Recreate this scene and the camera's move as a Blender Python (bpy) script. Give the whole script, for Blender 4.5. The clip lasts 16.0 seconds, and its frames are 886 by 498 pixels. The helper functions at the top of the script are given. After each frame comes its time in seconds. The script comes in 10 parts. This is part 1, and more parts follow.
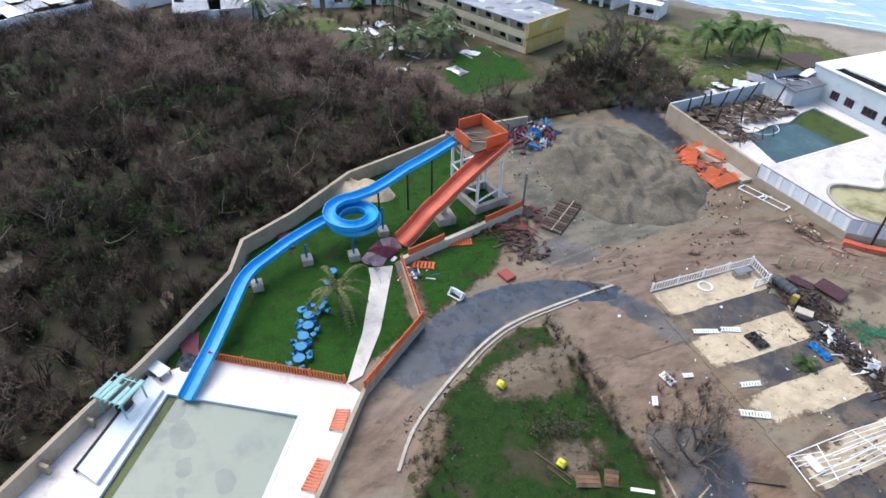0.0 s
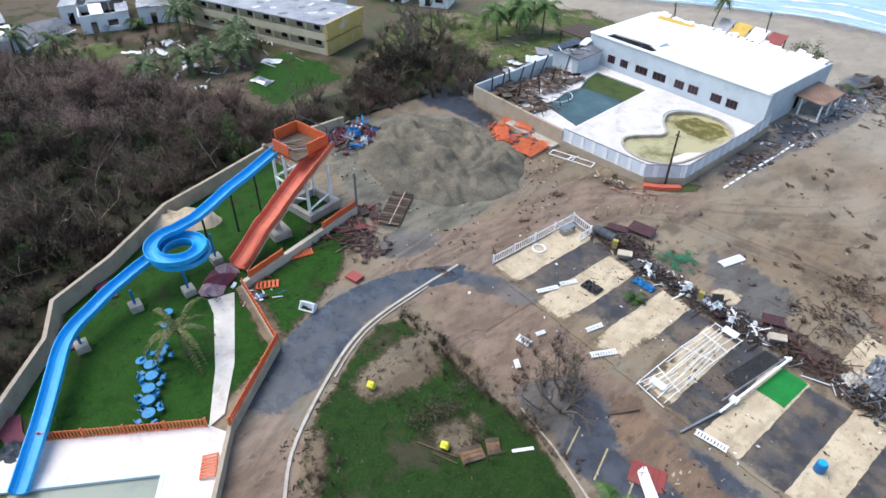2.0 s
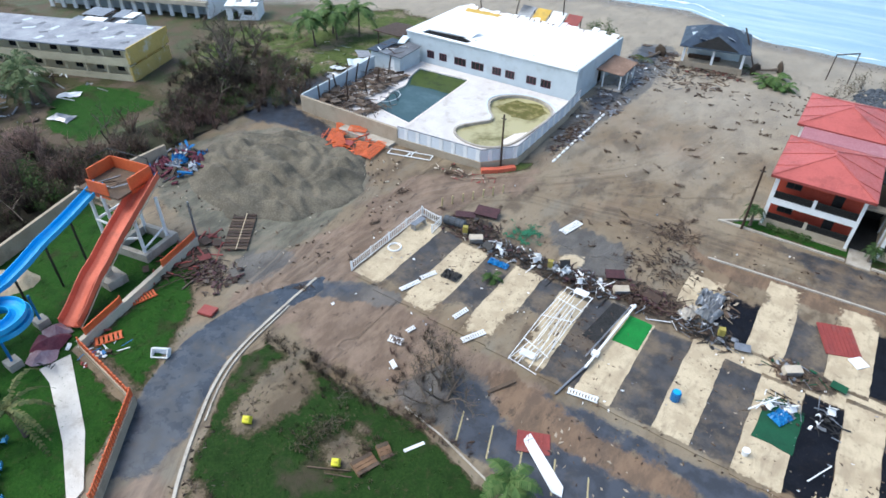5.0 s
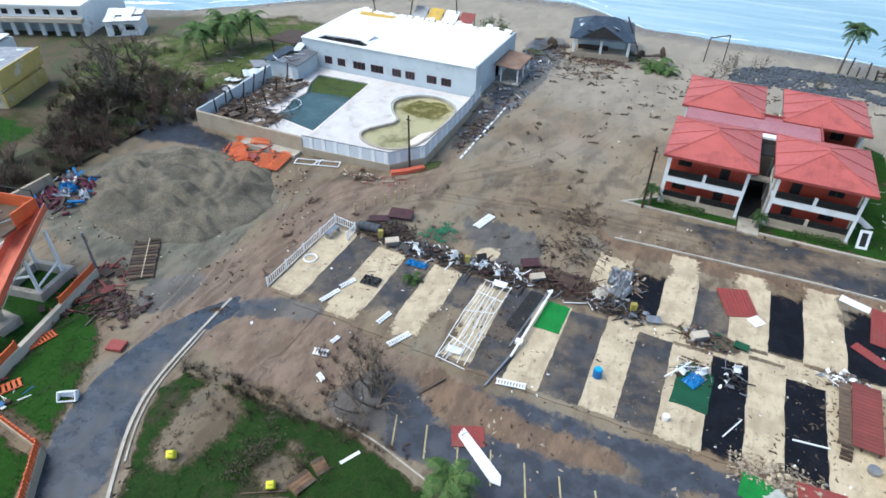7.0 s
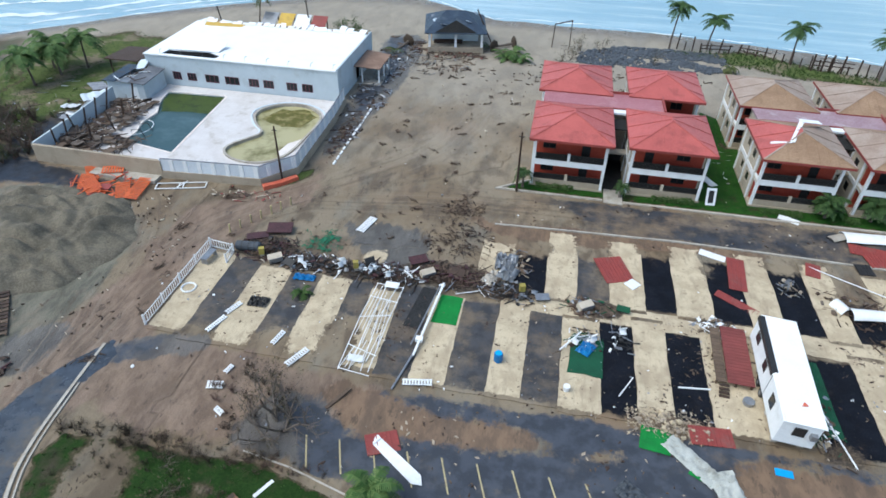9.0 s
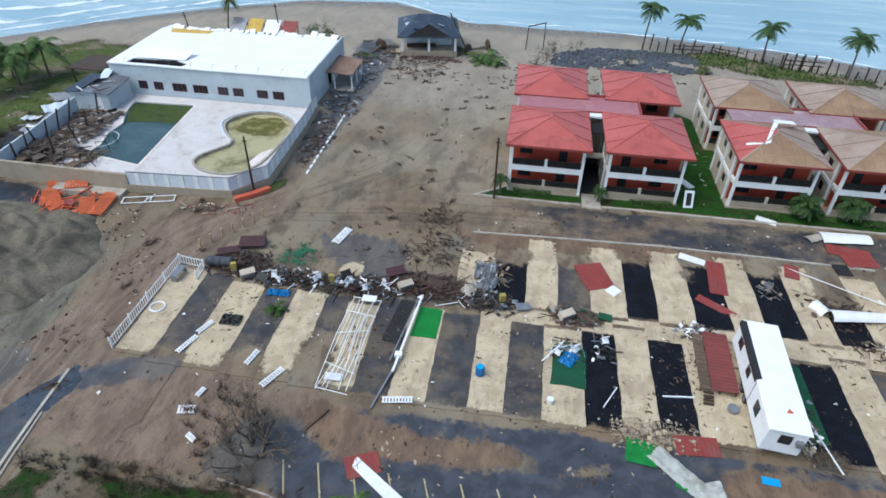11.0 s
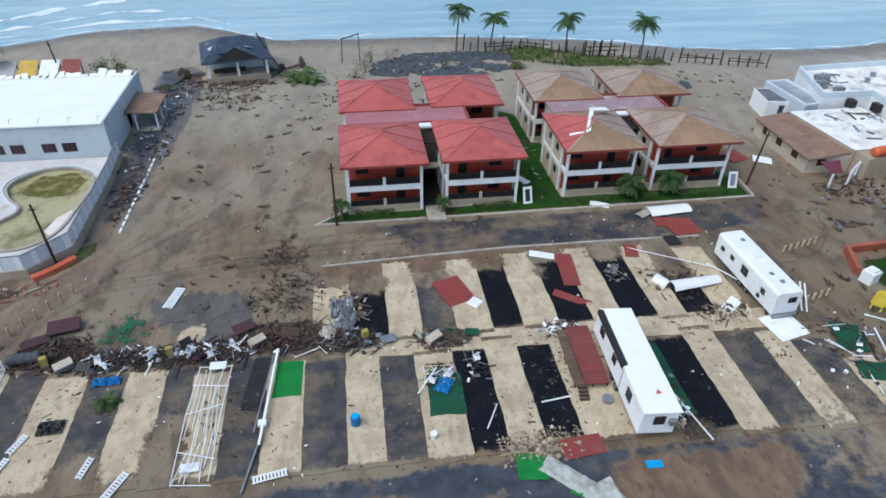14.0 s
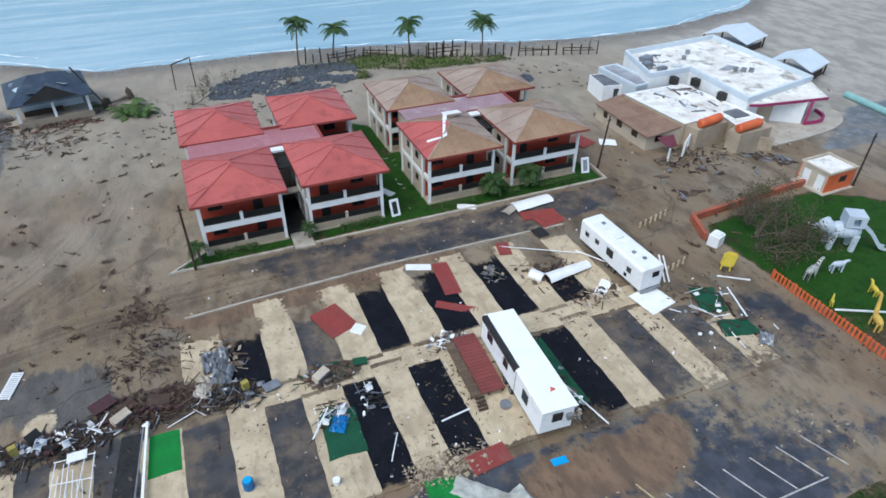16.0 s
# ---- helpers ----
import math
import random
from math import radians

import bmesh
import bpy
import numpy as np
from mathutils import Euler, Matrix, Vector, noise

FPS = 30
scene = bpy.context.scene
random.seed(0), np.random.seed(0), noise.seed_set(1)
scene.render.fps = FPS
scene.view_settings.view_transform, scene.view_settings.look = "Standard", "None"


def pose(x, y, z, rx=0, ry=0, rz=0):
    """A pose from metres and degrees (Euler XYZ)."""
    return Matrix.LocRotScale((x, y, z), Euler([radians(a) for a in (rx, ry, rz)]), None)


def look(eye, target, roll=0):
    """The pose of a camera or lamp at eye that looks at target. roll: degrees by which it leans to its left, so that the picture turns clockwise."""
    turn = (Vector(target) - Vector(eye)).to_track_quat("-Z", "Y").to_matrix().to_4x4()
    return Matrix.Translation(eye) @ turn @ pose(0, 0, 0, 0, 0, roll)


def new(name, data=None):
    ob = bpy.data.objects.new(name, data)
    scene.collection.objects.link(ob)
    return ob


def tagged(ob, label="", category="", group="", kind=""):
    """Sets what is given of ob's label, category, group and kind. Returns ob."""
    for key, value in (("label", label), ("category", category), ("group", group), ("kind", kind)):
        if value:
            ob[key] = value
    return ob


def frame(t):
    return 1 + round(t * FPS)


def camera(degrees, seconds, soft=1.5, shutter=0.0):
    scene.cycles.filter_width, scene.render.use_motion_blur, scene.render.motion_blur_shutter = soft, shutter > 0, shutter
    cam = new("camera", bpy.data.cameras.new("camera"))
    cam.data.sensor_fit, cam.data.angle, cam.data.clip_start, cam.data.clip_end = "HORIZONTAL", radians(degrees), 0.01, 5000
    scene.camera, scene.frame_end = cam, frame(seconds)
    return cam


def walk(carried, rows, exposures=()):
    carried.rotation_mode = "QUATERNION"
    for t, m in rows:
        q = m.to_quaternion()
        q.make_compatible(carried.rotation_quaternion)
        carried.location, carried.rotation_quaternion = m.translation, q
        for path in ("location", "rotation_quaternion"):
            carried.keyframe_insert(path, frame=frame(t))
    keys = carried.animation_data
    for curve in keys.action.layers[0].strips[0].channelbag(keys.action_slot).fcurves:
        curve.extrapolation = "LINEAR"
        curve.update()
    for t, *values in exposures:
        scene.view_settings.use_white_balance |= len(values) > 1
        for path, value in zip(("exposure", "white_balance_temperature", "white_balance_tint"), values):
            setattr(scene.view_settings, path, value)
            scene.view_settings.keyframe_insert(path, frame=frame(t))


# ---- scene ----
from mathutils.geometry import delaunay_2d_cdt

cam = camera(71.2, 16.0, 1.65)
PATH = [
    (0, (1.107, 0.189, 38.683), (-0.346, 0.767, 37.436), 1.1),
    (0.5, (1.194, 0.327, 38.638), (-0.216, 1.008, 37.394), 0.9),
    (1, (1.145, 0.236, 38.508), (-0.196, 1.048, 37.267), 1.0),
    (1.5, (1.08, 0.18, 38.406), (-0.186, 1.109, 37.167), 1.0),
    (2, (1.086, 0.214, 38.36), (-0.117, 1.227, 37.124), 1.0),
    (2.5, (0.896, 0.074, 38.243), (-0.284, 1.116, 37.01), 1.2),
    (3, (1.08, 0.424, 38.265), (-0.067, 1.503, 37.031), 0.9),
    (3.5, (1.041, 0.444, 38.17), (-0.004, 1.624, 36.938), 1.0),
    (4, (0.947, 0.331, 38.094), (0.016, 1.607, 36.867), 1.1),
    (4.2, (0.966, 0.325, 38.111), (0.07, 1.626, 36.884), 1.1),
    (6.3, (1.166, 0.267, 38.285), (0.33, 1.619, 37.073), 1.1),
    (6.5, (1.185, 0.261, 38.302), (0.38, 1.632, 37.09), 1.1),
    (7, (1.239, 0.384, 38.326), (0.599, 1.839, 37.113), 1.1),
    (7.5, (1.076, 0.368, 38.41), (0.649, 1.901, 37.198), 1.1),
    (8, (0.822, 0.387, 38.305), (0.507, 1.95, 37.096), 1.3),
    (8.5, (0.789, 0.336, 38.183), (0.498, 1.905, 36.978), 1.5),
    (9, (0.797, 0.54, 38.364), (0.515, 2.108, 37.155), 1.4),
    (11.3, (0.586, 2.319, 38.31), (0.403, 3.907, 37.107), 1.5),
    (11.5, (0.568, 2.474, 38.305), (0.411, 4.066, 37.104), 1.5),
    (12, (0.547, 3.147, 38.315), (0.458, 4.746, 37.116), 1.5),
    (12.5, (0.527, 3.826, 38.34), (0.524, 5.429, 37.145), 1.4),
    (13, (0.572, 4.522, 38.158), (0.657, 6.129, 36.97), 1.4),
    (13.5, (0.643, 5.278, 38.221), (0.814, 6.878, 37.034), 1.4),
    (14, (0.702, 5.955, 38.323), (0.959, 7.546, 37.138), 1.3),
    (14.5, (0.844, 6.611, 38.368), (1.185, 8.188, 37.186), 1.2),
    (15, (1.028, 7.186, 38.466), (1.459, 8.743, 37.286), 1.1),
    (15.5, (1.274, 7.653, 38.572), (1.799, 9.183, 37.395), 0.9),
    (16, (1.451, 8.224, 38.575), (2.094, 9.711, 37.402), 0.8),
]
walk(cam, [(t, look(eye, target, roll)) for t, eye, target, roll in PATH], [(0, 0.39, 6600, 10), (2, 0.41, 6550, 8), (4, 0.37, 6430, 5), (6.5, 0.31, 6350, 3.5), (8.5, 0.12, 6280, 2), (12, -0.14, 6260, 4), (14, -0.22, 6240, 4), (16, -0.14, 6240, 4)])

# ---------- world and light: a bright overcast sky ----------
world = bpy.data.worlds.new("world")
scene.world = world
world.use_nodes = True
wn = world.node_tree
wn.nodes.clear()
sky = wn.nodes.new("ShaderNodeTexSky")
sky.sky_type, sky.sun_disc = "NISHITA", False
sky.sun_elevation, sky.sun_rotation = radians(57), radians(-118)
sky.air_density, sky.dust_density, sky.ozone_density = 1.0, 1.6, 1.5
back = wn.nodes.new("ShaderNodeBackground")
back.inputs["Strength"].default_value = 0.215
wout = wn.nodes.new("ShaderNodeOutputWorld")
wn.links.new(sky.outputs[0], back.inputs[0])
wn.links.new(back.outputs[0], wout.inputs[0])
sun_data = bpy.data.lights.new("sun", "SUN")
sun_data.energy, sun_data.angle, sun_data.color = 2.5, radians(48), (1.0, 0.985, 0.965)
sun = new("sun", sun_data)
sun.matrix_world = look((-62, -34, 110), (0, 0, 0))

# ---------- materials ----------
def nodes_of(name):
    m = bpy.data.materials.new(name)
    m.use_nodes = True
    t = m.node_tree
    return m, t, t.nodes["Principled BSDF"]


def noise_node(t, vec, scale, detail=5.0, rough=0.6):
    n = t.nodes.new("ShaderNodeTexNoise")
    n.inputs["Scale"].default_value, n.inputs["Detail"].default_value, n.inputs["Roughness"].default_value = scale, detail, rough
    t.links.new(vec, n.inputs["Vector"])
    return n.outputs["Fac"]


def band(t, value, lo, hi, a=0.0, b=1.0):
    n = t.nodes.new("ShaderNodeMapRange")
    n.interpolation_type = "SMOOTHSTEP"
    for i, v in ((1, lo), (2, hi), (3, a), (4, b)):
        n.inputs[i].default_value = v
    t.links.new(value, n.inputs[0])
    return n.outputs[0]


def calc(t, op, a, b):
    n = t.nodes.new("ShaderNodeMath")
    n.operation = op
    for i, v in enumerate((a, b)):
        if isinstance(v, (int, float)):
            n.inputs[i].default_value = v
        else:
            t.links.new(v, n.inputs[i])
    return n.outputs[0]


def blend(t, fac, a, b):
    n = t.nodes.new("ShaderNodeMix")
    n.data_type = "RGBA"
    if isinstance(fac, (int, float)):
        n.inputs[0].default_value = fac
    else:
        t.links.new(fac, n.inputs[0])
    for i, v in ((6, a), (7, b)):
        if isinstance(v, tuple):
            n.inputs[i].default_value = (*v, 1)
        else:
            t.links.new(v, n.inputs[i])
    return n.outputs[2]


def relief(t, p, height, strength, distance=0.05):
    n = t.nodes.new("ShaderNodeBump")
    n.inputs["Strength"].default_value, n.inputs["Distance"].default_value = strength, distance
    t.links.new(height, n.inputs["Height"])
    t.links.new(n.outputs[0], p.inputs["Normal"])


def place_of(t):
    return t.nodes.new("ShaderNodeNewGeometry").outputs["Position"]


def mat(name, a, b=None, rough=0.7, scale=0.8, fine=9.0, bump=0.3, metal=0.0, rnd=0.0, stain=None, much=0.5):
    """Two tones by coarse and fine noise, with grain, some stains and a tone of its own for each object."""
    m, t, p = nodes_of(name)
    b = b or tuple(c * 0.75 for c in a)
    pos = place_of(t)
    big, small = noise_node(t, pos, scale), noise_node(t, pos, fine, 3)
    f = band(t, calc(t, "ADD", calc(t, "MULTIPLY", big, 0.65), calc(t, "MULTIPLY", small, 0.35)), 0.36, 0.64)
    col = blend(t, f, a, b)
    if stain:
        col = blend(t, calc(t, "MULTIPLY", band(t, noise_node(t, pos, scale * 0.6 + 0.13, 7, 0.7), 0.52, 0.66), much), col, stain)
    if rnd:
        info = t.nodes.new("ShaderNodeObjectInfo").outputs["Random"]
        col = blend(t, calc(t, "MULTIPLY", info, rnd), col, tuple(c * 0.35 for c in a))
    t.links.new(col, p.inputs["Base Color"])
    t.links.new(band(t, small, 0.3, 0.7, max(rough - 0.12, 0.02), min(rough + 0.12, 1)), p.inputs["Roughness"])
    p.inputs["Metallic"].default_value = metal
    p.inputs["Specular IOR Level"].default_value = 0.35
    relief(t, p, small, bump, 0.03)
    return m


def streaked(t, pos, turn, along, across):
    """The place drawn out along one direction, for washed streaks."""
    n = t.nodes.new("ShaderNodeMapping")
    n.inputs["Rotation"].default_value = (0, 0, radians(turn))
    n.inputs["Scale"].default_value = (across, along, 1.0)
    t.links.new(pos, n.inputs[0])
    return n.outputs[0]


def field_of(t, name, out="Fac"):
    """A field laid over the ground, by its name."""
    n = t.nodes.new("ShaderNodeAttribute")
    n.attribute_name = name
    return n.outputs[out]


def frayed(t, amount, wear, lo=0.40, hi=0.60, k=1.5):
    """A soft field broken up by noise, so that its border frays."""
    return band(t, calc(t, "ADD", amount, calc(t, "MULTIPLY", calc(t, "SUBTRACT", wear, 0.5), k)), lo, hi)


def earth_group():
    """Storm-washed mud, silt and beach sand, the same in every sheet that mud has run over."""
    t = bpy.data.node_groups.new("earth", "ShaderNodeTree")
    t.interface.new_socket("Color", in_out="OUTPUT", socket_type="NodeSocketColor")
    t.interface.new_socket("Roughness", in_out="OUTPUT", socket_type="NodeSocketFloat")
    t.interface.new_socket("Height", in_out="OUTPUT", socket_type="NodeSocketFloat")
    pos = place_of(t)
    xyz = t.nodes.new("ShaderNodeSeparateXYZ")
    t.links.new(pos, xyz.inputs[0])
    wash, wash2 = streaked(t, pos, -24, 0.55, 1.0), streaked(t, pos, 40, 0.45, 1.0)
    n1, n2, n3 = noise_node(t, pos, 0.055, 6), noise_node(t, wash, 0.35, 8, 0.62), noise_node(t, pos, 3.5, 7, 0.7)
    n4 = noise_node(t, wash2, 0.55, 8, 0.7)
    mud = blend(t, band(t, n1, 0.38, 0.60), (0.178, 0.128, 0.080), (0.240, 0.193, 0.135))
    mud = blend(t, calc(t, "MULTIPLY", band(t, n2, 0.45, 0.62), 0.85), mud, (0.100, 0.072, 0.047))
    mud = blend(t, calc(t, "MULTIPLY", band(t, noise_node(t, wash2, 0.22, 7, 0.66), 0.50, 0.66), 0.6), mud, (0.190, 0.172, 0.138))
    mud = blend(t, calc(t, "MULTIPLY", band(t, noise_node(t, wash, 0.13, 6, 0.6), 0.52, 0.66), 0.55), mud, (0.235, 0.158, 0.102))
    # places with a mud of their own
    tint = t.nodes.new("ShaderNodeSeparateColor")
    t.links.new(field_of(t, "wash", "Color"), tint.inputs[0])
    red = blend(t, band(t, n4, 0.36, 0.62), (0.250, 0.176, 0.130), (0.142, 0.096, 0.069))
    mud = blend(t, calc(t, "MULTIPLY", frayed(t, tint.outputs[1], n2), 0.85), mud, red)
    silt = blend(t, band(t, n4, 0.36, 0.60), (0.180, 0.166, 0.126), (0.098, 0.094, 0.072))
    silt = blend(t, calc(t, "MULTIPLY", band(t, n2, 0.5, 0.66), 0.7), silt, (0.20, 0.155, 0.112))
    mud = blend(t, frayed(t, tint.outputs[0], n2), mud, silt)
    rust = blend(t, band(t, n4, 0.38, 0.62), (0.205, 0.130, 0.082), (0.118, 0.078, 0.053))
    mud = blend(t, calc(t, "MULTIPLY", frayed(t, tint.outputs[2], n4), 0.9), mud, rust)
    damp = frayed(t, field_of(t, "wash", "Alpha"), n4)
    mud = blend(t, calc(t, "MULTIPLY", damp, 0.85), mud, blend(t, band(t, n2, 0.4, 0.62), (0.060, 0.060, 0.062), (0.135, 0.125, 0.115)))
    # wheel tracks along the way that cars have taken
    lane = field_of(t, "lane")
    join = t.nodes.new("ShaderNodeCombineXYZ")
    t.links.new(calc(t, "ADD", calc(t, "MULTIPLY", lane, 1.25), calc(t, "MULTIPLY", n1, 3.0)), join.inputs[0])
    t.links.new(calc(t, "MULTIPLY", xyz.outputs[1], 0.05), join.inputs[1])
    ruts = noise_node(t, join.outputs[0], 1.0, 4, 0.6)
    near = calc(t, "MULTIPLY", band(t, calc(t, "ABSOLUTE", lane, 0.0), 4.6, 2.2), 0.5)
    mud = blend(t, calc(t, "MULTIPLY", band(t, ruts, 0.52, 0.64), near), mud, (0.100, 0.074, 0.054))
    mud = blend(t, calc(t, "MULTIPLY", band(t, ruts, 0.46, 0.36), calc(t, "MULTIPLY", near, 0.8)), mud, (0.262, 0.205, 0.155))
    # small dark scraps, stones and stains
    mud = blend(t, calc(t, "MULTIPLY", band(t, noise_node(t, wash2, 0.85, 9, 0.78), 0.55, 0.65), 0.8), mud, (0.068, 0.050, 0.037))
    mud = blend(t, calc(t, "MULTIPLY", band(t, n3, 0.56, 0.72), 0.4), mud, (0.095, 0.072, 0.054))
    soak = frayed(t, field_of(t, "soak"), noise_node(t, pos, 0.9, 8, 0.7))
    mud = blend(t, calc(t, "MULTIPLY", soak, 0.88), mud, blend(t, band(t, n3, 0.4, 0.62), (0.036, 0.029, 0.024), (0.098, 0.074, 0.054)))
    sand = blend(t, band(t, n2, 0.35, 0.65), (0.335, 0.292, 0.232), (0.265, 0.228, 0.180))
    sand = blend(t, calc(t, "MULTIPLY", band(t, n4, 0.52, 0.66), 0.5), sand, (0.20, 0.165, 0.125))
    edge = calc(t, "ADD", xyz.outputs[1], calc(t, "MULTIPLY", calc(t, "SUBTRACT", n1, 0.5), 60))
    col = blend(t, band(t, edge, 58, 106), mud, blend(t, calc(t, "MULTIPLY", damp, 0.75), sand, (0.095, 0.095, 0.095)))
    # east beach much paler: the wet sand's reflection is put into its colour
    east = calc(t, "MULTIPLY", band(t, calc(t, "ADD", xyz.outputs[0], calc(t, "MULTIPLY", calc(t, "SUBTRACT", n1, 0.5), 30)), 74, 100), band(t, xyz.outputs[1], 48, 66))
    col = blend(t, calc(t, "MULTIPLY", east, 0.9), col, blend(t, band(t, n2, 0.4, 0.62), (0.40, 0.375, 0.335), (0.27, 0.25, 0.22)))
    west = band(t, calc(t, "ADD", xyz.outputs[0], calc(t, "MULTIPLY", calc(t, "SUBTRACT", noise_node(t, pos, 0.09, 4), 0.5), 14)), -62, -68)
    soil = blend(t, band(t, n2, 0.4, 0.6), (0.10, 0.075, 0.05), (0.055, 0.065, 0.025))
    col = blend(t, calc(t, "MULTIPLY", west, band(t, edge, 100, 85)), col, soil)
    wet = band(t, xyz.outputs[2], -0.30, -0.62)
    col = blend(t, wet, col, (0.17, 0.135, 0.105))
    rough = calc(t, "SUBTRACT", band(t, n2, 0.35, 0.7, 0.85, 0.58), calc(t, "MULTIPLY", calc(t, "MAXIMUM", wet, calc(t, "MULTIPLY", damp, 0.6)), 0.4))
    out = t.nodes.new("NodeGroupOutput")
    t.links.new(col, out.inputs[0])
    t.links.new(rough, out.inputs[1])
    t.links.new(calc(t, "ADD", n3, calc(t, "ADD", calc(t, "MULTIPLY", n2, 3.0), calc(t, "MULTIPLY", calc(t, "MULTIPLY", ruts, near), 3.0))), out.inputs[2])
    return t


EARTH = earth_group()


def earth(t):
    n = t.nodes.new("ShaderNodeGroup")
    n.node_tree = EARTH
    return n.outputs


def ground_mat():
    m, t, p = nodes_of("mud_and_sand")
    e = earth(t)
    t.links.new(e[0], p.inputs["Base Color"])
    t.links.new(e[1], p.inputs["Roughness"])
    p.inputs["Specular IOR Level"].default_value = 0.3
    relief(t, p, e[2], 0.8, 0.12)
    return m


def asphalt_mat(name, tone, film, gloss=0.35, lo=0.48, hi=0.62, scale=0.3, dust=(0.185, 0.125, 0.09), wear=0.8, spec=0.3):
    """Wet asphalt with a film of dried mud in patches, and mud run over it."""
    m, t, p = nodes_of(name)
    pos = place_of(t)
    e = earth(t)
    n1, n2 = noise_node(t, pos, scale, 9, 0.72), noise_node(t, pos, 14.0, 4)
    base = blend(t, band(t, noise_node(t, pos, 0.7, 5), 0.4, 0.62), tone, tuple(c * 1.55 for c in tone))
    f = calc(t, "MULTIPLY", band(t, n1, lo, hi), film)
    over = frayed(t, field_of(t, "cover"), noise_node(t, pos, wear, 9, 0.75), 0.30, 0.72, 2.0)
    col = blend(t, f, base, blend(t, 0.5, dust, e[0]))
    col = blend(t, calc(t, "MULTIPLY", band(t, n2, 0.58, 0.72), 0.25), col, (0.16, 0.135, 0.11))
    t.links.new(blend(t, over, col, e[0]), p.inputs["Base Color"])
    t.links.new(calc(t, "MAXIMUM", band(t, n1, lo - 0.1, hi, gloss, 0.85), calc(t, "MULTIPLY", over, e[1])), p.inputs["Roughness"])
    p.inputs["Specular IOR Level"].default_value = spec
    relief(t, p, calc(t, "ADD", n2, calc(t, "MULTIPLY", over, 2.0)), 0.35, 0.02)
    return m


def gravel_mat():
    """Cream gravel with grit, damp patches and mud washed over its edges."""
    m, t, p = nodes_of("tan_gravel")
    pos = place_of(t)
    e = earth(t)
    long_way = streaked(t, pos, 0, 0.35, 1.3)
    n1, n2, n3 = noise_node(t, pos, 0.5, 7, 0.66), noise_node(t, pos, 22, 3), noise_node(t, long_way, 0.8, 7, 0.7)
    col = blend(t, band(t, n1, 0.38, 0.62), (0.55, 0.455, 0.315), (0.43, 0.345, 0.235))
    col = blend(t, calc(t, "MULTIPLY", band(t, n3, 0.50, 0.66), 0.65), col, (0.33, 0.26, 0.18))
    col = blend(t, calc(t, "MULTIPLY", band(t, noise_node(t, pos, 1.7, 8, 0.75), 0.55, 0.66), 0.7), col, (0.20, 0.155, 0.11))
    col = blend(t, calc(t, "MULTIPLY", band(t, n2, 0.52, 0.7), 0.45), col, (0.28, 0.225, 0.16))
    over = frayed(t, field_of(t, "cover"), noise_node(t, pos, 1.5, 8, 0.72))
    t.links.new(blend(t, over, col, e[0]), p.inputs["Base Color"])
    p.inputs["Roughness"].default_value, p.inputs["Specular IOR Level"].default_value = 0.9, 0.3
    relief(t, p, calc(t, "ADD", n2, n1), 0.6, 0.04)
    return m


def grass_mat(name, a, b, bare, lo=0.58, hi=0.72):
    m, t, p = nodes_of(name)
    pos = place_of(t)
    e = earth(t)
    n1, n2, n3 = noise_node(t, pos, 0.22, 6, 0.62), noise_node(t, pos, 6.0, 5, 0.7), noise_node(t, pos, 1.3, 8, 0.75)
    col = blend(t, band(t, n2, 0.35, 0.65), a, b)
    col = blend(t, calc(t, "MULTIPLY", band(t, noise_node(t, pos, 0.6, 4), 0.45, 0.7), 0.6), col, tuple(c * 0.55 for c in a))
    col = blend(t, calc(t, "MULTIPLY", band(t, n3, 0.54, 0.66), 0.55), col, (0.052, 0.046, 0.022))
    col = blend(t, band(t, n1, lo, hi), col, bare)
    cover = field_of(t, "cover")
    col = blend(t, calc(t, "MULTIPLY", frayed(t, cover, n3, 0.24, 0.42, 1.8), 0.85), col, blend(t, band(t, n2, 0.4, 0.6), (0.048, 0.042, 0.022), (0.090, 0.068, 0.042)))
    over = frayed(t, cover, n3, 0.5, 0.72, 1.6)
    t.links.new(blend(t, over, col, blend(t, 0.3, e[0], (0.12, 0.10, 0.075))), p.inputs["Base Color"])
    p.inputs["Roughness"].default_value, p.inputs["Specular IOR Level"].default_value = 0.9, 0.15
    relief(t, p, calc(t, "ADD", n2, n3), 0.8, 0.08)
    return m


def sea_mat():
    m, t, p = nodes_of("sea_water")
    pos = place_of(t)
    swell, chop = streaked(t, pos, -4, 1.0, 0.12), streaked(t, pos, 6, 1.0, 0.35)
    n1, n2, n3 = noise_node(t, swell, 0.10, 5, 0.6), noise_node(t, chop, 0.9, 6), noise_node(t, swell, 0.42, 6, 0.65)
    col = blend(t, band(t, n1, 0.38, 0.64), (0.235, 0.385, 0.475), (0.36, 0.50, 0.575))
    col = blend(t, calc(t, "MULTIPLY", band(t, n3, 0.52, 0.68), 0.55), col, (0.47, 0.58, 0.63))
    col = blend(t, calc(t, "MULTIPLY", band(t, n3, 0.46, 0.34), 0.5), col, (0.20, 0.345, 0.43))
    t.links.new(col, p.inputs["Base Color"])
    p.inputs["Roughness"].default_value = 0.18
    relief(t, p, calc(t, "ADD", n2, calc(t, "ADD", calc(t, "MULTIPLY", n1, 2), n3)), 0.45, 0.4)
    return m


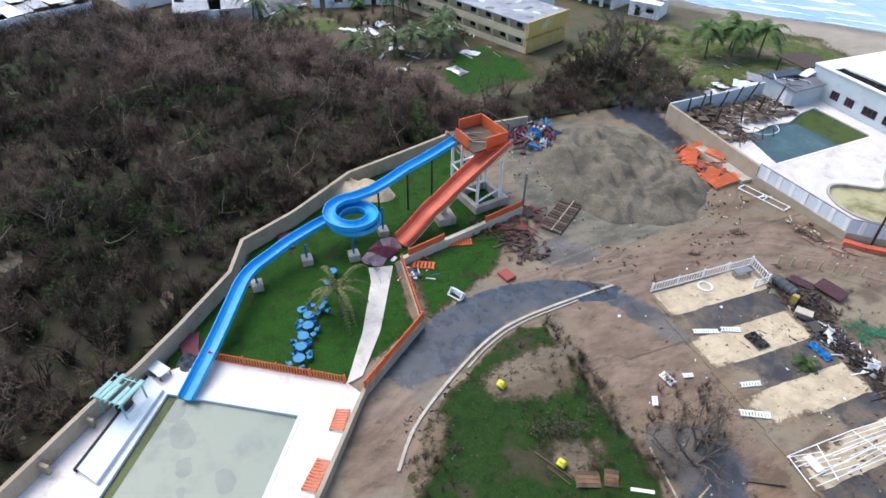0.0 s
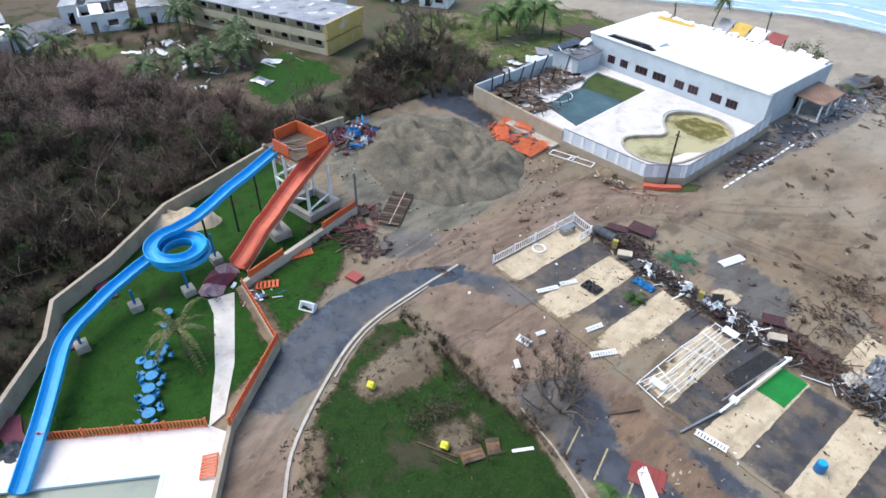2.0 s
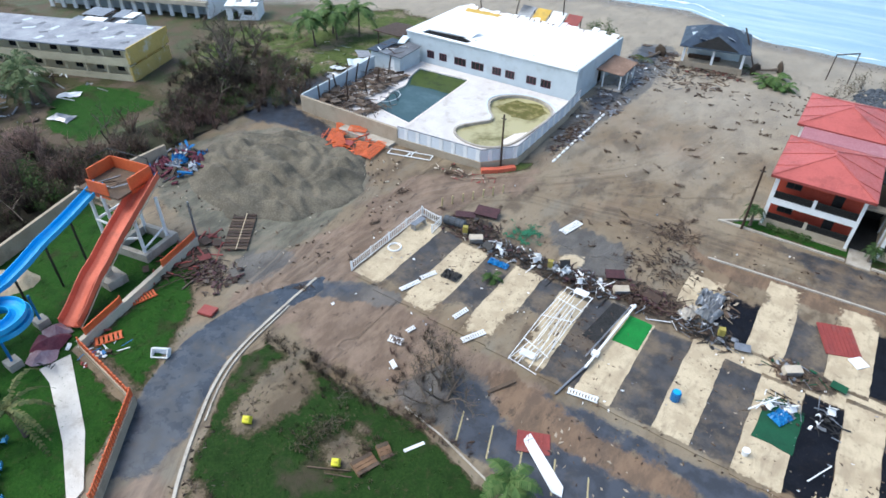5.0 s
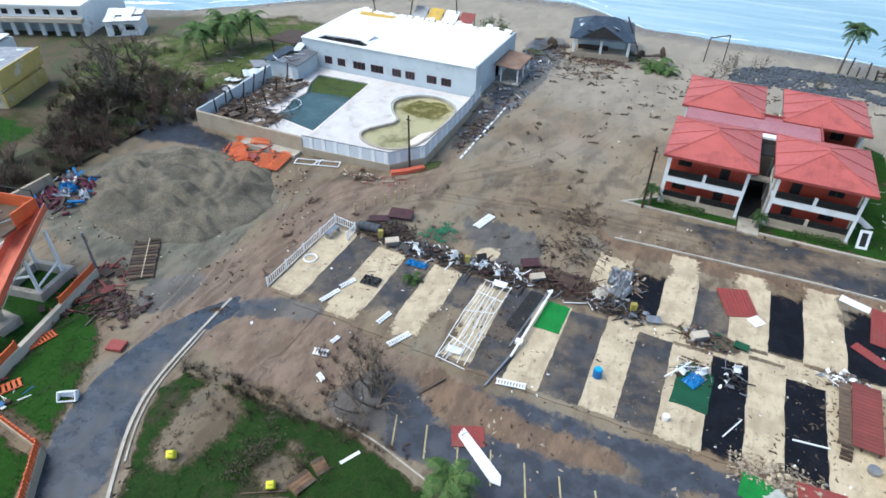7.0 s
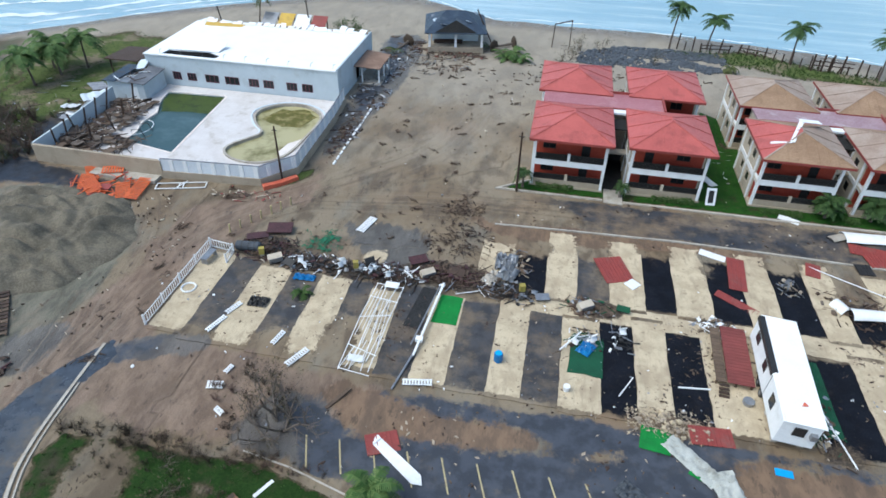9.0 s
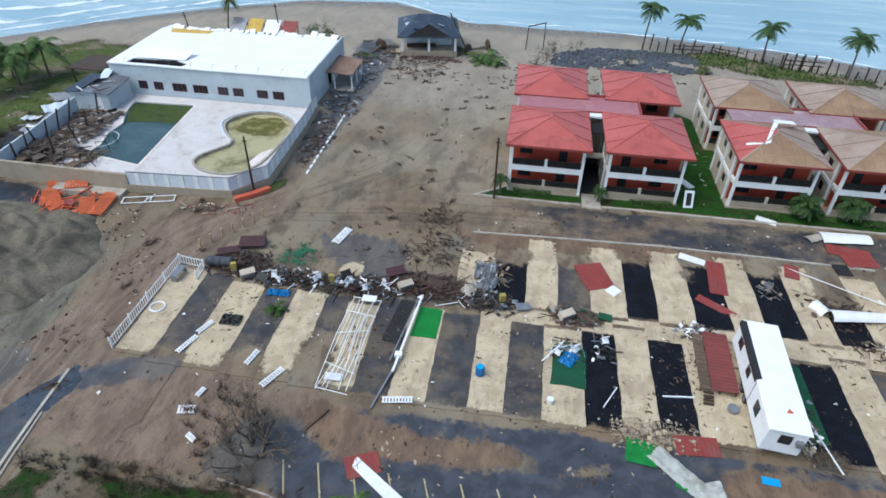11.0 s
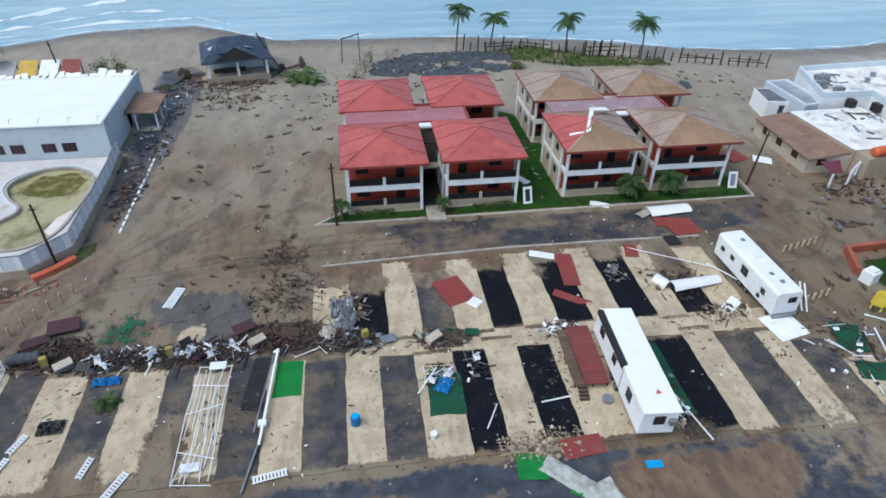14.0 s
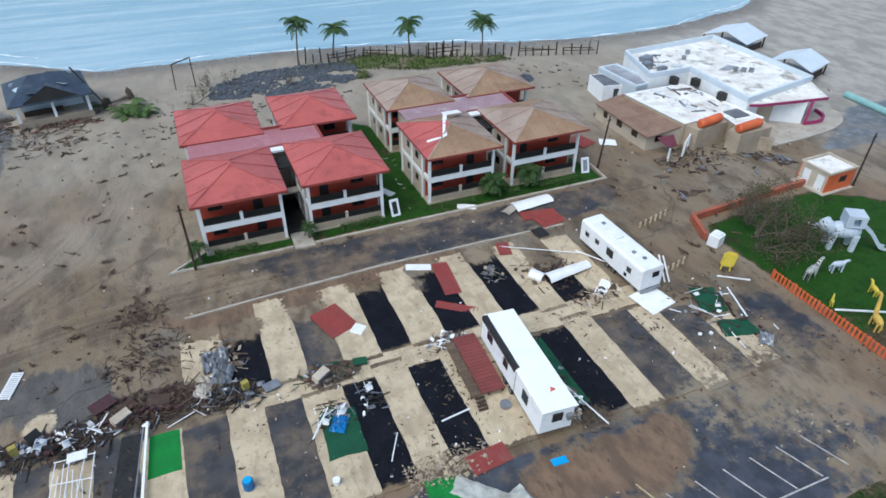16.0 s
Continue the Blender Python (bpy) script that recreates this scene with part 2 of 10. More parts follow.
def pool_mat(name, a, b, scale=0.35, rough=0.06):
    m, t, p = nodes_of(name)
    pos = place_of(t)
    n = noise_node(t, pos, scale, 5, 0.65)
    t.links.new(blend(t, band(t, n, 0.45, 0.68), a, b), p.inputs["Base Color"])
    p.inputs["Roughness"].default_value, p.inputs["Specular IOR Level"].default_value = rough, 0.3
    relief(t, p, noise_node(t, pos, 2.5, 3), 0.05, 0.05)
    return m


def leaf_mat(name, a, b, patch=0.0, warm=None):
    """A tone for each leaf or twig, and darker and lighter stands of them."""
    m, t, p = nodes_of(name)
    r = t.nodes.new("ShaderNodeNewGeometry").outputs["Random Per Island"]
    col = blend(t, r, a, b)
    if warm:
        n = band(t, noise_node(t, streaked(t, place_of(t), 30, 1.0, 0.8), 0.05, 4, 0.6), 0.46, 0.6)
        col = blend(t, calc(t, "MULTIPLY", n, 0.6), col, blend(t, r, tuple(0.6 * u for u in warm), tuple(1.5 * u for u in warm)))
    if patch:
        n = band(t, noise_node(t, place_of(t), 0.08, 5, 0.68), 0.40, 0.57)
        col = blend(t, calc(t, "MULTIPLY", n, patch), col, tuple(0.28 * u for u in a))
    t.links.new(col, p.inputs["Base Color"])
    p.inputs["Roughness"].default_value, p.inputs["Specular IOR Level"].default_value = 0.7, 0.25
    return m


def glass_mat():
    m, t, p = nodes_of("dark_glass")
    p.inputs["Base Color"].default_value = (0.02, 0.022, 0.025, 1)
    p.inputs["Roughness"].default_value = 0.08
    return m


MUD = ground_mat()
ASPH_ROAD = asphalt_mat("muddy_asphalt", (0.028, 0.03, 0.036), 0.95, 0.4, 0.42, 0.62, 0.15, (0.165, 0.122, 0.087))
ASPH_AISLE = asphalt_mat("smooth_wet_asphalt", (0.042, 0.046, 0.056), 0.7, 0.3, 0.54, 0.72, 0.16, (0.15, 0.115, 0.088))
ASPH_WET = asphalt_mat("dark_wet_asphalt", (0.016, 0.018, 0.024), 0.6, 0.3, 0.52, 0.70, 0.2, (0.15, 0.12, 0.095))
ASPH_DRIVE = asphalt_mat("grey_asphalt_drive", (0.034, 0.041, 0.052), 0.7, 0.16, 0.50, 0.70, 0.2, (0.125, 0.105, 0.088), spec=0.5)
ASPH_PALE = asphalt_mat("pale_wet_road", (0.115, 0.122, 0.13), 0.6, 0.3, 0.45, 0.66, 0.2, (0.20, 0.18, 0.155))
ASPH_PAD = asphalt_mat("muddy_pad_asphalt", (0.038, 0.037, 0.039), 0.85, 0.4, 0.42, 0.66, 0.3, (0.135, 0.105, 0.08))
BLACK = asphalt_mat("new_black_asphalt", (0.0052, 0.0062, 0.0095), 0.14, 0.6, 0.55, 0.75, 0.5, spec=0.1)
GRAVEL = gravel_mat()
GRASS = grass_mat("lawn_grass", (0.011, 0.052, 0.005), (0.025, 0.077, 0.010), (0.032, 0.034, 0.014))
GRASS_WORN = grass_mat("worn_lawn_grass", (0.012, 0.035, 0.006), (0.023, 0.053, 0.010), (0.056, 0.048, 0.030), 0.52, 0.68)
SCRUB = grass_mat("scrub_ground", (0.040, 0.046, 0.018), (0.066, 0.062, 0.028), (0.105, 0.080, 0.058), 0.40, 0.54)
ROUGH_GRASS = grass_mat("rough_grass", (0.06, 0.092, 0.022), (0.11, 0.13, 0.045), (0.19, 0.155, 0.105), 0.48, 0.62)
SEA = sea_mat()
FOAM = mat("sea_foam", (0.78, 0.82, 0.84), (0.6, 0.67, 0.7), 0.6, 0.3, 2.0, 0.5)
POOL_GREEN = pool_mat("murky_pool_water", (0.20, 0.235, 0.19), (0.145, 0.175, 0.155), 0.25, 0.3)
POOL_DARK = pool_mat("darker_pool_water", (0.16, 0.19, 0.165), (0.12, 0.15, 0.14), 0.5, 0.3)
POOL_TEAL = pool_mat("dark_pool_water", (0.040, 0.080, 0.086), (0.068, 0.115, 0.12), 0.2)
ALGAE = pool_mat("pool_algae", (0.05, 0.075, 0.01), (0.02, 0.035, 0.006), 0.6, 0.5)
ALGAE_OLIVE = pool_mat("olive_algae", (0.10, 0.09, 0.015), (0.26, 0.22, 0.09), 0.9, 0.5)
KIDNEY = pool_mat("dirty_kiddie_pool", (0.40, 0.36, 0.20), (0.13, 0.115, 0.03), 0.22, 0.3)
DECK = mat("white_pool_deck", (0.74, 0.68, 0.64), (0.66, 0.59, 0.55), 0.75, 0.5, 6, 0.1, stain=(0.42, 0.36, 0.3), much=0.45)
DECKBLUE = mat("pale_blue_paint", (0.60, 0.66, 0.71), (0.53, 0.60, 0.65), 0.6, 0.6, 6, 0.1)
YARDDECK = mat("stained_pool_deck", (0.62, 0.59, 0.58), (0.54, 0.50, 0.48), 0.75, 0.4, 6, 0.1, stain=(0.36, 0.31, 0.26), much=0.6)
PALEPANEL = mat("pale_fence_panel", (0.70, 0.74, 0.79), (0.60, 0.64, 0.69), 0.6, 0.6, 6, 0.1, rnd=0.15)
PALEPATH = mat("pale_path_concrete", (0.62, 0.585, 0.54), (0.50, 0.465, 0.42), 0.85, 0.6, 10, 0.3, stain=(0.3, 0.25, 0.2), much=0.5)
WHITE = mat("white_paint", (0.82, 0.83, 0.84), (0.75, 0.76, 0.77), 0.5, 1.0, 8, 0.1, rnd=0.06, stain=(0.5, 0.46, 0.42), much=0.22)
ROOFDARK = mat("dark_grey_roof", (0.16, 0.17, 0.19), (0.1, 0.105, 0.12), 0.7, 0.6, 6, 0.2)
WHITEROOF = mat("white_roof_coating", (0.86, 0.86, 0.86), (0.80, 0.81, 0.82), 0.5, 0.35, 6, 0.1)
WORNROOF = mat("worn_white_flat_roof", (0.86, 0.85, 0.83), (0.62, 0.585, 0.53), 0.8, 0.42, 5, 0.2, stain=(0.26, 0.24, 0.20), much=0.85)
CREAM = mat("cream_stucco", (0.52, 0.45, 0.36), (0.44, 0.38, 0.30), 0.85, 0.5, 9, 0.2, stain=(0.25, 0.2, 0.15), much=0.35)
BEIGE = mat("beige_concrete", (0.40, 0.33, 0.25), (0.33, 0.27, 0.20), 0.85, 0.5, 9, 0.3, stain=(0.16, 0.13, 0.1), much=0.4)
CONC = mat("pale_concrete", (0.48, 0.44, 0.38), (0.36, 0.32, 0.27), 0.85, 0.7, 10, 0.3, rnd=0.15, stain=(0.2, 0.16, 0.12), much=0.5)
BLUEWALL = mat("pale_blue_stucco", (0.50, 0.56, 0.60), (0.44, 0.50, 0.54), 0.8, 0.4, 8, 0.15, stain=(0.3, 0.31, 0.31), much=0.35)
REDWALL = mat("brick_red_paint", (0.40, 0.06, 0.032), (0.31, 0.045, 0.026), 0.7, 0.6, 8, 0.1)
REDROOF = mat("red_metal_roof", (0.46, 0.112, 0.098), (0.38, 0.09, 0.079), 0.45, 0.35, 5, 0.08, stain=(0.24, 0.06, 0.052), much=0.55)
PINKROOF = mat("faded_pink_roof", (0.39, 0.165, 0.18), (0.33, 0.13, 0.145), 0.5, 0.3, 5, 0.08, stain=(0.46, 0.25, 0.25), much=0.5)
NET = mat("green_netting", (0.03, 0.17, 0.085), (0.02, 0.11, 0.06), 0.8, 2, 14, 0.4)
PURPROOF = mat("purple_grey_roof", (0.36, 0.25, 0.27), (0.28, 0.17, 0.19), 0.5, 0.5, 5, 0.08, stain=(0.5, 0.45, 0.45), much=0.6)
RUSTROOF = mat("rusty_sheet_roof", (0.27, 0.17, 0.12), (0.19, 0.115, 0.08), 0.75, 0.4, 6, 0.15, stain=(0.36, 0.25, 0.18), much=0.5)
PALEYELLOW = mat("pale_yellow_stucco", (0.60, 0.53, 0.37), (0.52, 0.45, 0.31), 0.85, 0.5, 8, 0.15, stain=(0.3, 0.26, 0.18), much=0.4)
TANROOF = mat("bare_roof_underlay", (0.33, 0.215, 0.135), (0.235, 0.145, 0.088), 0.8, 0.35, 6, 0.15, stain=(0.17, 0.10, 0.06), much=0.6)
PALEROOF = mat("faded_roof_underlay", (0.37, 0.295, 0.245), (0.29, 0.21, 0.165), 0.8, 0.35, 6, 0.15, stain=(0.22, 0.16, 0.12), much=0.5)
REDMETAL = mat("red_sheet_metal", (0.30, 0.06, 0.05), (0.24, 0.05, 0.045), 0.5, 0.8, 6, 0.1, rnd=0.2, stain=(0.2, 0.12, 0.1), much=0.4)
ORANGE = mat("orange_paint", (0.68, 0.15, 0.05), (0.56, 0.11, 0.04), 0.55, 0.6, 7, 0.1, rnd=0.1, stain=(0.35, 0.11, 0.06), much=0.35)
FADEDORANGE = mat("muddy_orange_paint", (0.42, 0.115, 0.065), (0.30, 0.085, 0.05), 0.7, 0.5, 7, 0.2, stain=(0.15, 0.085, 0.06), much=0.6)
ORANGE_DULL = mat("dull_orange_paint", (0.60, 0.14, 0.08), (0.5, 0.105, 0.06), 0.55, 0.6, 7, 0.1, stain=(0.28, 0.08, 0.05), much=0.4)
BLUE = mat("blue_fibreglass", (0.012, 0.33, 0.68), (0.010, 0.28, 0.60), 0.45, 0.4, 4, 0.03, stain=(0.09, 0.40, 0.66), much=0.45)
BLUEDARK = mat("blue_plastic", (0.012, 0.17, 0.42), (0.01, 0.13, 0.34), 0.35, 0.8, 6, 0.05, rnd=0.2)
TABLEBLUE = mat("sky_blue_plastic", (0.02, 0.21, 0.42), (0.016, 0.17, 0.35), 0.5, 0.8, 6, 0.05)
YELLOW = mat("yellow_paint", (0.60, 0.47, 0.06), (0.5, 0.38, 0.05), 0.5, 1, 8, 0.1)
DULLYELLOW = mat("muddy_yellow_paint", (0.40, 0.33, 0.075), (0.28, 0.23, 0.06), 0.7, 1, 8, 0.2, stain=(0.14, 0.11, 0.06), much=0.6)
PEELED = mat("peeling_ochre_stucco", (0.60, 0.43, 0.14), (0.52, 0.37, 0.12), 0.85, 0.6, 8, 0.15, stain=(0.62, 0.56, 0.44), much=0.85)
OCHRE = mat("ochre_yellow_stucco", (0.62, 0.41, 0.09), (0.54, 0.35, 0.075), 0.8, 0.5, 8, 0.1, stain=(0.3, 0.2, 0.08), much=0.4)
GREYROOF = mat("grey_tarred_roof", (0.34, 0.35, 0.38), (0.20, 0.21, 0.24), 0.7, 0.35, 6, 0.2, stain=(0.45, 0.45, 0.47), much=0.6)
WOOD = mat("weathered_wood", (0.16, 0.11, 0.075), (0.10, 0.07, 0.05), 0.8, 1.5, 14, 0.4, rnd=0.4)
DARKWOOD = mat("dark_wet_wood", (0.07, 0.042, 0.03), (0.045, 0.028, 0.02), 0.7, 1.5, 14, 0.4, rnd=0.4)
REDWOOD = mat("red_painted_deck", (0.22, 0.055, 0.05), (0.17, 0.045, 0.04), 0.7, 1.0, 12, 0.3, rnd=0.3)
BARK = mat("grey_bark", (0.15, 0.12, 0.10), (0.09, 0.07, 0.055), 0.9, 2, 14, 0.5)
# near-black, for black parts and for shade put into interiors and gaps
DARK = mat("black_parts_and_shade", (0.025, 0.024, 0.024), (0.015, 0.015, 0.015), 0.8, 1, 8, 0.1)
DARKROOF = mat("dark_slate_roof", (0.036, 0.058, 0.092), (0.022, 0.034, 0.056), 0.55, 0.8, 7, 0.3, stain=(0.10, 0.13, 0.15), much=0.4)
METAL = mat("grey_metal", (0.32, 0.33, 0.35), (0.24, 0.25, 0.27), 0.4, 1.5, 9, 0.1, metal=0.6)
IRON = mat("dark_iron", (0.03, 0.028, 0.027), (0.02, 0.02, 0.02), 0.5, 2, 9, 0.1)
GREENMAT = mat("green_artificial_turf", (0.01, 0.20, 0.035), (0.008, 0.15, 0.028), 0.9, 1, 14, 0.4)
PALECLOTH = mat("muddy_pale_backing_cloth", (0.46, 0.47, 0.44), (0.34, 0.35, 0.32), 0.85, 0.9, 10, 0.2, stain=(0.26, 0.24, 0.19), much=0.6)
DARKGREEN = mat("dark_green_turf", (0.01, 0.085, 0.04), (0.008, 0.06, 0.03), 0.9, 1, 14, 0.4, rnd=0.2)
ROCK = mat("dark_shore_rock", (0.098, 0.112, 0.132), (0.055, 0.063, 0.075), 0.75, 1.2, 8, 0.5, rnd=0.5)
# strong dark tone and stain also put the grooves' shade into the sand colour
SAND = mat("grey_sand", (0.165, 0.142, 0.105), (0.082, 0.072, 0.054), 0.95, 0.3, 5, 0.9, stain=(0.070, 0.066, 0.052), much=0.7)
MAROON = mat("maroon_cloth", (0.16, 0.04, 0.06), (0.11, 0.03, 0.045), 0.8, 1, 8, 0.2)
DARKMAROON = mat("wet_maroon_board", (0.075, 0.028, 0.032), (0.045, 0.02, 0.022), 0.6, 1.5, 8, 0.3)
MAGENTA = mat("magenta_paint", (0.30, 0.03, 0.12), (0.25, 0.025, 0.1), 0.6, 1, 8, 0.1)
TURQ = mat("turquoise_paint", (0.26, 0.46, 0.44), (0.2, 0.38, 0.37), 0.5, 1, 8, 0.1)
STRIPE_Y = mat("worn_yellow_line", (0.50, 0.42, 0.22), (0.3, 0.25, 0.15), 0.8, 2, 14, 0.2)
STRIPE_W = mat("worn_white_line", (0.5, 0.48, 0.46), (0.3, 0.28, 0.26), 0.8, 2, 14, 0.2)
GLASS = glass_mat()
TWIG = leaf_mat("bare_twigs", (0.056, 0.040, 0.031), (0.25, 0.168, 0.132), 0.92, (0.17, 0.095, 0.082))
PALETWIG = leaf_mat("grey_brown_twigs", (0.155, 0.112, 0.092), (0.46, 0.33, 0.27), 0.3, (0.32, 0.20, 0.175))
PALEBARK = mat("pale_dead_wood", (0.30, 0.245, 0.19), (0.19, 0.15, 0.115), 0.9, 2, 14, 0.4)
DARKPALM = leaf_mat("drooping_palm_leaflets", (0.028, 0.058, 0.018), (0.10, 0.13, 0.055))
BRUSH = leaf_mat("dry_brush", (0.032, 0.036, 0.012), (0.085, 0.068, 0.038))
LEAF = leaf_mat("green_leaves", (0.022, 0.058, 0.01), (0.055, 0.095, 0.022))
PALMLEAF = leaf_mat("palm_leaflets", (0.018, 0.05, 0.012), (0.055, 0.095, 0.028))
BRIGHTPALM = leaf_mat("bright_palm_leaflets", (0.035, 0.085, 0.018), (0.10, 0.15, 0.045))
PALLETWOOD = mat("brown_pallet_wood", (0.27, 0.155, 0.085), (0.19, 0.105, 0.06), 0.8, 1.5, 12, 0.4, rnd=0.3)
BAGYELLOW = mat("bright_yellow_plastic", (0.74, 0.68, 0.05), (0.66, 0.6, 0.045), 0.5, 1, 8, 0.1)
DRYPALM = leaf_mat("storm_dried_palm_leaflets", (0.045, 0.068, 0.020), (0.135, 0.135, 0.050))


# ---------- mesh helpers ----------
class Shape:
    """Collects faces for one mesh; mi is the material slot of the faces that follow."""

    def __init__(self):
        self.v, self.f, self.m, self.mi = [], [], [], 0

    def face(self, pts, flip=False):
        n = len(self.v)
        self.v.extend(tuple(p) for p in pts)
        ids = list(range(n, n + len(pts)))
        self.f.append(ids[::-1] if flip else ids)
        self.m.append(self.mi)
        return self

    def raw(self, verts, faces):
        n = len(self.v)
        self.v.extend(tuple(p) for p in verts)
        self.f.extend([i + n for i in f] for f in faces)
        self.m.extend([self.mi] * len(faces))
        return self

    def box(self, x0, x1, y0, y1, z0, z1, m=None):
        pts = [(x, y, z) for z in (z0, z1) for x, y in ((x0, y0), (x1, y0), (x1, y1), (x0, y1))]
        if m is not None:
            pts = [m @ Vector(p) for p in pts]
        return self.raw(pts, [(3, 2, 1, 0), (4, 5, 6, 7), (0, 1, 5, 4), (1, 2, 6, 5), (2, 3, 7, 6), (3, 0, 4, 7)])

    def cbox(self, c, s, m=None):
        return self.box(c[0] - s[0] / 2, c[0] + s[0] / 2, c[1] - s[1] / 2, c[1] + s[1] / 2, c[2] - s[2] / 2, c[2] + s[2] / 2, m)

    def prism(self, poly, z0, z1):
        n = len(poly)
        area = sum(poly[i][0] * poly[(i + 1) % n][1] - poly[(i + 1) % n][0] * poly[i][1] for i in range(n))
        if area < 0:
            poly = poly[::-1]
        pts = [(x, y, z0) for x, y in poly] + [(x, y, z1) for x, y in poly]
        faces = [tuple(range(n, 2 * n)), tuple(range(n - 1, -1, -1))]
        faces += [(i, (i + 1) % n, (i + 1) % n + n, i + n) for i in range(n)]
        return self.raw(pts, faces)

    def tube(self, pts, radii, sides=6, caps=True):
        pts = [Vector(p) for p in pts]
        if isinstance(radii, (int, float)):
            radii = [radii] * len(pts)
        rings, verts = len(pts), []
        for i, p in enumerate(pts):
            d = (pts[min(i + 1, rings - 1)] - pts[max(i - 1, 0)]).normalized()
            a = d.orthogonal().normalized() if abs(d.z) > 0.95 else d.cross(Vector((0, 0, 1))).normalized()
            b = d.cross(a)
            verts += [p + radii[i] * (math.cos(2 * math.pi * k / sides) * a + math.sin(2 * math.pi * k / sides) * b) for k in range(sides)]
        faces = [(i * sides + k, i * sides + (k + 1) % sides, (i + 1) * sides + (k + 1) % sides, (i + 1) * sides + k) for i in range(rings - 1) for k in range(sides)]
        if caps:
            faces += [tuple(range(sides - 1, -1, -1)), tuple((rings - 1) * sides + k for k in range(sides))]
        return self.raw(verts, faces)

    def beam(self, a, b, w, h):
        """A squared timber from a to b."""
        a, b = Vector(a), Vector(b)
        d = b - a
        m = Matrix.Translation((a + b) / 2) @ d.to_track_quat("X", "Z").to_matrix().to_4x4()
        return self.cbox((0, 0, 0), (d.length, w, h), m)

    def wall(self, x0, x1, z0, z1, y0, y1, holes=(), m=None):
        """A wall along x with holes (xa, xb, za, zb) that go through it."""
        cuts = sorted({x0, x1, *(h[0] for h in holes), *(h[1] for h in holes)})
        for a, b in zip(cuts, cuts[1:]):
            mid = (a + b) / 2
            spans = sorted((h[2], h[3]) for h in holes if h[0] < mid < h[1])
            z = z0
            for lo, hi in spans:
                if lo > z:
                    self.box(a, b, y0, y1, z, lo, m)
                z = max(z, hi)
            if z < z1:
                self.box(a, b, y0, y1, z, z1, m)
        return self

    def mesh(self, name, mats, smooth=False):
        me = bpy.data.meshes.new(name)
        me.from_pydata(self.v, [], self.f)
        for k in mats:
            me.materials.append(k)
        if len(mats) > 1:
            me.polygons.foreach_set("material_index", self.m)
        if smooth:
            me.polygons.foreach_set("use_smooth", [True] * len(me.polygons))
        me.update()
        return me


def part(name, shape, material, parent, label="", smooth=False, m=None):
    mats = material if isinstance(material, (list, tuple)) else [material]
    ob = new(name, shape.mesh(name, mats, smooth))
    ob.parent = parent
    if m is not None:
        ob.matrix_basis = m
    return tagged(ob, label)


def thing(name, label, category, m=None, group="", kind=""):
    ob = new(name)
    ob.empty_display_size = 0.3
    ob.matrix_basis = m if m is not None else Matrix.Identity(4)
    return tagged(ob, label, category, group, kind)


def solid(name, shape, material, label, category, m=None, group="", kind="", smooth=False):
    mats = material if isinstance(material, (list, tuple)) else [material]
    ob = new(name, shape.mesh(name, mats, smooth))
    ob.matrix_basis = m if m is not None else Matrix.Identity(4)
    return tagged(ob, label, category, group, kind)


def setting(name, shape, material, label="", m=None, smooth=False):
    return solid(name, shape, material, label, "", m, "", "structure", smooth)


def lying(x, y, z, turn, tilt=0.0, roll=0.0):
    return Matrix.Translation((x, y, z)) @ Euler((radians(tilt), radians(roll), radians(turn))).to_matrix().to_4x4()


def ragged(poly, step=0.8, amount=0.25, seed=1.0):
    """The outline with its edges divided and worn by noise."""
    out = []
    for (xa, ya), (xb, yb) in zip(poly, poly[1:] + poly[:1]):
        n = max(1, int(math.hypot(xb - xa, yb - ya) / step))
        for i in range(n):
            x, y = xa + (xb - xa) * i / n, ya + (yb - ya) * i / n
            q = Vector((x * 0.6, y * 0.6, seed))
            out.append((x + amount * (noise.noise(q) + 0.6 * noise.noise(q * 3.1)), y + amount * (noise.noise(q + Vector((9, 5, 3))) + 0.6 * noise.noise(q * 2.7))))
    return out


def smooth_line(pts, times=2):
    """Corner cutting on an open line."""
    for _ in range(times):
        new_pts = [pts[0]]
        for a, b in zip(pts, pts[1:]):
            new_pts.append(tuple(0.75 * u + 0.25 * v for u, v in zip(a, b)))
            new_pts.append(tuple(0.25 * u + 0.75 * v for u, v in zip(a, b)))
        pts = new_pts + [pts[-1]]
    return pts


def smooth_loop(pts, times=2):
    for _ in range(times):
        pts = [tuple(f * u + (1 - f) * v for u, v in zip(a, b)) for a, b in zip(pts, pts[1:] + pts[:1]) for f in (0.75, 0.25)]
    return pts


def wall_along(shape, line, thick, z0, z1, closed=False):
    """A wall of that thickness along a line, with mitred corners."""
    n = len(line)
    sides = ([], [])
    for i in range(n):
        p = Vector(line[i])
        a = Vector(line[i - 1]) if i or closed else p
        b = Vector(line[(i + 1) % n]) if i < n - 1 or closed else p
        d1, d2 = (p - a), (b - p)
        d1 = d1.normalized() if d1.length else d2.normalized()
        d2 = d2.normalized() if d2.length else d1
        t = (d1 + d2).normalized()
        k = thick / 2 / max(0.35, t.dot(d1))
        side = Vector((-t.y, t.x)) * k
        sides[0].append(p + side)
        sides[1].append(p - side)
    for i in range(n if closed else n - 1):
        j = (i + 1) % n
        a, b, c, d = sides[1][i], sides[1][j], sides[0][j], sides[0][i]
        shape.prism([(q.x, q.y) for q in (a, b, c, d)], z0, z1)
    return shape


def inside(x, y, poly):
    hit = False
    for (xa, ya), (xb, yb) in zip(poly, poly[1:] + poly[:1]):
        if (ya > y) != (yb > y) and x < (xb - xa) * (y - ya) / (yb - ya) + xa:
            hit = not hit
    return hit

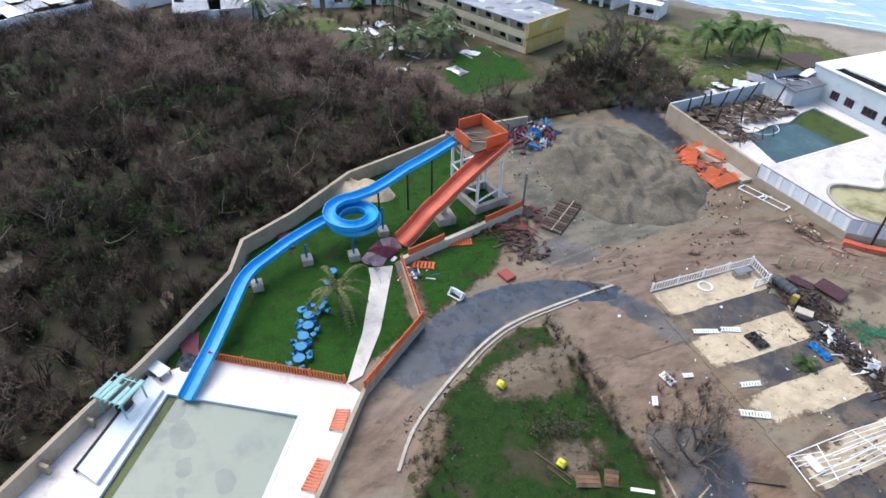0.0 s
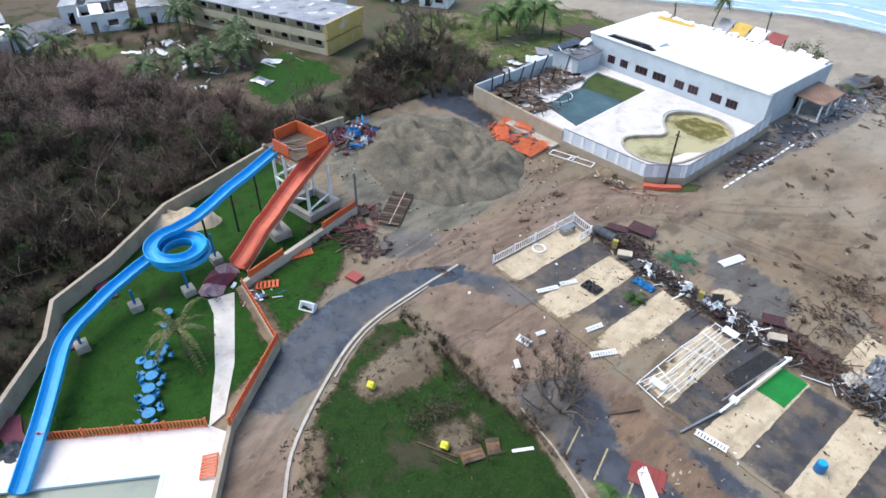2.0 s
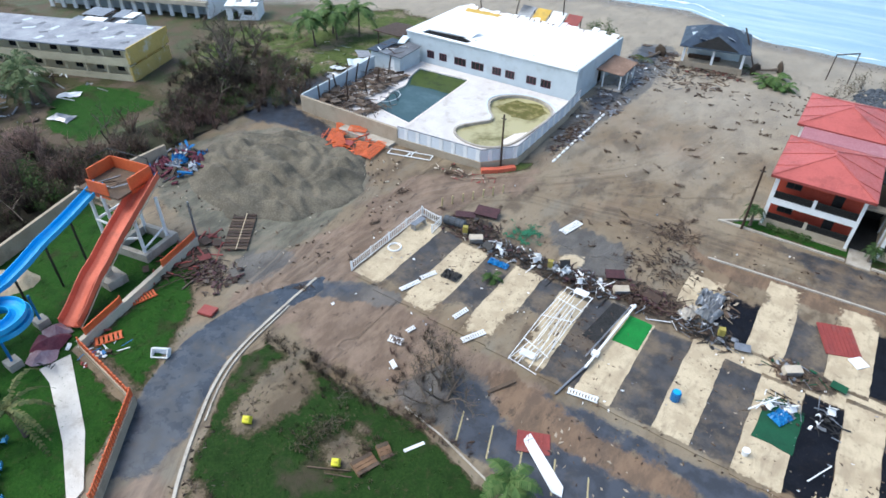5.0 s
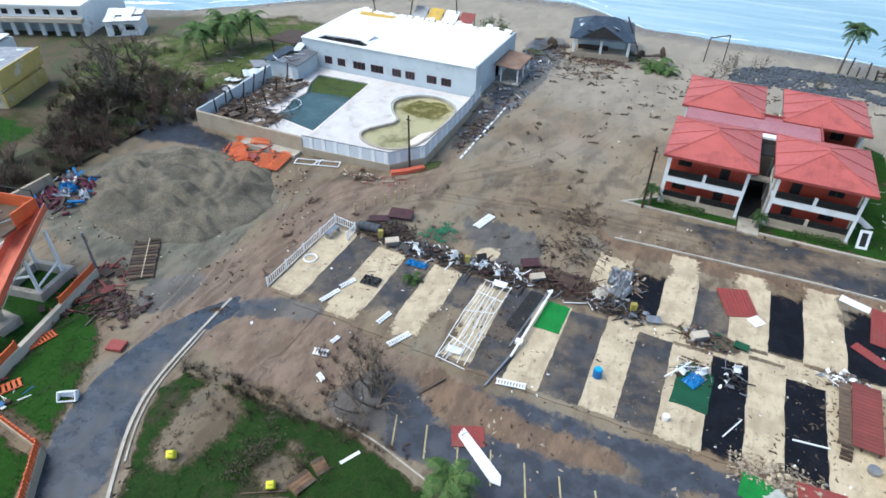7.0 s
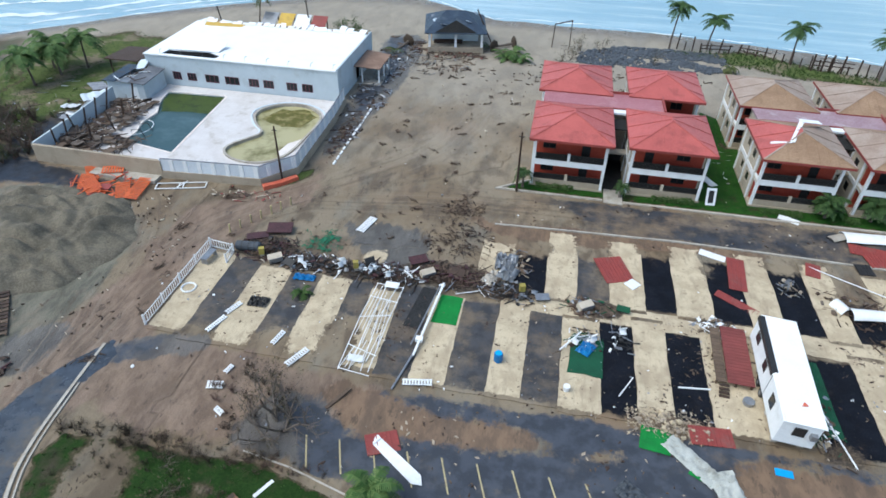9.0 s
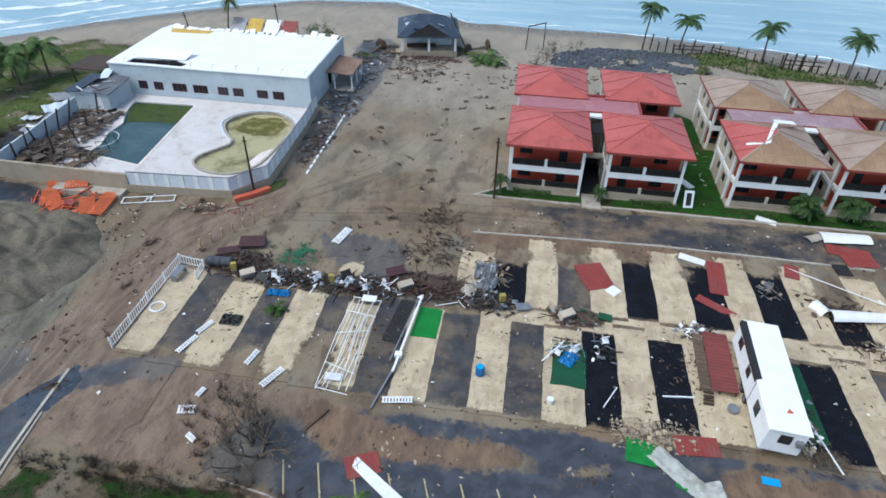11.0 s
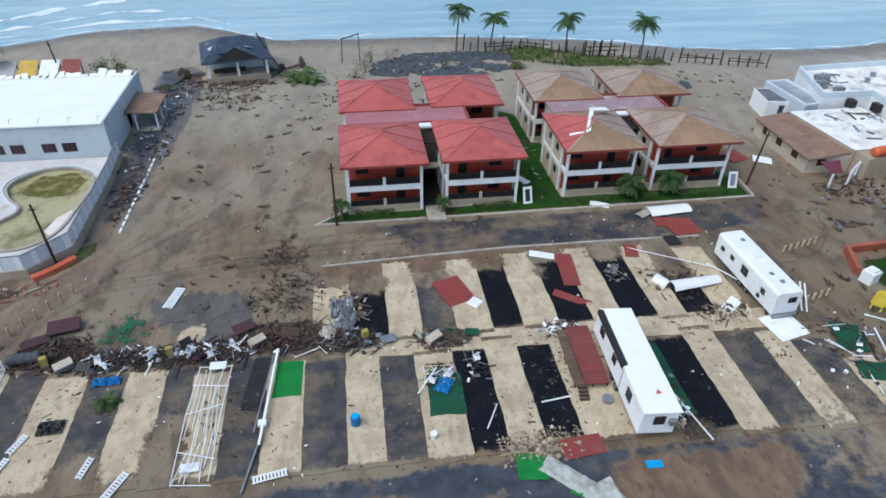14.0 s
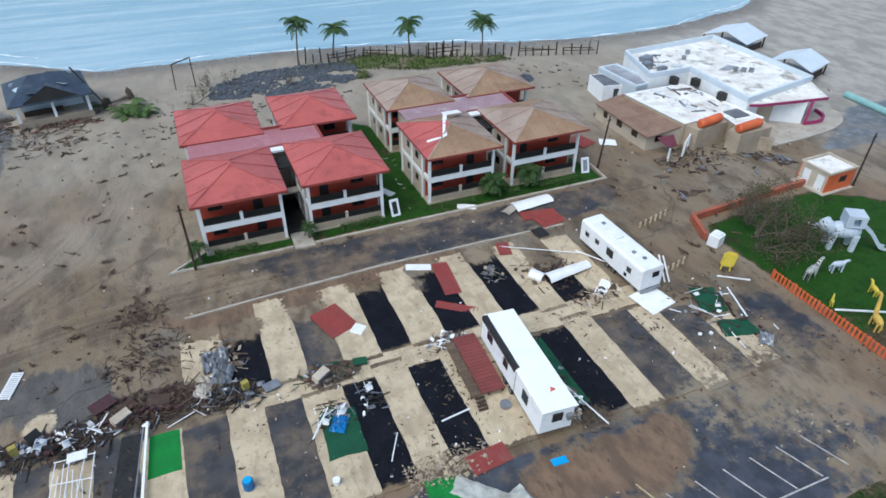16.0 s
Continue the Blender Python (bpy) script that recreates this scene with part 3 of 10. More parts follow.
# ---------- ground, sea and surfaces ----------
SHORE = [(-3000, -600), (-260, 55), (-140, 80), (-100, 99), (-83, 116), (-67, 128), (-48, 139), (-30, 141), (-13, 130.5), (1, 130), (21, 129.5), (45, 125.5), (64, 119), (80, 116), (100, 116), (129, 123), (170, 150), (260, 210), (3000, 1500)]


def loop_distance(p, poly):
    """Signed distance of points to a closed outline, positive inside."""
    best, hit = np.full(len(p), 1e9), np.zeros(len(p), bool)
    x, y = p[:, 0], p[:, 1]
    for (xa, ya), (xb, yb) in zip(poly, poly[1:] + poly[:1]):
        dx, dy = xb - xa, yb - ya
        k = np.clip(((x - xa) * dx + (y - ya) * dy) / max(dx * dx + dy * dy, 1e-9), 0, 1)
        best = np.minimum(best, np.hypot(x - xa - k * dx, y - ya - k * dy))
        if ya != yb:
            hit ^= ((ya > y) != (yb > y)) & (x < dx * (y - ya) / dy + xa)
    return np.where(hit, best, -best)


def soft_field(p, patches):
    """The greatest cover that any of the patches (outline, softness) gives to each point."""
    out = np.zeros(len(p))
    for poly, soft in patches:
        near = (np.abs(p - np.mean(poly, 0)) < np.ptp(poly, 0) + 2 * soft).all(1)
        if near.any():
            out[near] = np.maximum(out[near], np.clip(0.5 + 0.5 * loop_distance(p[near], smooth_loop(poly, 1)) / soft, 0, 1))
    return out


def lane_field(p):
    """Distance from the line that cars have driven, with a sign for its side."""
    out = np.full(len(p), 9.0)
    for line in LANES:
        for (xa, ya), (xb, yb) in zip(line, line[1:]):
            dx, dy = xb - xa, yb - ya
            k = np.clip(((p[:, 0] - xa) * dx + (p[:, 1] - ya) * dy) / (dx * dx + dy * dy), 0, 1)
            ex, ey = p[:, 0] - xa - k * dx, p[:, 1] - ya - k * dy
            d = np.hypot(ex, ey) * np.where(dx * ey - dy * ex < 0, -1, 1)
            out = np.where(np.abs(d) < np.abs(out), d, out)
    return out


def box_loop(x0, x1, y0, y1):
    return [(x0, y0), (x1, y0), (x1, y1), (x0, y1)]


# grey silt, pinkish mud, rust-brown mud and damp grey ground, each an outline with its softness
SILT = [([(-66, 38), (-64, 46), (-58, 53), (-49, 53.5), (-42.5, 50), (-40, 46.5), (-38.3, 41), (-38.4, 36.5), (-39.6, 31), (-42.5, 28.2), (-48, 30), (-58, 31)], 1.6)]
PINKISH = [([(-38.2, 23.5), (-38.3, 30), (-37.6, 38), (-37.6, 45), (-37.2, 51), (-31.2, 55.6), (-24, 64), (-25.5, 55), (-30.6, 48), (-32, 37), (-30, 32), (-24, 33), (-14, 32), (-9, 31), (-14, 25.6), (-19, 23.8), (-26, 24), (-32.6, 25.6)], 2.4), ([(-29.5, 4.5), (-29, 8), (-26.3, 10.6), (-22, 7), (-20, 2)], 1.6)]
RUSTY = [([(-7, 57.6), (-2.2, 55.8), (2.7, 56.9), (9.5, 56.7), (19.3, 57.1), (25.6, 56.8), (23.6, 55.4), (17.4, 55.2), (7.7, 53.8), (2.4, 53.9), (-3.8, 53.8)], 1.2), ([(-14.5, 31.5), (-8.3, 31), (-4.3, 29.8), (0.6, 30.2), (4.2, 28.9), (0.9, 27.5), (-3.8, 27.0), (-9.7, 26.4), (-11.8, 27.5)], 1.2), ([(14, 26.6), (17.3, 30.6), (24, 30.2), (30, 31), (31.6, 29.2), (28.4, 25.4), (22, 25)], 1.4)]
DAMP = [([(-13.3, 53.8), (-9.5, 51.8), (-8.9, 46.3), (-12.6, 45.7), (-16.9, 48.3), (-19.3, 52.9)], 2.0), ([(-33.6, 29), (-32.4, 31.6), (-29, 33.6), (-23.9, 33.9), (-25.6, 31.8), (-30, 30)], 1.0), ([(-31, 114), (-24, 115), (-22.6, 104), (-22.6, 90), (-24.2, 78), (-25.2, 66), (-27.4, 67), (-28.4, 82), (-29.6, 100)], 1.8), ([(-42, 30), (-38.6, 33), (-36.5, 32), (-37.6, 27), (-40.5, 25.5)], 1.4), ([(-20, 24.6), (-17.6, 29.4), (-13, 29.6), (-10, 25), (-14, 23.4)], 1.2)]
LANES = [smooth_line([(-27, 5), (-33, 13), (-34.6, 22), (-34.6, 30), (-34.4, 38), (-33.6, 46), (-29, 53.6), (-22, 60), (-13, 70), (-9, 85), (-10, 104)]), smooth_line([(-36, 28), (-38.0, 38), (-40, 48), (-46, 54.4), (-58, 56)]), smooth_line([(-24, 57), (-12, 59), (0, 60), (20, 60), (44, 60)])]
# mud run over roads and pads, and soaked dirt under the wreckage
MUDDY = [(box_loop(*b), 0.9) for b in ((11.4, 14.9, 53.2, 56), (17.5, 18.6, 51.4, 56), (17.5, 21.4, 53.8, 56), (23.7, 27.5, 53.4, 56), (29.6, 33.4, 50.0, 53), (5.2, 8.8, 51.4, 56.6), (-1, 2.9, 51.0, 54), (-4.8, 0.5, 52.4, 55.4), (-11.2, -6.6, 44.5, 55.5), (-28.3, -24.8, 31.8, 34.8), (-22.0, -18.4, 31.8, 36), (-16, -13.0, 31.6, 39), (-17.0, -12.0, 48.6, 53))]
MUDDY += [([(-19.0, 33.0), (-16.4, 34.2), (-13.2, 31.9), (-10.1, 32.1), (-8.3, 30.7), (-4.3, 29.6), (0.6, 30.2), (4.2, 28.9), (4.3, 28.0), (0.9, 27.5), (-3.8, 27.2), (-6.5, 27.1), (-9.7, 26.4), (-11.8, 27.5), (-13.6, 29.0), (-15.6, 30.4)], 0.8), ([(5.3, 27.9), (7.3, 29.0), (9.5, 29.3), (8.9, 28.4), (6.5, 27.8)], 0.6), ([(15, 27.0), (17.3, 30.4), (20.8, 31.0), (24.4, 30.5), (27, 30.4), (30.1, 31.1), (31.5, 29.3), (30.9, 27.3), (28.4, 25.7), (25.2, 25.2), (20, 26.6)], 0.9), ([(-26, 3.5), (-30, 5.0), (-30.4, 7.4), (-28.6, 9.4), (-26.4, 10.8), (-24, 8)], 1.0), ([(-24.4, 8.6), (-27.2, 12.0), (-28.6, 13.8), (-29.2, 12.4), (-28.6, 9.6), (-26.6, 8.6)], 0.9), ([(-2, 56.6), (-5, 63), (3, 61), (7, 58.6), (5, 56.6)], 1.4), ([(31, 31.4), (44, 33), (53, 31), (58, 22), (50, 18.6), (41, 24.6), (35, 26.4)], 6.5), ([(36, 22), (42, 24), (50, 19), (44, 17)], 3.0), ([(30, 24.8), (24, 24.2), (14, 23.6), (13, 25.2), (24, 25.8)], 0.8)]
SOAK = [([(-29.5, 45.4), (-27, 48.6), (-24, 48.6), (-22.6, 46.4), (-16, 46.4), (-11, 46.6), (-9.8, 48.4), (-4, 48.2), (-2.6, 46.4), (1.2, 46.2), (1.4, 44.0), (-3, 44.0), (-7, 44.4), (-12, 44.0), (-17, 43.8), (-23, 44.0)], 0.8), ([(5.2, 43.2), (9.6, 43.0), (9.8, 45.4), (5.4, 45.8)], 0.7), ([(22.9, 31.6), (24.4, 31.4), (26.4, 31.2), (26.2, 32.8), (24.6, 33.4)], 0.5)]


def lay_fields(ob, p, cover=None):
    """Writes the ground's fields on a mesh whose points lie at p."""
    me = ob.data
    wash = np.stack([soft_field(p, k) for k in (SILT, PINKISH, RUSTY, DAMP)], 1).astype(np.float32)
    me.attributes.new("wash", "FLOAT_COLOR", "POINT").data.foreach_set("color", wash.ravel())
    me.attributes.new("lane", "FLOAT", "POINT").data.foreach_set("value", lane_field(p).astype(np.float32))
    me.attributes.new("soak", "FLOAT", "POINT").data.foreach_set("value", soft_field(p, SOAK).astype(np.float32))
    if cover is not None:
        me.attributes.new("cover", "FLOAT", "POINT").data.foreach_set("value", cover.astype(np.float32))
    return ob


def shore(x):
    return float(np.interp(x, [p[0] for p in SHORE], [p[1] for p in SHORE]))


def ground_height(x, y):
    d = y - shore(x)
    z = -0.035 - 0.035 * noise.noise(Vector((x * 0.15, y * 0.15, 2.0))) - 0.025 * noise.noise(Vector((x * 0.5, y * 0.5, 7.0)))
    if d > -16:
        z += -0.7 * ((d + 16) / 16) ** 1.3 if d < 0 else -0.7 - 0.06 * min(d, 60)
    return z


def build_ground():
    far = [-3000, -1200, -500, -250]
    xs = np.array(far + list(np.arange(-160, -76, 2.0)) + list(np.arange(-76, 72, 0.7)) + list(np.arange(72, 151, 2.0)) + [-f for f in far[::-1]])
    ys = np.array(far + list(np.arange(-60, 0, 2.0)) + list(np.arange(0, 80, 0.7)) + list(np.arange(80, 161, 1.6)) + [-f for f in far[::-1]])
    verts = [(x, y, ground_height(x, y)) for y in ys for x in xs]
    n = len(xs)
    faces = [(j * n + i, j * n + i + 1, (j + 1) * n + i + 1, (j + 1) * n + i) for j in range(len(ys) - 1) for i in range(n - 1)]
    s = Shape().raw(verts, faces)
    lay_fields(setting("ground", s, MUD, "brown storm-washed mud and sand ground", smooth=True), np.array(verts)[:, :2])


build_ground()
s = Shape()
edge = [(x, shore(x) - 6) for x in range(-140, 171, 10)]
edge = [(-3000, -606), (-260, 49)] + edge + [(260, 204), (3000, 1494)]
for (xa, ya), (xb, yb) in zip(edge, edge[1:]):
    s.face([(xa, ya, -0.7), (xb, yb, -0.7), (xb, 3200, -0.7), (xa, 3200, -0.7)])
setting("water", s, SEA, "pale blue calm sea water")


def foam_line(off, wide, x0, x1, seed):
    top, low = [], []
    x = x0
    while x <= x1:
        q = Vector((x * 0.07, seed, 0))
        y = shore(x) + off + 2.2 * noise.noise(q) + 0.8 * noise.noise(q * 5)
        w = wide * max(0.0, 0.30 + noise.noise(q * 2.3 + Vector((0, 4, 1))) + 0.7 * noise.noise(q * 9))
        top.append((x, y + w / 2))
        low.append((x, y - w / 2))
        x += 0.9
    s = Shape()
    for i in range(len(top) - 1):
        s.face([(*low[i], -0.66), (*low[i + 1], -0.66), (*top[i + 1], -0.64), (*top[i], -0.64)])
    return s


for off, wide, x0, x1, seed in ((0.5, 0.7, -130, 150, 1.3), (5, 2.6, -130, -22, 4.1), (12, 3.6, -130, -38, 8.8), (22, 4.6, -130, -48, 12.4)):
    solid("foam", foam_line(off, wide, x0, x1, seed), FOAM, "white broken wave foam along the shore", "foam", kind="stuff")


def sheet(name, poly, z, material, label, rag=0.25, step=0.8, seed=1.0, soft=0.7, grid=0.7, ends=None, patches=(), roll=0.0):
    """A thin layer over the ground whose borders fray into the mud; ends: softness of the two short ends of a strip."""
    loop = ragged(poly, step, rag, seed)
    if sum(xa * yb - xb * ya for (xa, ya), (xb, yb) in zip(loop, loop[1:] + loop[:1])) < 0:
        loop = loop[::-1]
    lo, hi = np.min(loop, 0), np.max(loop, 0)
    gx, gy = np.meshgrid(np.arange(lo[0], hi[0], grid), np.arange(lo[1], hi[1], grid))
    inner = np.stack([gx.ravel() + 0.3 * grid * np.sin(gy.ravel() * 7.3), gy.ravel() + 0.3 * grid * np.sin(gx.ravel() * 5.1)], 1)
    inner = inner[loop_distance(inner, loop) > 0.3 * grid]
    pts = [Vector(p) for p in loop] + [Vector((float(x), float(y))) for x, y in inner]
    flat, _, faces, *_ = delaunay_2d_cdt(pts, [], [list(range(len(loop)))], 1, 1e-4)
    p = np.array([tuple(v) for v in flat])
    depth = np.maximum(loop_distance(p, loop), 0)
    y0, y1 = min(q[1] for q in poly), max(q[1] for q in poly)
    cover = np.clip(1 - np.minimum(p[:, 1] - y0, y1 - p[:, 1]) / ends, 0, 1) if ends else np.clip(1 - depth / soft, 0, 1)
    cover = np.maximum.reduce([cover, soft_field(p, MUDDY), soft_field(p, SOAK), soft_field(p, patches)])
    n, k = len(p), len(loop)
    top = []
    for (x, y), d in zip(p, depth):
        h = z + roll * noise.noise(Vector((x * 0.45, y * 0.45, seed))) * min(1.0, d)
        if not ends and d < 0.9:
            h = ground_height(x, y) - 0.035 + (h - ground_height(x, y) + 0.035) * d / 0.9
        top.append((x, y, h))
    s = Shape().raw(top, faces)
    s.raw([(x, y, h) for lip in (True, False) for x, y in loop for h in ((z if ends else ground_height(x, y) - 0.035) if lip else -0.25,)], [(i + k, (i + 1) % k + k, (i + 1) % k, i) for i in range(k)])
    q = np.concatenate([p, np.array(loop), np.array(loop)])
    return lay_fields(setting(name, s, material, label), q, np.concatenate([cover, np.ones(2 * k)]))


# drives, roads and parking
sheet("road_house", [(1, 57.4), (6, 56.2), (38, 56.4), (45, 57.6), (48, 60), (47.5, 63.2), (-3, 63.2), (-2, 60.4)], 0.02, ASPH_ROAD, "muddy wet asphalt road before the houses", 0.35, soft=1.4)
sheet("road_aisle", [(-16, 28.5), (-9, 31.8), (10, 32.2), (46, 31.2), (52, 27), (60, 18), (41, 19), (28, 20.4), (10, 21.6), (-5, 22), (-13.5, 22.8)], 0.02, ASPH_AISLE, "wet asphalt parking aisle with drifts of mud", 0.4, soft=1.2)
sheet("road_puddle", [(-18.0, 28.2), (-17.2, 29.6), (-15.4, 29.2), (-12.8, 27.4), (-10.6, 25.8), (-13.6, 25.0), (-16.2, 26.2)], 0.034, ASPH_AISLE, "wet muddy asphalt under an uprooted shrub", 0.8, soft=1.2)
drive_out = smooth_line([(-26.6, 3.2), (-30.1, 5.5), (-35.1, 12.3), (-37.0, 17.0), (-37.4, 22.8), (-36.3, 27.3), (-33.2, 32.4)])
drive_in = smooth_line([(-30.4, 31), (-32.7, 26.2), (-32.3, 20.3), (-31.0, 17.0), (-29.2, 14.2), (-27.0, 10.8), (-24.8, 8.1)])
sheet("road_drive", drive_out + drive_in, 0.02, ASPH_DRIVE, "curved grey asphalt drive, muddy at its edges", 0.25, soft=0.5)
sheet("road_corner", [(-70, 57), (-66, 60), (-61.5, 58.4), (-50, 55.8), (-47, 54.6), (-50.5, 52.2), (-58, 51.5), (-64, 49.6), (-69, 52)], 0.02, ASPH_WET, "dark wet asphalt by the pool yard", 0.5, soft=2.0)
sheet("road_back", [(-66, 54), (-61, 57.5), (-66, 74), (-72, 73)], 0.015, ASPH_WET, "dark wet asphalt lane behind the pool yard", 0.4, soft=1.5)
sheet("road_edge", [(40.8, 31), (44.5, 41), (51, 39.6), (51.2, 30), (50, 24), (42, 22)], 0.01, ASPH_ROAD, "muddy asphalt beside the orange fence", 0.8, soft=2.5)
sheet("road_east", [(78, 58), (98, 56), (150, 60), (150, 70), (96, 69), (84, 62.4)], 0.015, ASPH_PALE, "grey wet road by the white restaurant", 0.6, soft=2.0)
sheet("road_side", [(-31.5, 113), (-25, 114), (-24.4, 100), (-24.0, 89), (-24.6, 80), (-26.6, 77), (-28.2, 82), (-29.2, 84), (-29.4, 100)], 0.03, ASPH_AISLE, "dark wet strip along the hall", 0.6, soft=2.0)
sheet("road_end", [(-34.2, 31.0), (-32.6, 32.6), (-29.6, 33.6), (-27.0, 33.4), (-28.1, 31.9), (-29.2, 29.6), (-31.4, 28.0)], 0.012, ASPH_AISLE, "wet asphalt end of the drive, half under mud", 0.6, soft=2.2)
# camping pads
PADS_UP = [(-0.5, 2.5, BLACK, 44.6, 52.2), (5.5, 8.5, ASPH_PAD, 44.8, 55.4), (11.8, 14.6, BLACK, 44.8, 54.8), (17.9, 21.1, BLACK, 44.6, 54.8), (24.0, 27.2, BLACK, 44.5, 55), (30, 33, BLACK, 44.4, 51.2), (-10.5, -7.4, ASPH_PAD, 45.5, 54)]
PADS_LOW = [(-28, -25.1, ASPH_PAD, 33, 45), (-21.7, -18.7, ASPH_PAD, 32.8, 44), (-15.6, -13.4, ASPH_PAD, 32.6, 44), (-10.6, -7.6, ASPH_PAD, 32.4, 44.5), (-4.7, -1.4, ASPH_PAD, 32.3, 43.4), (1.4, 4.3, ASPH_PAD, 32.3, 43.2), (7.6, 10.4, BLACK, 32.2, 43), (13.2, 16.1, BLACK, 32.6, 43), (24.2, 28.2, BLACK, 31.9, 42.2), (31.1, 34.8, ASPH_PAD, 31.4, 42), (37.5, 40.6, ASPH_PAD, 31, 40.5)]
for x0, x1, m, y0, y1 in PADS_UP + PADS_LOW:
    sheet("pavement_pad", [(x0, y0), (x1, y0), (x1, y1), (x0, y1)], 0.04, m, "asphalt camping pad with mud washed over it" if m is ASPH_PAD else "black wet asphalt camping pad", 0.07, 0.3, x0, soft=0.04, grid=0.6, ends=0.7)
GRAVEL_UP = [(-4.2, -0.7, 44.8, 54), (2.5, 5.5, 44.6, 56), (8.5, 11.8, 44.6, 55.8), (14.6, 17.9, 44.6, 56.1), (21.1, 24, 44.4, 56.2), (27.2, 30, 44.2, 55.9), (33, 36.2, 45, 55)]
GRAVEL_LOW = [(-31.1, -28, 33.6, 45.3), (-25.1, -21.7, 33, 44.2), (-18.7, -15.6, 32.8, 44), (-13.4, -10.6, 32.7, 43.2), (-7.6, -4.7, 32.3, 43.6), (-1.4, 1.4, 32.3, 44.6), (4.3, 7.6, 32.0, 43), (10.4, 13.2, 32.6, 44), (16.1, 24.2, 32.2, 43.6), (28.2, 31.1, 31.3, 43), (34.8, 37.4, 30.8, 42), (40.6, 43.4, 31, 38)]
for x0, x1, y0, y1 in GRAVEL_UP + GRAVEL_LOW:
    sheet("pavement_gravel", [(x0, y0), (x1, y0), (x1, y1), (x0, y1)], 0.05, GRAVEL, "tan gravel strip between the camping pads", 0.10, 0.22, x0 + 3, soft=0.08, grid=0.55, ends=0.8)
sheet("pavement_gravel", [(-0.6, 42.9), (36.5, 42.0), (37.5, 44.6), (-0.6, 45.1)], 0.045, GRAVEL, "tan gravel strip between the rows of pads", 0.15, 0.4, grid=0.55, ends=0.02)
sheet("pavement_gravel", [(-16.5, 45), (-13.2, 45), (-12.8, 50.5), (-15.5, 50.8)], 0.05, GRAVEL, "tan gravel patch half buried in mud", 0.4, 0.4, soft=1.0)

# lawns
ISLAND = [(-31.9, 20.6), (-31.0, 22.9), (-26.9, 23.4), (-21.3, 23.1), (-16.2, 23.6), (-13.6, 22.9), (-9.0, 21.6), (0, 20.6), (30, 20.2), (42, 20.2), (60, 15), (60, -20), (-8, -20), (-14.5, 2.5), (-20.4, 6.0), (-24.8, 8.8), (-27.0, 11.5), (-29.2, 15.0), (-31.0, 17.9)]
BARE_SPOTS = [([(-28.3, 16.6), (-28.6, 19.6), (-28.9, 22.2), (-27.5, 23.2), (-24.2, 21.6), (-24.0, 19.6), (-24.6, 17.6), (-25.1, 15.6), (-26.6, 14.6)], 0.8), ([(-32.6, 24.2), (-29, 24.6), (-21, 24.4), (-14, 24.8), (-11, 23.6), (-15, 23.1), (-21, 23.2), (-27, 23.0)], 0.9), ([(-20.2, 17.0), (-20.2, 18.9), (-19.2, 19.9), (-17.8, 19.5), (-16.8, 18.0), (-17.9, 16.8)], 0.8), ([(-19.8, 20.4), (-19.0, 21.2), (-17.8, 20.3), (-18.5, 19.7)], 0.5), ([(-25.6, 11.4), (-24.6, 9.4), (-21, 7.0), (-19, 6.0), (-20.4, 8.0), (-23.4, 10.4)], 0.6), ([(-9, 21.8), (0, 21.0), (10, 20.8), (10, 19.6), (0, 20.2), (-8, 20.8)], 0.5)]
sheet("ground_lawn", ISLAND, 0.06, GRASS_WORN, "worn green lawn beside the drive", 0.3, soft=0.5, grid=0.8, patches=BARE_SPOTS, roll=0.05)
LAWN_HOUSE = [(-4, 63.5), (47.6, 63.6), (47.6, 67.5), (46, 72), (22, 92), (20, 72), (-1, 66.4)]
sheet("ground_lawn", LAWN_HOUSE, 0.06, GRASS, "strip of green lawn before the red-roofed houses", 0.1, soft=0.2)
PARK = [(-36.4, -4.9), (-30.5, 4.7), (-34.6, 12.2), (-43.4, 13.2), (-46.8, 27.6), (-63.5, 27), (-61.2, 18.6), (-59.3, 12.7), (-53.7, 5.4), (-50.4, 0.0), (-46, -2.3), (-40.6, -6.4), (-37.0, -9.4)]
sheet("ground_lawn", PARK, 0.06, GRASS, "short green lawn under the water slides", 0.05, soft=0.3, roll=0.05)
LAWN_SIDE = [(-43.2, 14.0), (-46.4, 26), (-44.5, 26.5), (-41.8, 24.4), (-39.0, 21.8), (-36.4, 17.2), (-34.8, 13.0)]
sheet("ground_lawn", LAWN_SIDE, 0.05, GRASS, "wedge of green lawn beside the drive", 0.35, soft=1.0)
sheet("ground_lawn", [(-75, 33), (-78, 48), (-86, 49), (-95, 45), (-93, 38), (-84, 32)], 0.06, GRASS, "green lawn before the yellow building", 1.2, soft=2.0, grid=1.2)
sheet("ground_lawn", [(-67, 62), (-64, 80), (-60, 100), (-78, 104), (-90, 92), (-86, 68), (-76, 60)], 0.05, ROUGH_GRASS, "rough storm-beaten grass behind the pool yard", 1.5, soft=2.5, grid=1.2)
sheet("ground_lawn", [(51.7, 50.5), (69.5, 51.8), (75, 48), (82, 40), (80, 15), (51.8, 15), (51.6, 38), (50.6, 47)], 0.06, GRASS, "green playground lawn behind the orange fence", 0.4, soft=0.6, grid=1.2)
sheet("ground_lawn", [(20, 117), (35, 121), (46, 114.5), (58, 111), (58, 107), (40, 108), (31, 112)], 0.04, ROUGH_GRASS, "patchy beach grass under the palms", 0.8, soft=1.8, grid=1.2)

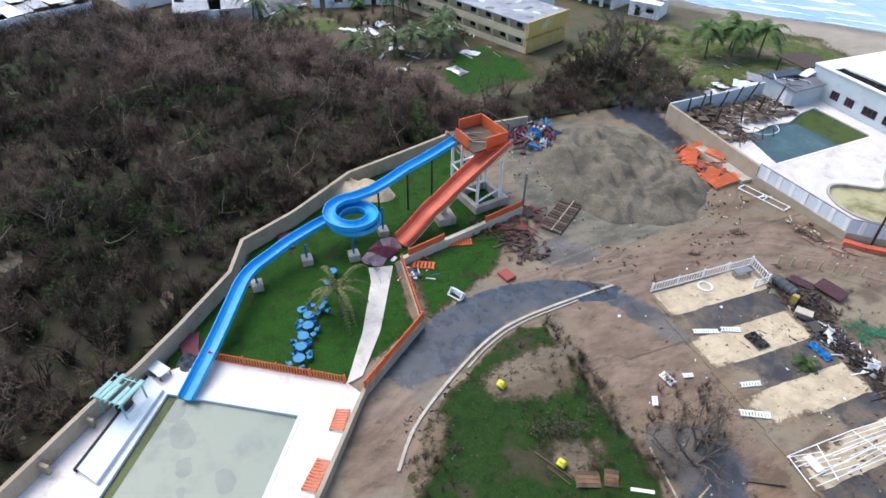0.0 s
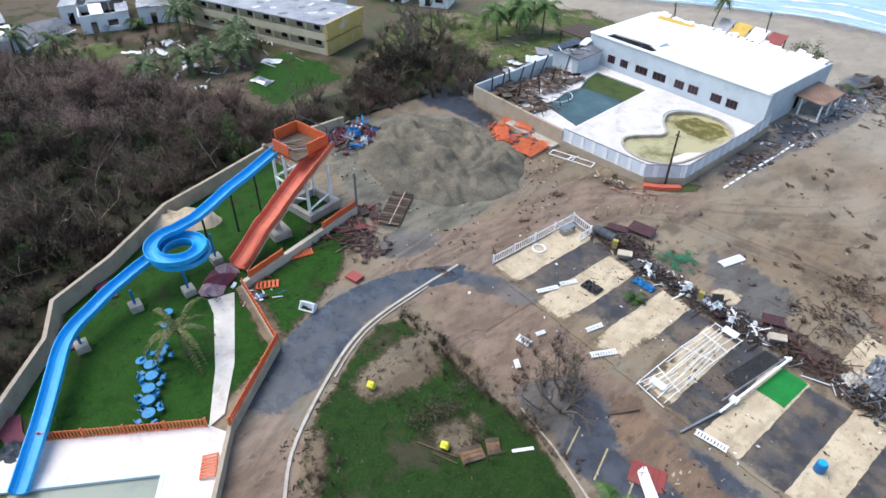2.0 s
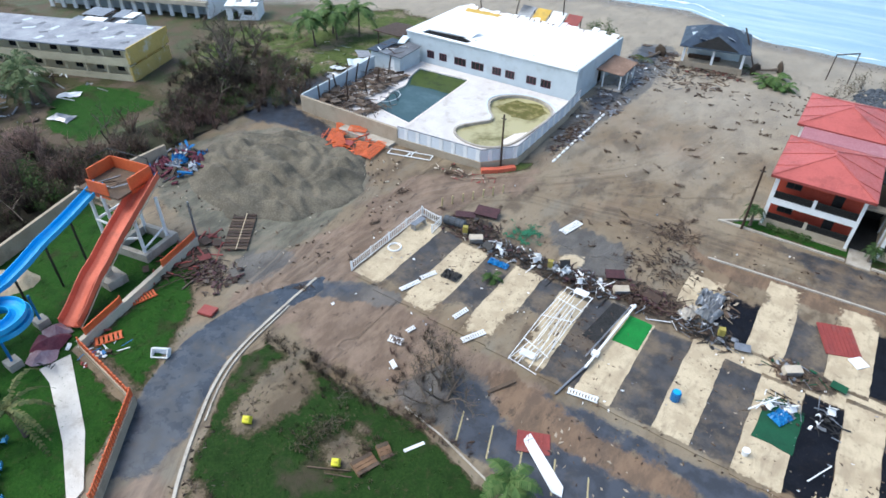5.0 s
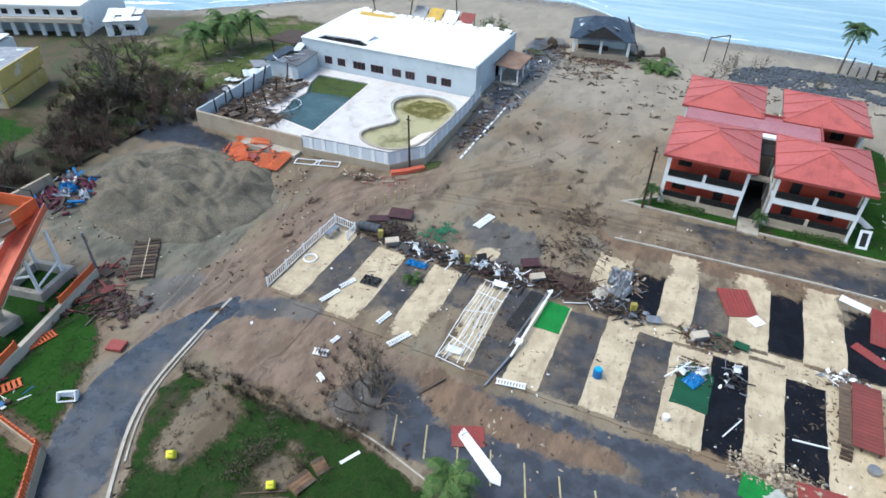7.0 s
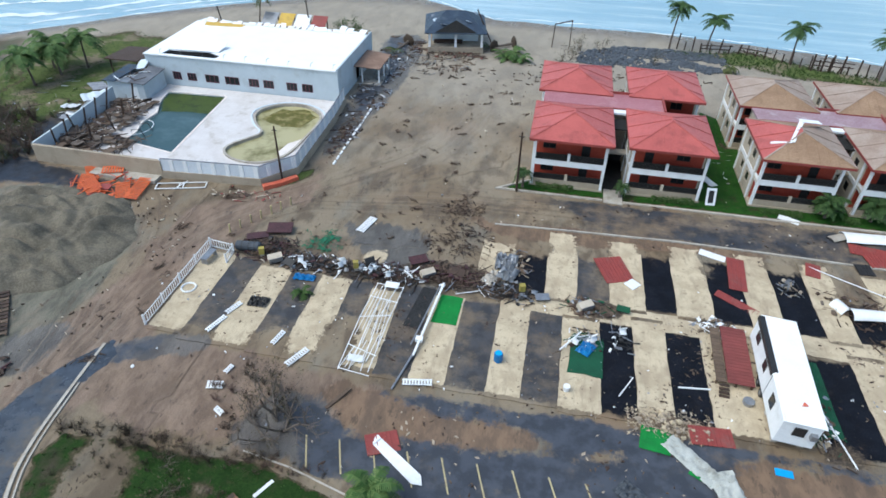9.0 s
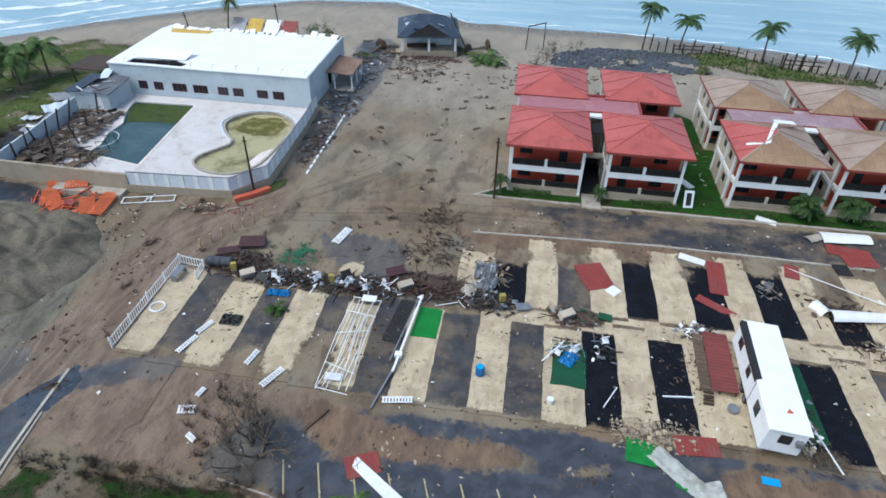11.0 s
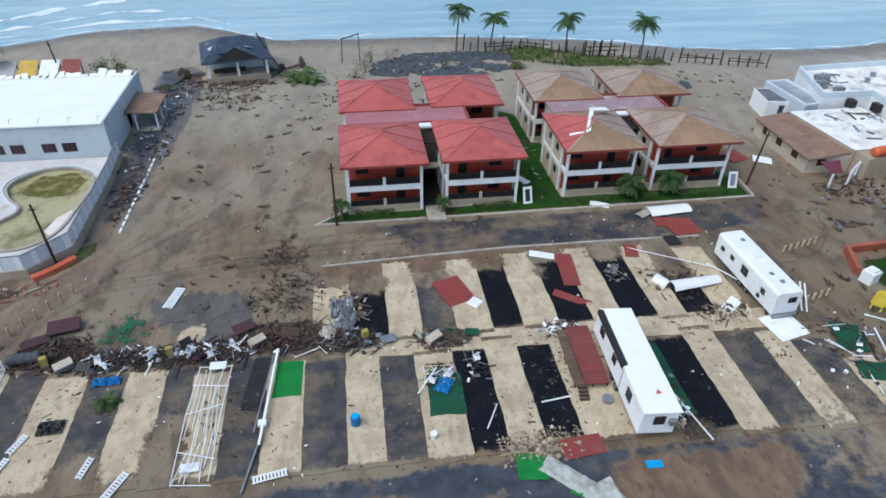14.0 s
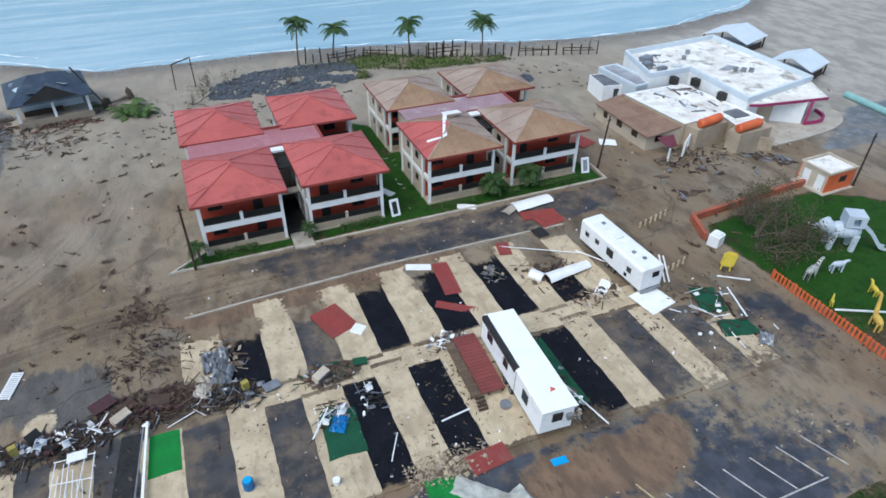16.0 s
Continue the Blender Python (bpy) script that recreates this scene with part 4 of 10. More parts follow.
sheet("ground_lawn", [(-120, 11), (-119, 20), (-116, 26), (-109, 25), (-106, 20), (-112, 12)], 0.07, ROUGH_GRASS, "rough green grass before the wrecked houses", 1.5, soft=2.0, grid=1.2)
sheet("ground_lawn", [(-78, 50), (-83, 52), (-93, 64), (-98, 74), (-93, 84), (-84, 86), (-78, 78), (-80, 68), (-76, 58)], 0.07, ROUGH_GRASS, "rough storm-beaten grass beside the yellow building", 1.5, soft=2.5, grid=1.2)
sheet("ground_scrub", [(-75, 28), (-78, 50), (-86, 51), (-100, 60), (-150, 60), (-170, 0), (-140, -40), (-112, -8), (-90, 12)], 0.04, SCRUB, "dark scrubby ground round the wrecked houses", 1.5, soft=2.5, grid=1.2)
# kerbs
def kerb(line, wide=0.22, high=0.14, label="pale concrete kerb"):
    setting("kerb", wall_along(Shape(), line, wide, -0.2, high), CONC, label)


sheet("ground_weeds", [(-31.2, 57.6), (-29.4, 61.2), (-26.4, 63.6), (-26.0, 61.2), (-27.4, 58.8), (-29.4, 57.4)], 0.03, ROUGH_GRASS, "dark green weeds at the corner of the pool yard", 0.3, 0.4, soft=0.9, grid=0.4)
kerb([(-3.5, 55.9), (4, 56.3), (15.4, 56.8), (26.5, 56.7), (37, 56.4)], 0.2, 0.12)
kerb([(-0.6, 66), (-4.1, 63.4), (8.0, 63.35)], 0.25)
kerb([(10.4, 63.35), (30, 63.4), (47.7, 63.5), (48, 67.6)], 0.25)
kerb(smooth_line([(-33.4, 31.2), (-33.1, 26.6), (-32.4, 20.4), (-31.1, 17.1), (-29.3, 14.2), (-27.0, 10.9), (-24.7, 8.2), (-22, 6.4)]), 0.24, 0.09)
kerb(smooth_line([(-32.75, 27), (-32.0, 20.6), (-30.7, 17.3), (-28.9, 14.5)]), 0.14, 0.07)
kerb([(-17.5, 23.9), (-13.8, 23.3), (-9, 22.0), (-4, 21.2)], 0.12, 0.05)
s = Shape()
for x in list(np.arange(-13.7, 26, 2.52)):
    s2 = Shape().prism([(x, 26.2), (x + 0.12, 26.2), (x + 1.1, 23.5), (x + 0.98, 23.5)], 0.0, 0.028)
    solid("parking_line", s2, STRIPE_Y, "worn pale yellow parking line on wet asphalt", "road marking", group="parking lines")
for x in np.arange(25.6, 39.5, 2.52):
    s2 = Shape().prism([(x, 24.8), (x + 0.12, 24.8), (x + 1.3, 21.6), (x + 1.18, 21.6)], 0.0, 0.028)
    solid("parking_line", s2, STRIPE_W, "worn white parking line on wet asphalt", "road marking", group="parking lines")
s2 = Shape().prism([(24, 21.55), (37.2, 21.35), (37.2, 21.47), (24, 21.67)], 0.0, 0.031)
solid("parking_line", s2, STRIPE_W, "worn white parking line on wet asphalt", "road marking", group="parking lines")
setting("pavement_path", Shape().box(8.15, 10.3, 62.9, 66, -0.2, 0.07), CONC, "muddy concrete path between two houses")

# ---------- houses ----------
def slope(pts, thick=0.14):
    """A roof slope: a slab under the polygon pts."""
    s = Shape()
    n = len(pts)
    low = [(x, y, z - thick) for x, y, z in pts]
    s.raw(list(pts) + low, [tuple(range(n)), tuple(range(2 * n - 1, n - 1, -1))] + [((i + 1) % n, i, i + n, (i + 1) % n + n) for i in range(n)])
    return s


def hip_roof(parent, x0, x1, y0, y1, z, apex, mats, seams=3):
    """Four slopes with raised seams; mats: front, right, rear, left, seam."""
    roof = thing_part("roof", parent)
    cx, cy, r = (x0 + x1) / 2, (y0 + y1) / 2, (y1 - y0 - (x1 - x0)) / 2
    r = max(r, 0.35)
    a, b = (cx, cy - r, apex), (cx, cy + r, apex)
    c = [(x0, y0, z), (x1, y0, z), (x1, y1, z), (x0, y1, z)]
    sides = (("front_slope", [c[0], c[1], a]), ("side_slope", [c[1], c[2], b, a]), ("rear_slope", [c[2], c[3], b]), ("side_slope", [c[3], c[0], a, b]))
    for (name, pts), m in zip(sides, mats):
        part(name, slope(pts), m, roof)
    rise = (apex - z) / (cx - x0)
    for side in (-1, 1):
        for k in range(seams):
            f = (k + 0.75) / (seams + 0.5)
            y = y0 + (y1 - y0) * f
            run = min(cx - x0, (y - y0) / (cy - r - y0) * (cx - x0), (y1 - y) / (y1 - cy - r) * (cx - x0)) * 0.97
            xe = cx + side * (cx - x0)
            s = Shape().beam((xe, y, z + 0.05), (xe - side * run, y, z + rise * run + 0.05), 0.1, 0.05)
            part("seam", s, mats[1] if side > 0 else mats[3], roof)
    for k in range(9):
        x = x0 + (x1 - x0) * (k + 0.5) / 9
        up = min((x - x0), (x1 - x)) / (cx - x0) * 0.96
        s = Shape().beam((x, y0, z + 0.012), (x, y0 + (a[1] - y0) * up, z + (apex - z) * up + 0.012), 0.035, 0.03)
        part("seam", s, mats[0], roof)
    for e in c:
        t = a if e[1] < cy else b
        s = Shape().beam((*e[:2], z + 0.03), (*t[:2], apex + 0.03), 0.18, 0.03)
        part("hip_cap", s, mats[5] if len(mats) > 5 else mats[0], roof)
    s = Shape()
    s.box(x0, x1, y0 - 0.04, y0 + 0.02, z - 0.28, z - 0.02).box(x0, x1, y1 - 0.02, y1 + 0.04, z - 0.28, z - 0.02)
    s.box(x0 - 0.04, x0 + 0.02, y0 + 0.02, y1 - 0.02, z - 0.28, z - 0.02).box(x1 - 0.02, x1 + 0.04, y0 + 0.02, y1 - 0.02, z - 0.28, z - 0.02)
    part("fascia", s, mats[4], roof)
    part("soffit", Shape().box(x0 + 0.03, x1 - 0.03, y0 + 0.03, y1 - 0.03, z - 0.26, z - 0.2), CREAM, roof)


def thing_part(name, parent):
    ob = new(name)
    ob.parent, ob.empty_display_size = parent, 0.2
    return ob


def window(parent, x, z, w, h, y, frame_mat=WHITE, bars=1):
    """A window in a wall that faces -y; y is the outer face."""
    f = Shape()
    t = 0.07
    f.box(x, x + w, y - 0.03, y + 0.08, z, z + t).box(x, x + w, y - 0.03, y + 0.08, z + h - t, z + h)
    f.box(x, x + t, y - 0.03, y + 0.08, z + t, z + h - t).box(x + w - t, x + w, y - 0.03, y + 0.08, z + t, z + h - t)
    win = part("window", f, frame_mat, parent)
    for k in range(bars):
        c = x + w * (k + 1) / (bars + 1)
        part("bar", Shape().box(c - 0.03, c + 0.03, y - 0.02, y + 0.06, z + t, z + h - t), frame_mat, win)
    part("pane", Shape().box(x + t, x + w - t, y + 0.02, y + 0.05, z + t, z + h - t), GLASS, win)


def house_unit(parent, ox, oy, w, d, front=True, mirror=False, roof=None, apex=8.1, eave=6.6):
    """One two-storey unit: recessed red front behind balconies, cream sides, hip roof."""
    X, Y = ox + w, oy + d
    rec = 1.7
    part("plinth", Shape().box(ox - 0.1, X + 0.1, oy - 0.1, Y, -0.2, 0.25), BEIGE, parent)
    part("floor_slab", Shape().box(ox, X, oy + 0.2, Y - 0.2, 3.0, 3.2), CREAM, parent)
    doors = ((ox + w * 0.66, ox + w * 0.66 + 1.0) if not mirror else (ox + w * 0.2, ox + w * 0.2 + 1.0))
    wins = ((ox + w * 0.12, ox + w * 0.12 + 1.5) if not mirror else (ox + w * 0.62, ox + w * 0.62 + 1.5))
    for z in (0.25, 3.2):
        holes = [(doors[0], doors[1], z, z + 2.1), (wins[0], wins[1], z + 1.0, z + 2.1)]
        part("front_wall", Shape().wall(ox + 0.2, X - 0.2, z, z + 2.75 if z < 1 else 6.35, oy + rec, oy + rec + 0.18, holes), REDWALL, parent, "brick-red painted recessed front wall")
        part("door", Shape().box(doors[0], doors[1], oy + rec + 0.06, oy + rec + 0.12, z, z + 2.1), DARK, parent)
        window(parent, wins[0], z + 1.0, 1.5, 1.1, oy + rec, DARKWOOD)
    # side walls with one real opening a storey
    for x, s in ((ox, 1), (X - 0.2, -1)):
        turn = Matrix.Translation((x + 0.2, 0, 0)) @ Matrix.Rotation(radians(90), 4, "Z")
        holes = [(oy + rec + 1.6, oy + rec + 2.8, z + 1.0, z + 2.1) for z in (0.25, 3.2)] + [(oy + rec + 4.6, oy + rec + 5.6, z + 1.1, z + 2.1) for z in (0.25, 3.2)]
        part("side_wall", Shape().wall(oy + rec, Y, 0.25, 6.35, 0, 0.2, holes, turn), CREAM, parent)
        for h in holes:
            part("pane", Shape().box(x + 0.08, x + 0.12, h[0], h[1], h[2], h[3]), GLASS, parent)
    part("rear_wall", Shape().wall(ox + 0.2, X - 0.2, 0.25, 6.35, Y - 0.2, Y, [(ox + 2, ox + 3.4, z + 1.0, z + 2.1) for z in (0.25, 3.2)]), CREAM, parent)
    for y in (oy + rec, oy + 5.2, Y - 0.3):
        part("pilaster", Shape().box(ox - 0.14, ox, y, y + 0.3, 0.0, 6.35), WHITE, parent)
    for ya, yb in ((oy + rec + 0.3, oy + 5.2), (oy + 5.5, Y - 0.3)):
        part("band", Shape().box(ox - 0.1, ox, ya, yb, 2.85, 3.35), WHITE, parent)
    # balcony
    for x in (ox, X - 0.3):
        part("post", Shape().box(x, x + 0.3, oy, oy + 0.3, 0.0, 6.4), WHITE, parent)
    part("beam", Shape().box(ox + 0.3, X - 0.3, oy + 0.02, oy + 0.24, 2.85, 3.5), WHITE, parent)
    for x in (ox + 0.03, X - 0.25):
        part("beam", Shape().box(x, x + 0.22, oy + 0.3, oy + rec, 2.85, 3.45), WHITE, parent)
    mx = ox + w * 0.47
    part("stub_post", Shape().box(mx, mx + 0.32, oy + 0.04, oy + 0.26, 3.5, 4.45), WHITE, parent)
    part("low_wall", Shape().box(ox + 0.3, X - 0.3, oy + 0.06, oy + 0.24, 0.25, 0.95), BEIGE, parent)
    part("stub_post", Shape().box(mx, mx + 0.32, oy + 0.04, oy + 0.26, 0.95, 1.75), CREAM, parent)
    for z0, z1 in ((3.5, 4.35), (0.95, 1.7)):
        for xa, xb in ((ox + 0.3, mx), (mx + 0.32, X - 0.3)):
            s = Shape().box(xa, xb, oy + 0.12, oy + 0.18, z1 - 0.06, z1).box(xa, xb, oy + 0.12, oy + 0.18, z0 + 0.08, z0 + 0.14)
            for i in range(int((xb - xa) / 0.14)):
                x = xa + 0.07 + i * 0.14
                s.box(x, x + 0.035, oy + 0.13, oy + 0.165, z0, z1 - 0.06)
            part("railing", s, IRON, parent, "dark iron balcony railing")
            # added panel, near black, stands in for the balcony's shade
            part("railing_panel", Shape().box(xa, xb, oy + 0.19, oy + 0.21, z0, z1 - 0.04), DARK, parent, "near-black panel for the shade behind the railing")
    hip_roof(parent, ox - 0.55, X + 0.5, oy - 1.1, Y + 0.35, eave, apex, roof)


def house(x0, y0, roofs, mid_mat, label, w=8.35, gap=2.6, widen=(0, 0), mid=(0.3, 15.0)):
    h = thing("house", label, "house", Matrix.Translation((x0, y0, 0)), "beach houses")
    w2 = w + widen[0]
    house_unit(h, 0, 0, w, 9.0, roof=roofs[0])
    house_unit(h, w + gap, 0.2, w2, 9.0, mirror=True, roof=roofs[1])
    house_unit(h, 0.1, 14.2, w, 9.0, roof=roofs[2])
    house_unit(h, w + gap + 0.6, 14.6, w2, 9.0, mirror=True, roof=roofs[3])
    # linking block with a flat roof, and the stair between the units, its shade put in as near-black
    a, b = mid
    part("link_wall", Shape().wall(a + 0.3, b - 0.3, -0.1, 6.2, 9.5, 14.0, []), CREAM, h)
    s = Shape().box(a, b, 9.45, 14.15, 6.2, 6.45)
    part("flat_roof", s, mid_mat, h, "faded pink flat roof over the link")
    s = Shape().box(a, b, 9.25, 9.44, 6.2, 6.62).box(a, b, 14.16, 14.32, 6.2, 6.75).box(b + 0.01, b + 0.2, 9.45, 14.15, 6.2, 6.75)
    part("parapet", s, REDMETAL, h)
    part("landing", Shape().box(w + 0.05, w + gap - 0.05, 4.2, 5.3, 3.0, 3.2), CONC, h, "grey concrete stair landing")
    part("stair_cap", Shape().box(w + 0.05, w + gap - 0.05, 8.2, 9.2, 6.25, 6.5), WHITE, h)
    # steps, floor and slab near black: the passage's shade is in their colour
    for k in range(12):
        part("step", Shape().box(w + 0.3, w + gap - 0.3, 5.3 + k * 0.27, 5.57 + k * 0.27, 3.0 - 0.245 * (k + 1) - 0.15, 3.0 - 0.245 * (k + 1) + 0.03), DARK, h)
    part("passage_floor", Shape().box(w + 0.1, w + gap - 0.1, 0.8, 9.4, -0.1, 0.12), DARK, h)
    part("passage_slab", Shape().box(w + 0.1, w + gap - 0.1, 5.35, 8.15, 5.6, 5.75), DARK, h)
    return h


R6 = (REDROOF, REDROOF, REDROOF, REDROOF, REDMETAL, REDROOF)
house(-0.5, 65.1, (R6, R6, R6, R6), PINKROOF, "two-storey beach house with red metal hip roofs")
T1 = (TANROOF, PALEROOF, TANROOF, REDROOF, REDMETAL, PALEROOF)
T2 = (TANROOF, PALEROOF, TANROOF, PALEROOF, REDMETAL, PALEROOF)
T3 = (TANROOF, PALEROOF, TANROOF, PALEROOF, REDMETAL, PALEROOF)
house(24.5, 65.9, (T1, T2, T3, T3), PURPROOF, "two-storey beach house with storm-stripped tan hip roofs", widen=(0.9, 0), mid=(1.0, 16.0))

# ---------- pool yard, hall and beach ----------
from mathutils.geometry import tessellate_polygon


def holed(outer, holes, z0, z1):
    """A slab with openings through it."""
    s = Shape()
    loops = [outer] + list(holes)
    flat = [Vector((x, y, 0)) for lp in loops for x, y in lp]
    tris = tessellate_polygon([[Vector((x, y, 0)) for x, y in lp] for lp in loops])
    fixed = []
    for t in tris:
        a, b, c = (flat[i] for i in t)
        fixed.append(tuple(t) if (b - a).cross(c - a).z > 0 else tuple(reversed(t)))
    s.raw([(p.x, p.y, z1) for p in flat], fixed)
    for k, lp in enumerate(loops):
        n = len(lp)
        area = sum(lp[i][0] * lp[(i + 1) % n][1] - lp[(i + 1) % n][0] * lp[i][1] for i in range(n))
        q = lp if (area > 0) == (k == 0) else lp[::-1]
        for i in range(n):
            (xa, ya), (xb, yb) = q[i], q[(i + 1) % n]
            s.face([(xa, ya, z0), (xb, yb, z0), (xb, yb, z1), (xa, ya, z1)])
    return s


def shared(name, mesh, parent, m, label=""):
    ob = new(name, mesh)
    ob.parent, ob.matrix_basis = parent, m
    return tagged(ob, label)


def slat_fence(name, line, label, material, high=0.95, space=0.25, thick=0.05, base=0.0, post_every=2.4, tilt=0.0, group="", rails=(0.12, 0.9), z=0.0):
    """A fence of upright slats between two rails along a line; every post and slat is a part."""
    f = thing(name, label, "fence", group=group)
    slat = Shape().box(-thick / 2, thick / 2, -thick / 3, thick / 3, 0, high).mesh("slat", [material])
    post = Shape().box(-0.06, 0.06, -0.06, 0.06, 0, high + 0.1).mesh("post", [material])
    for (xa, ya), (xb, yb) in zip(line, line[1:]):
        d = Vector((xb - xa, yb - ya))
        n, turn = max(1, int(d.length / space)), math.atan2(d.y, d.x)
        for i in range(n):
            p = Vector((xa, ya)) + d * ((i + 0.5) / n)
            shared("slat", slat, f, Matrix.Translation((p.x, p.y, z + base)) @ Matrix.Rotation(turn, 4, "Z") @ Matrix.Rotation(radians(tilt), 4, "X"))
        for i in range(max(1, int(d.length / post_every)) + 1):
            p = Vector((xa, ya)) + d * (i / max(1, int(d.length / post_every)))
            shared("post", post, f, Matrix.Translation((p.x, p.y, z + base)) @ Matrix.Rotation(turn, 4, "Z"))
        for h in rails:
            s = Shape().beam((xa, ya, z + base + h * high), (xb, yb, z + base + h * high), 0.05, 0.07)
            part("rail", s, material, f)
    return f


# the walled pool yard
TEAL = [(-53.2, 63.9), (-45.3, 62.2), (-46.6, 79.6), (-47.0, 80.0), (-55.6, 79.6), (-55.9, 79.2), (-55.2, 76.0), (-53.6, 72.4), (-53.9, 69.5), (-53.0, 66.4)]
KID = smooth_loop([(-39.8, 64.6), (-37.4, 62.2), (-33.4, 61.9), (-30.9, 64.5), (-30.5, 70), (-30.2, 76.4), (-33.4, 79.4), (-37.6, 79.3), (-40.4, 76.0), (-38.9, 72.4), (-36.2, 69.9), (-38.2, 67.4)], 2)
YARD = [(-60.2, 57.6), (-43.2, 57.3), (-31.4, 58.1), (-28.6, 61.5), (-28.9, 82.0), (-60.4, 82.0)]
setting("pavement_deck", holed(YARD, [TEAL, KID], -0.3, 0.22), YARDDECK, "stained white concrete pool deck")
pool = thing("swimming_pool", "dark teal storm-fouled swimming pool in a white deck", "pool", kind="structure")
part("water", Shape().prism(TEAL, -0.4, 0.06), POOL_TEAL, pool)
s = Shape().prism(ragged([(-55.4, 79.3), (-46.8, 79.6), (-46.2, 73.9), (-50, 74.0), (-53.3, 73.2), (-55.0, 76.5)], 0.6, 0.25), 0.0, 0.075)
part("algae", s, ALGAE, pool, "green algae mat in one end")
part("rim", wall_along(Shape(), TEAL, 0.3, 0.0, 0.26, True), DECK, pool)
for y in (65.5, 67.3):
    part("ladder", Shape().tube([(-52.8, y, -0.1), (-52.8, y, 1.0), (-51.6, y + 0.2, 1.1), (-51.2, y + 0.3, -0.1)], 0.06, 6), IRON, pool)
ring = [(-53.4 + 1.9 * math.cos(a), 67.6 + 2.3 * math.sin(a), 0.3) for a in np.linspace(-1.9, 1.7, 16)]
part("hose", Shape().tube(ring, 0.05, 5), WHITE, pool)
kid = thing("kiddie_pool", "kidney-shaped kiddie pool with dirty yellow water", "pool", kind="structure")
part("water", Shape().prism(KID, -0.4, 0.02), KIDNEY, kid)
part("algae", Shape().prism(ragged([(-38.6, 74.2), (-37.1, 78.0), (-33.2, 78.4), (-31.4, 76.5), (-32.6, 73.2), (-35.2, 72.6)], 0.6, 0.4, 2.0), 0.0, 0.03), ALGAE_OLIVE, kid, "olive algae film")
part("rim", wall_along(Shape(), KID, 0.3, 0.0, 0.42, True), CONC, kid)
outer = [(-35 + (x + 35) * 1.12, 70.6 + (y - 70.6) * 1.07) for x, y in KID]
part("step", wall_along(Shape(), outer[18:44], 0.25, 0.1, 0.34), DECKBLUE, kid)
part("step", Shape().prism([(-31.2, 64), (-30.4, 66), (-30.6, 70), (-32.2, 68), (-32.6, 65.5)], 0.0, 0.16), DECK, kid)

yard_wall = setting("wall_yard", wall_along(Shape(), [(-60.3, 57.3), (-43.2, 57.0)], 0.35, -0.2, 2.25), BEIGE, "brown concrete wall of the pool yard")
setting("wall_yard_base", wall_along(Shape(), [(-43.2, 57.0), (-31.3, 57.8), (-28.2, 61.3), (-28.5, 75.8), (-29.0, 82.0)], 0.35, -0.2, 0.95), BEIGE, "low beige base wall under the yard fence")
setting("wall_yard_side", wall_along(Shape(), [(-60.4, 57.5), (-60.8, 66), (-61.6, 75.0)], 0.25, -0.2, 2.3), BLUEWALL, "pale blue side wall of the pool yard")
setting("pavement_ledge", Shape().box(-52, -43.5, 55.4, 56.8, -0.2, 0.35), CONC, "pale broken concrete ledge along the yard wall")
pf = thing("panel_fence", "white and pale blue panel fence on a low wall", "fence")
fence_line = [(-43.2, 57.0), (-31.3, 57.8), (-28.2, 61.3), (-28.5, 75.8), (-29.0, 81.8)]
k = 0
for (xa, ya), (xb, yb) in zip(fence_line, fence_line[1:]):
    d = Vector((xb - xa, yb - ya))
    n = 2 * max(1, round(d.length / 1.75))
    turn = Matrix.Rotation(math.atan2(d.y, d.x), 4, "Z")
    for i in range(n):
        p = Vector((xa, ya)) + d * ((i + 0.5) / n)
        w = d.length / n
        wide = w * (0.62 if k % 2 else 1.38)
        part("panel", Shape().box(-wide / 2 + 0.02, wide / 2 - 0.02, -0.04 - 0.05 * (k % 2), 0.04 + 0.05 * (k % 2), 0.95, 2.5), WHITE if k % 2 else PALEPANEL, pf, m=Matrix.Translation((p.x, p.y, 0)) @ turn)
        k += 1
    part("rail", Shape().beam((xa, ya, 2.54), (xb, yb, 2.54), 0.12, 0.08), METAL, pf)
for xa, ya, xb, yb in ((-30.8, 57.6, -29.2, 58.9), (-29.2, 58.9, -27.8, 60.6)):
    part("planter", Shape().beam((xa, ya - 0.45, 0.2), (xb, yb - 0.45, 0.2), 0.7, 0.5), ORANGE_DULL, thing("planter_box", "low orange planter box at the fence corner", "planter"))

# collapsed shelter in the yard
def timbers(x0, x1, y0, y1, n, seed, long=(1.5, 4.0), z=0.25, high=0.7, mats=(WOOD, DARKWOOD, WOOD, BARK), thick=(0.05, 0.16)):
    r = random.Random(seed)
    s = Shape()
    for _ in range(n):
        s.mi = r.randrange(len(mats))
        a, l = r.uniform(0, math.pi), r.uniform(*long) / 2
        x, y = r.uniform(x0, x1), r.uniform(y0, y1)
        za, zb = z + r.uniform(0, high), z + r.uniform(0, high)
        w = r.uniform(*thick)
        if r.random() < 0.22:
            s.beam((x - l * math.cos(a) * 0.5, y - l * math.sin(a) * 0.5, za), (x + l * math.cos(a) * 0.5, y + l * math.sin(a) * 0.5, zb), r.uniform(0.5, 1.3), 0.03)
        else:
            s.beam((x - l * math.cos(a), y - l * math.sin(a), za), (x + l * math.cos(a), y + l * math.sin(a), zb), w, w * 0.7)
    return s, list(mats)


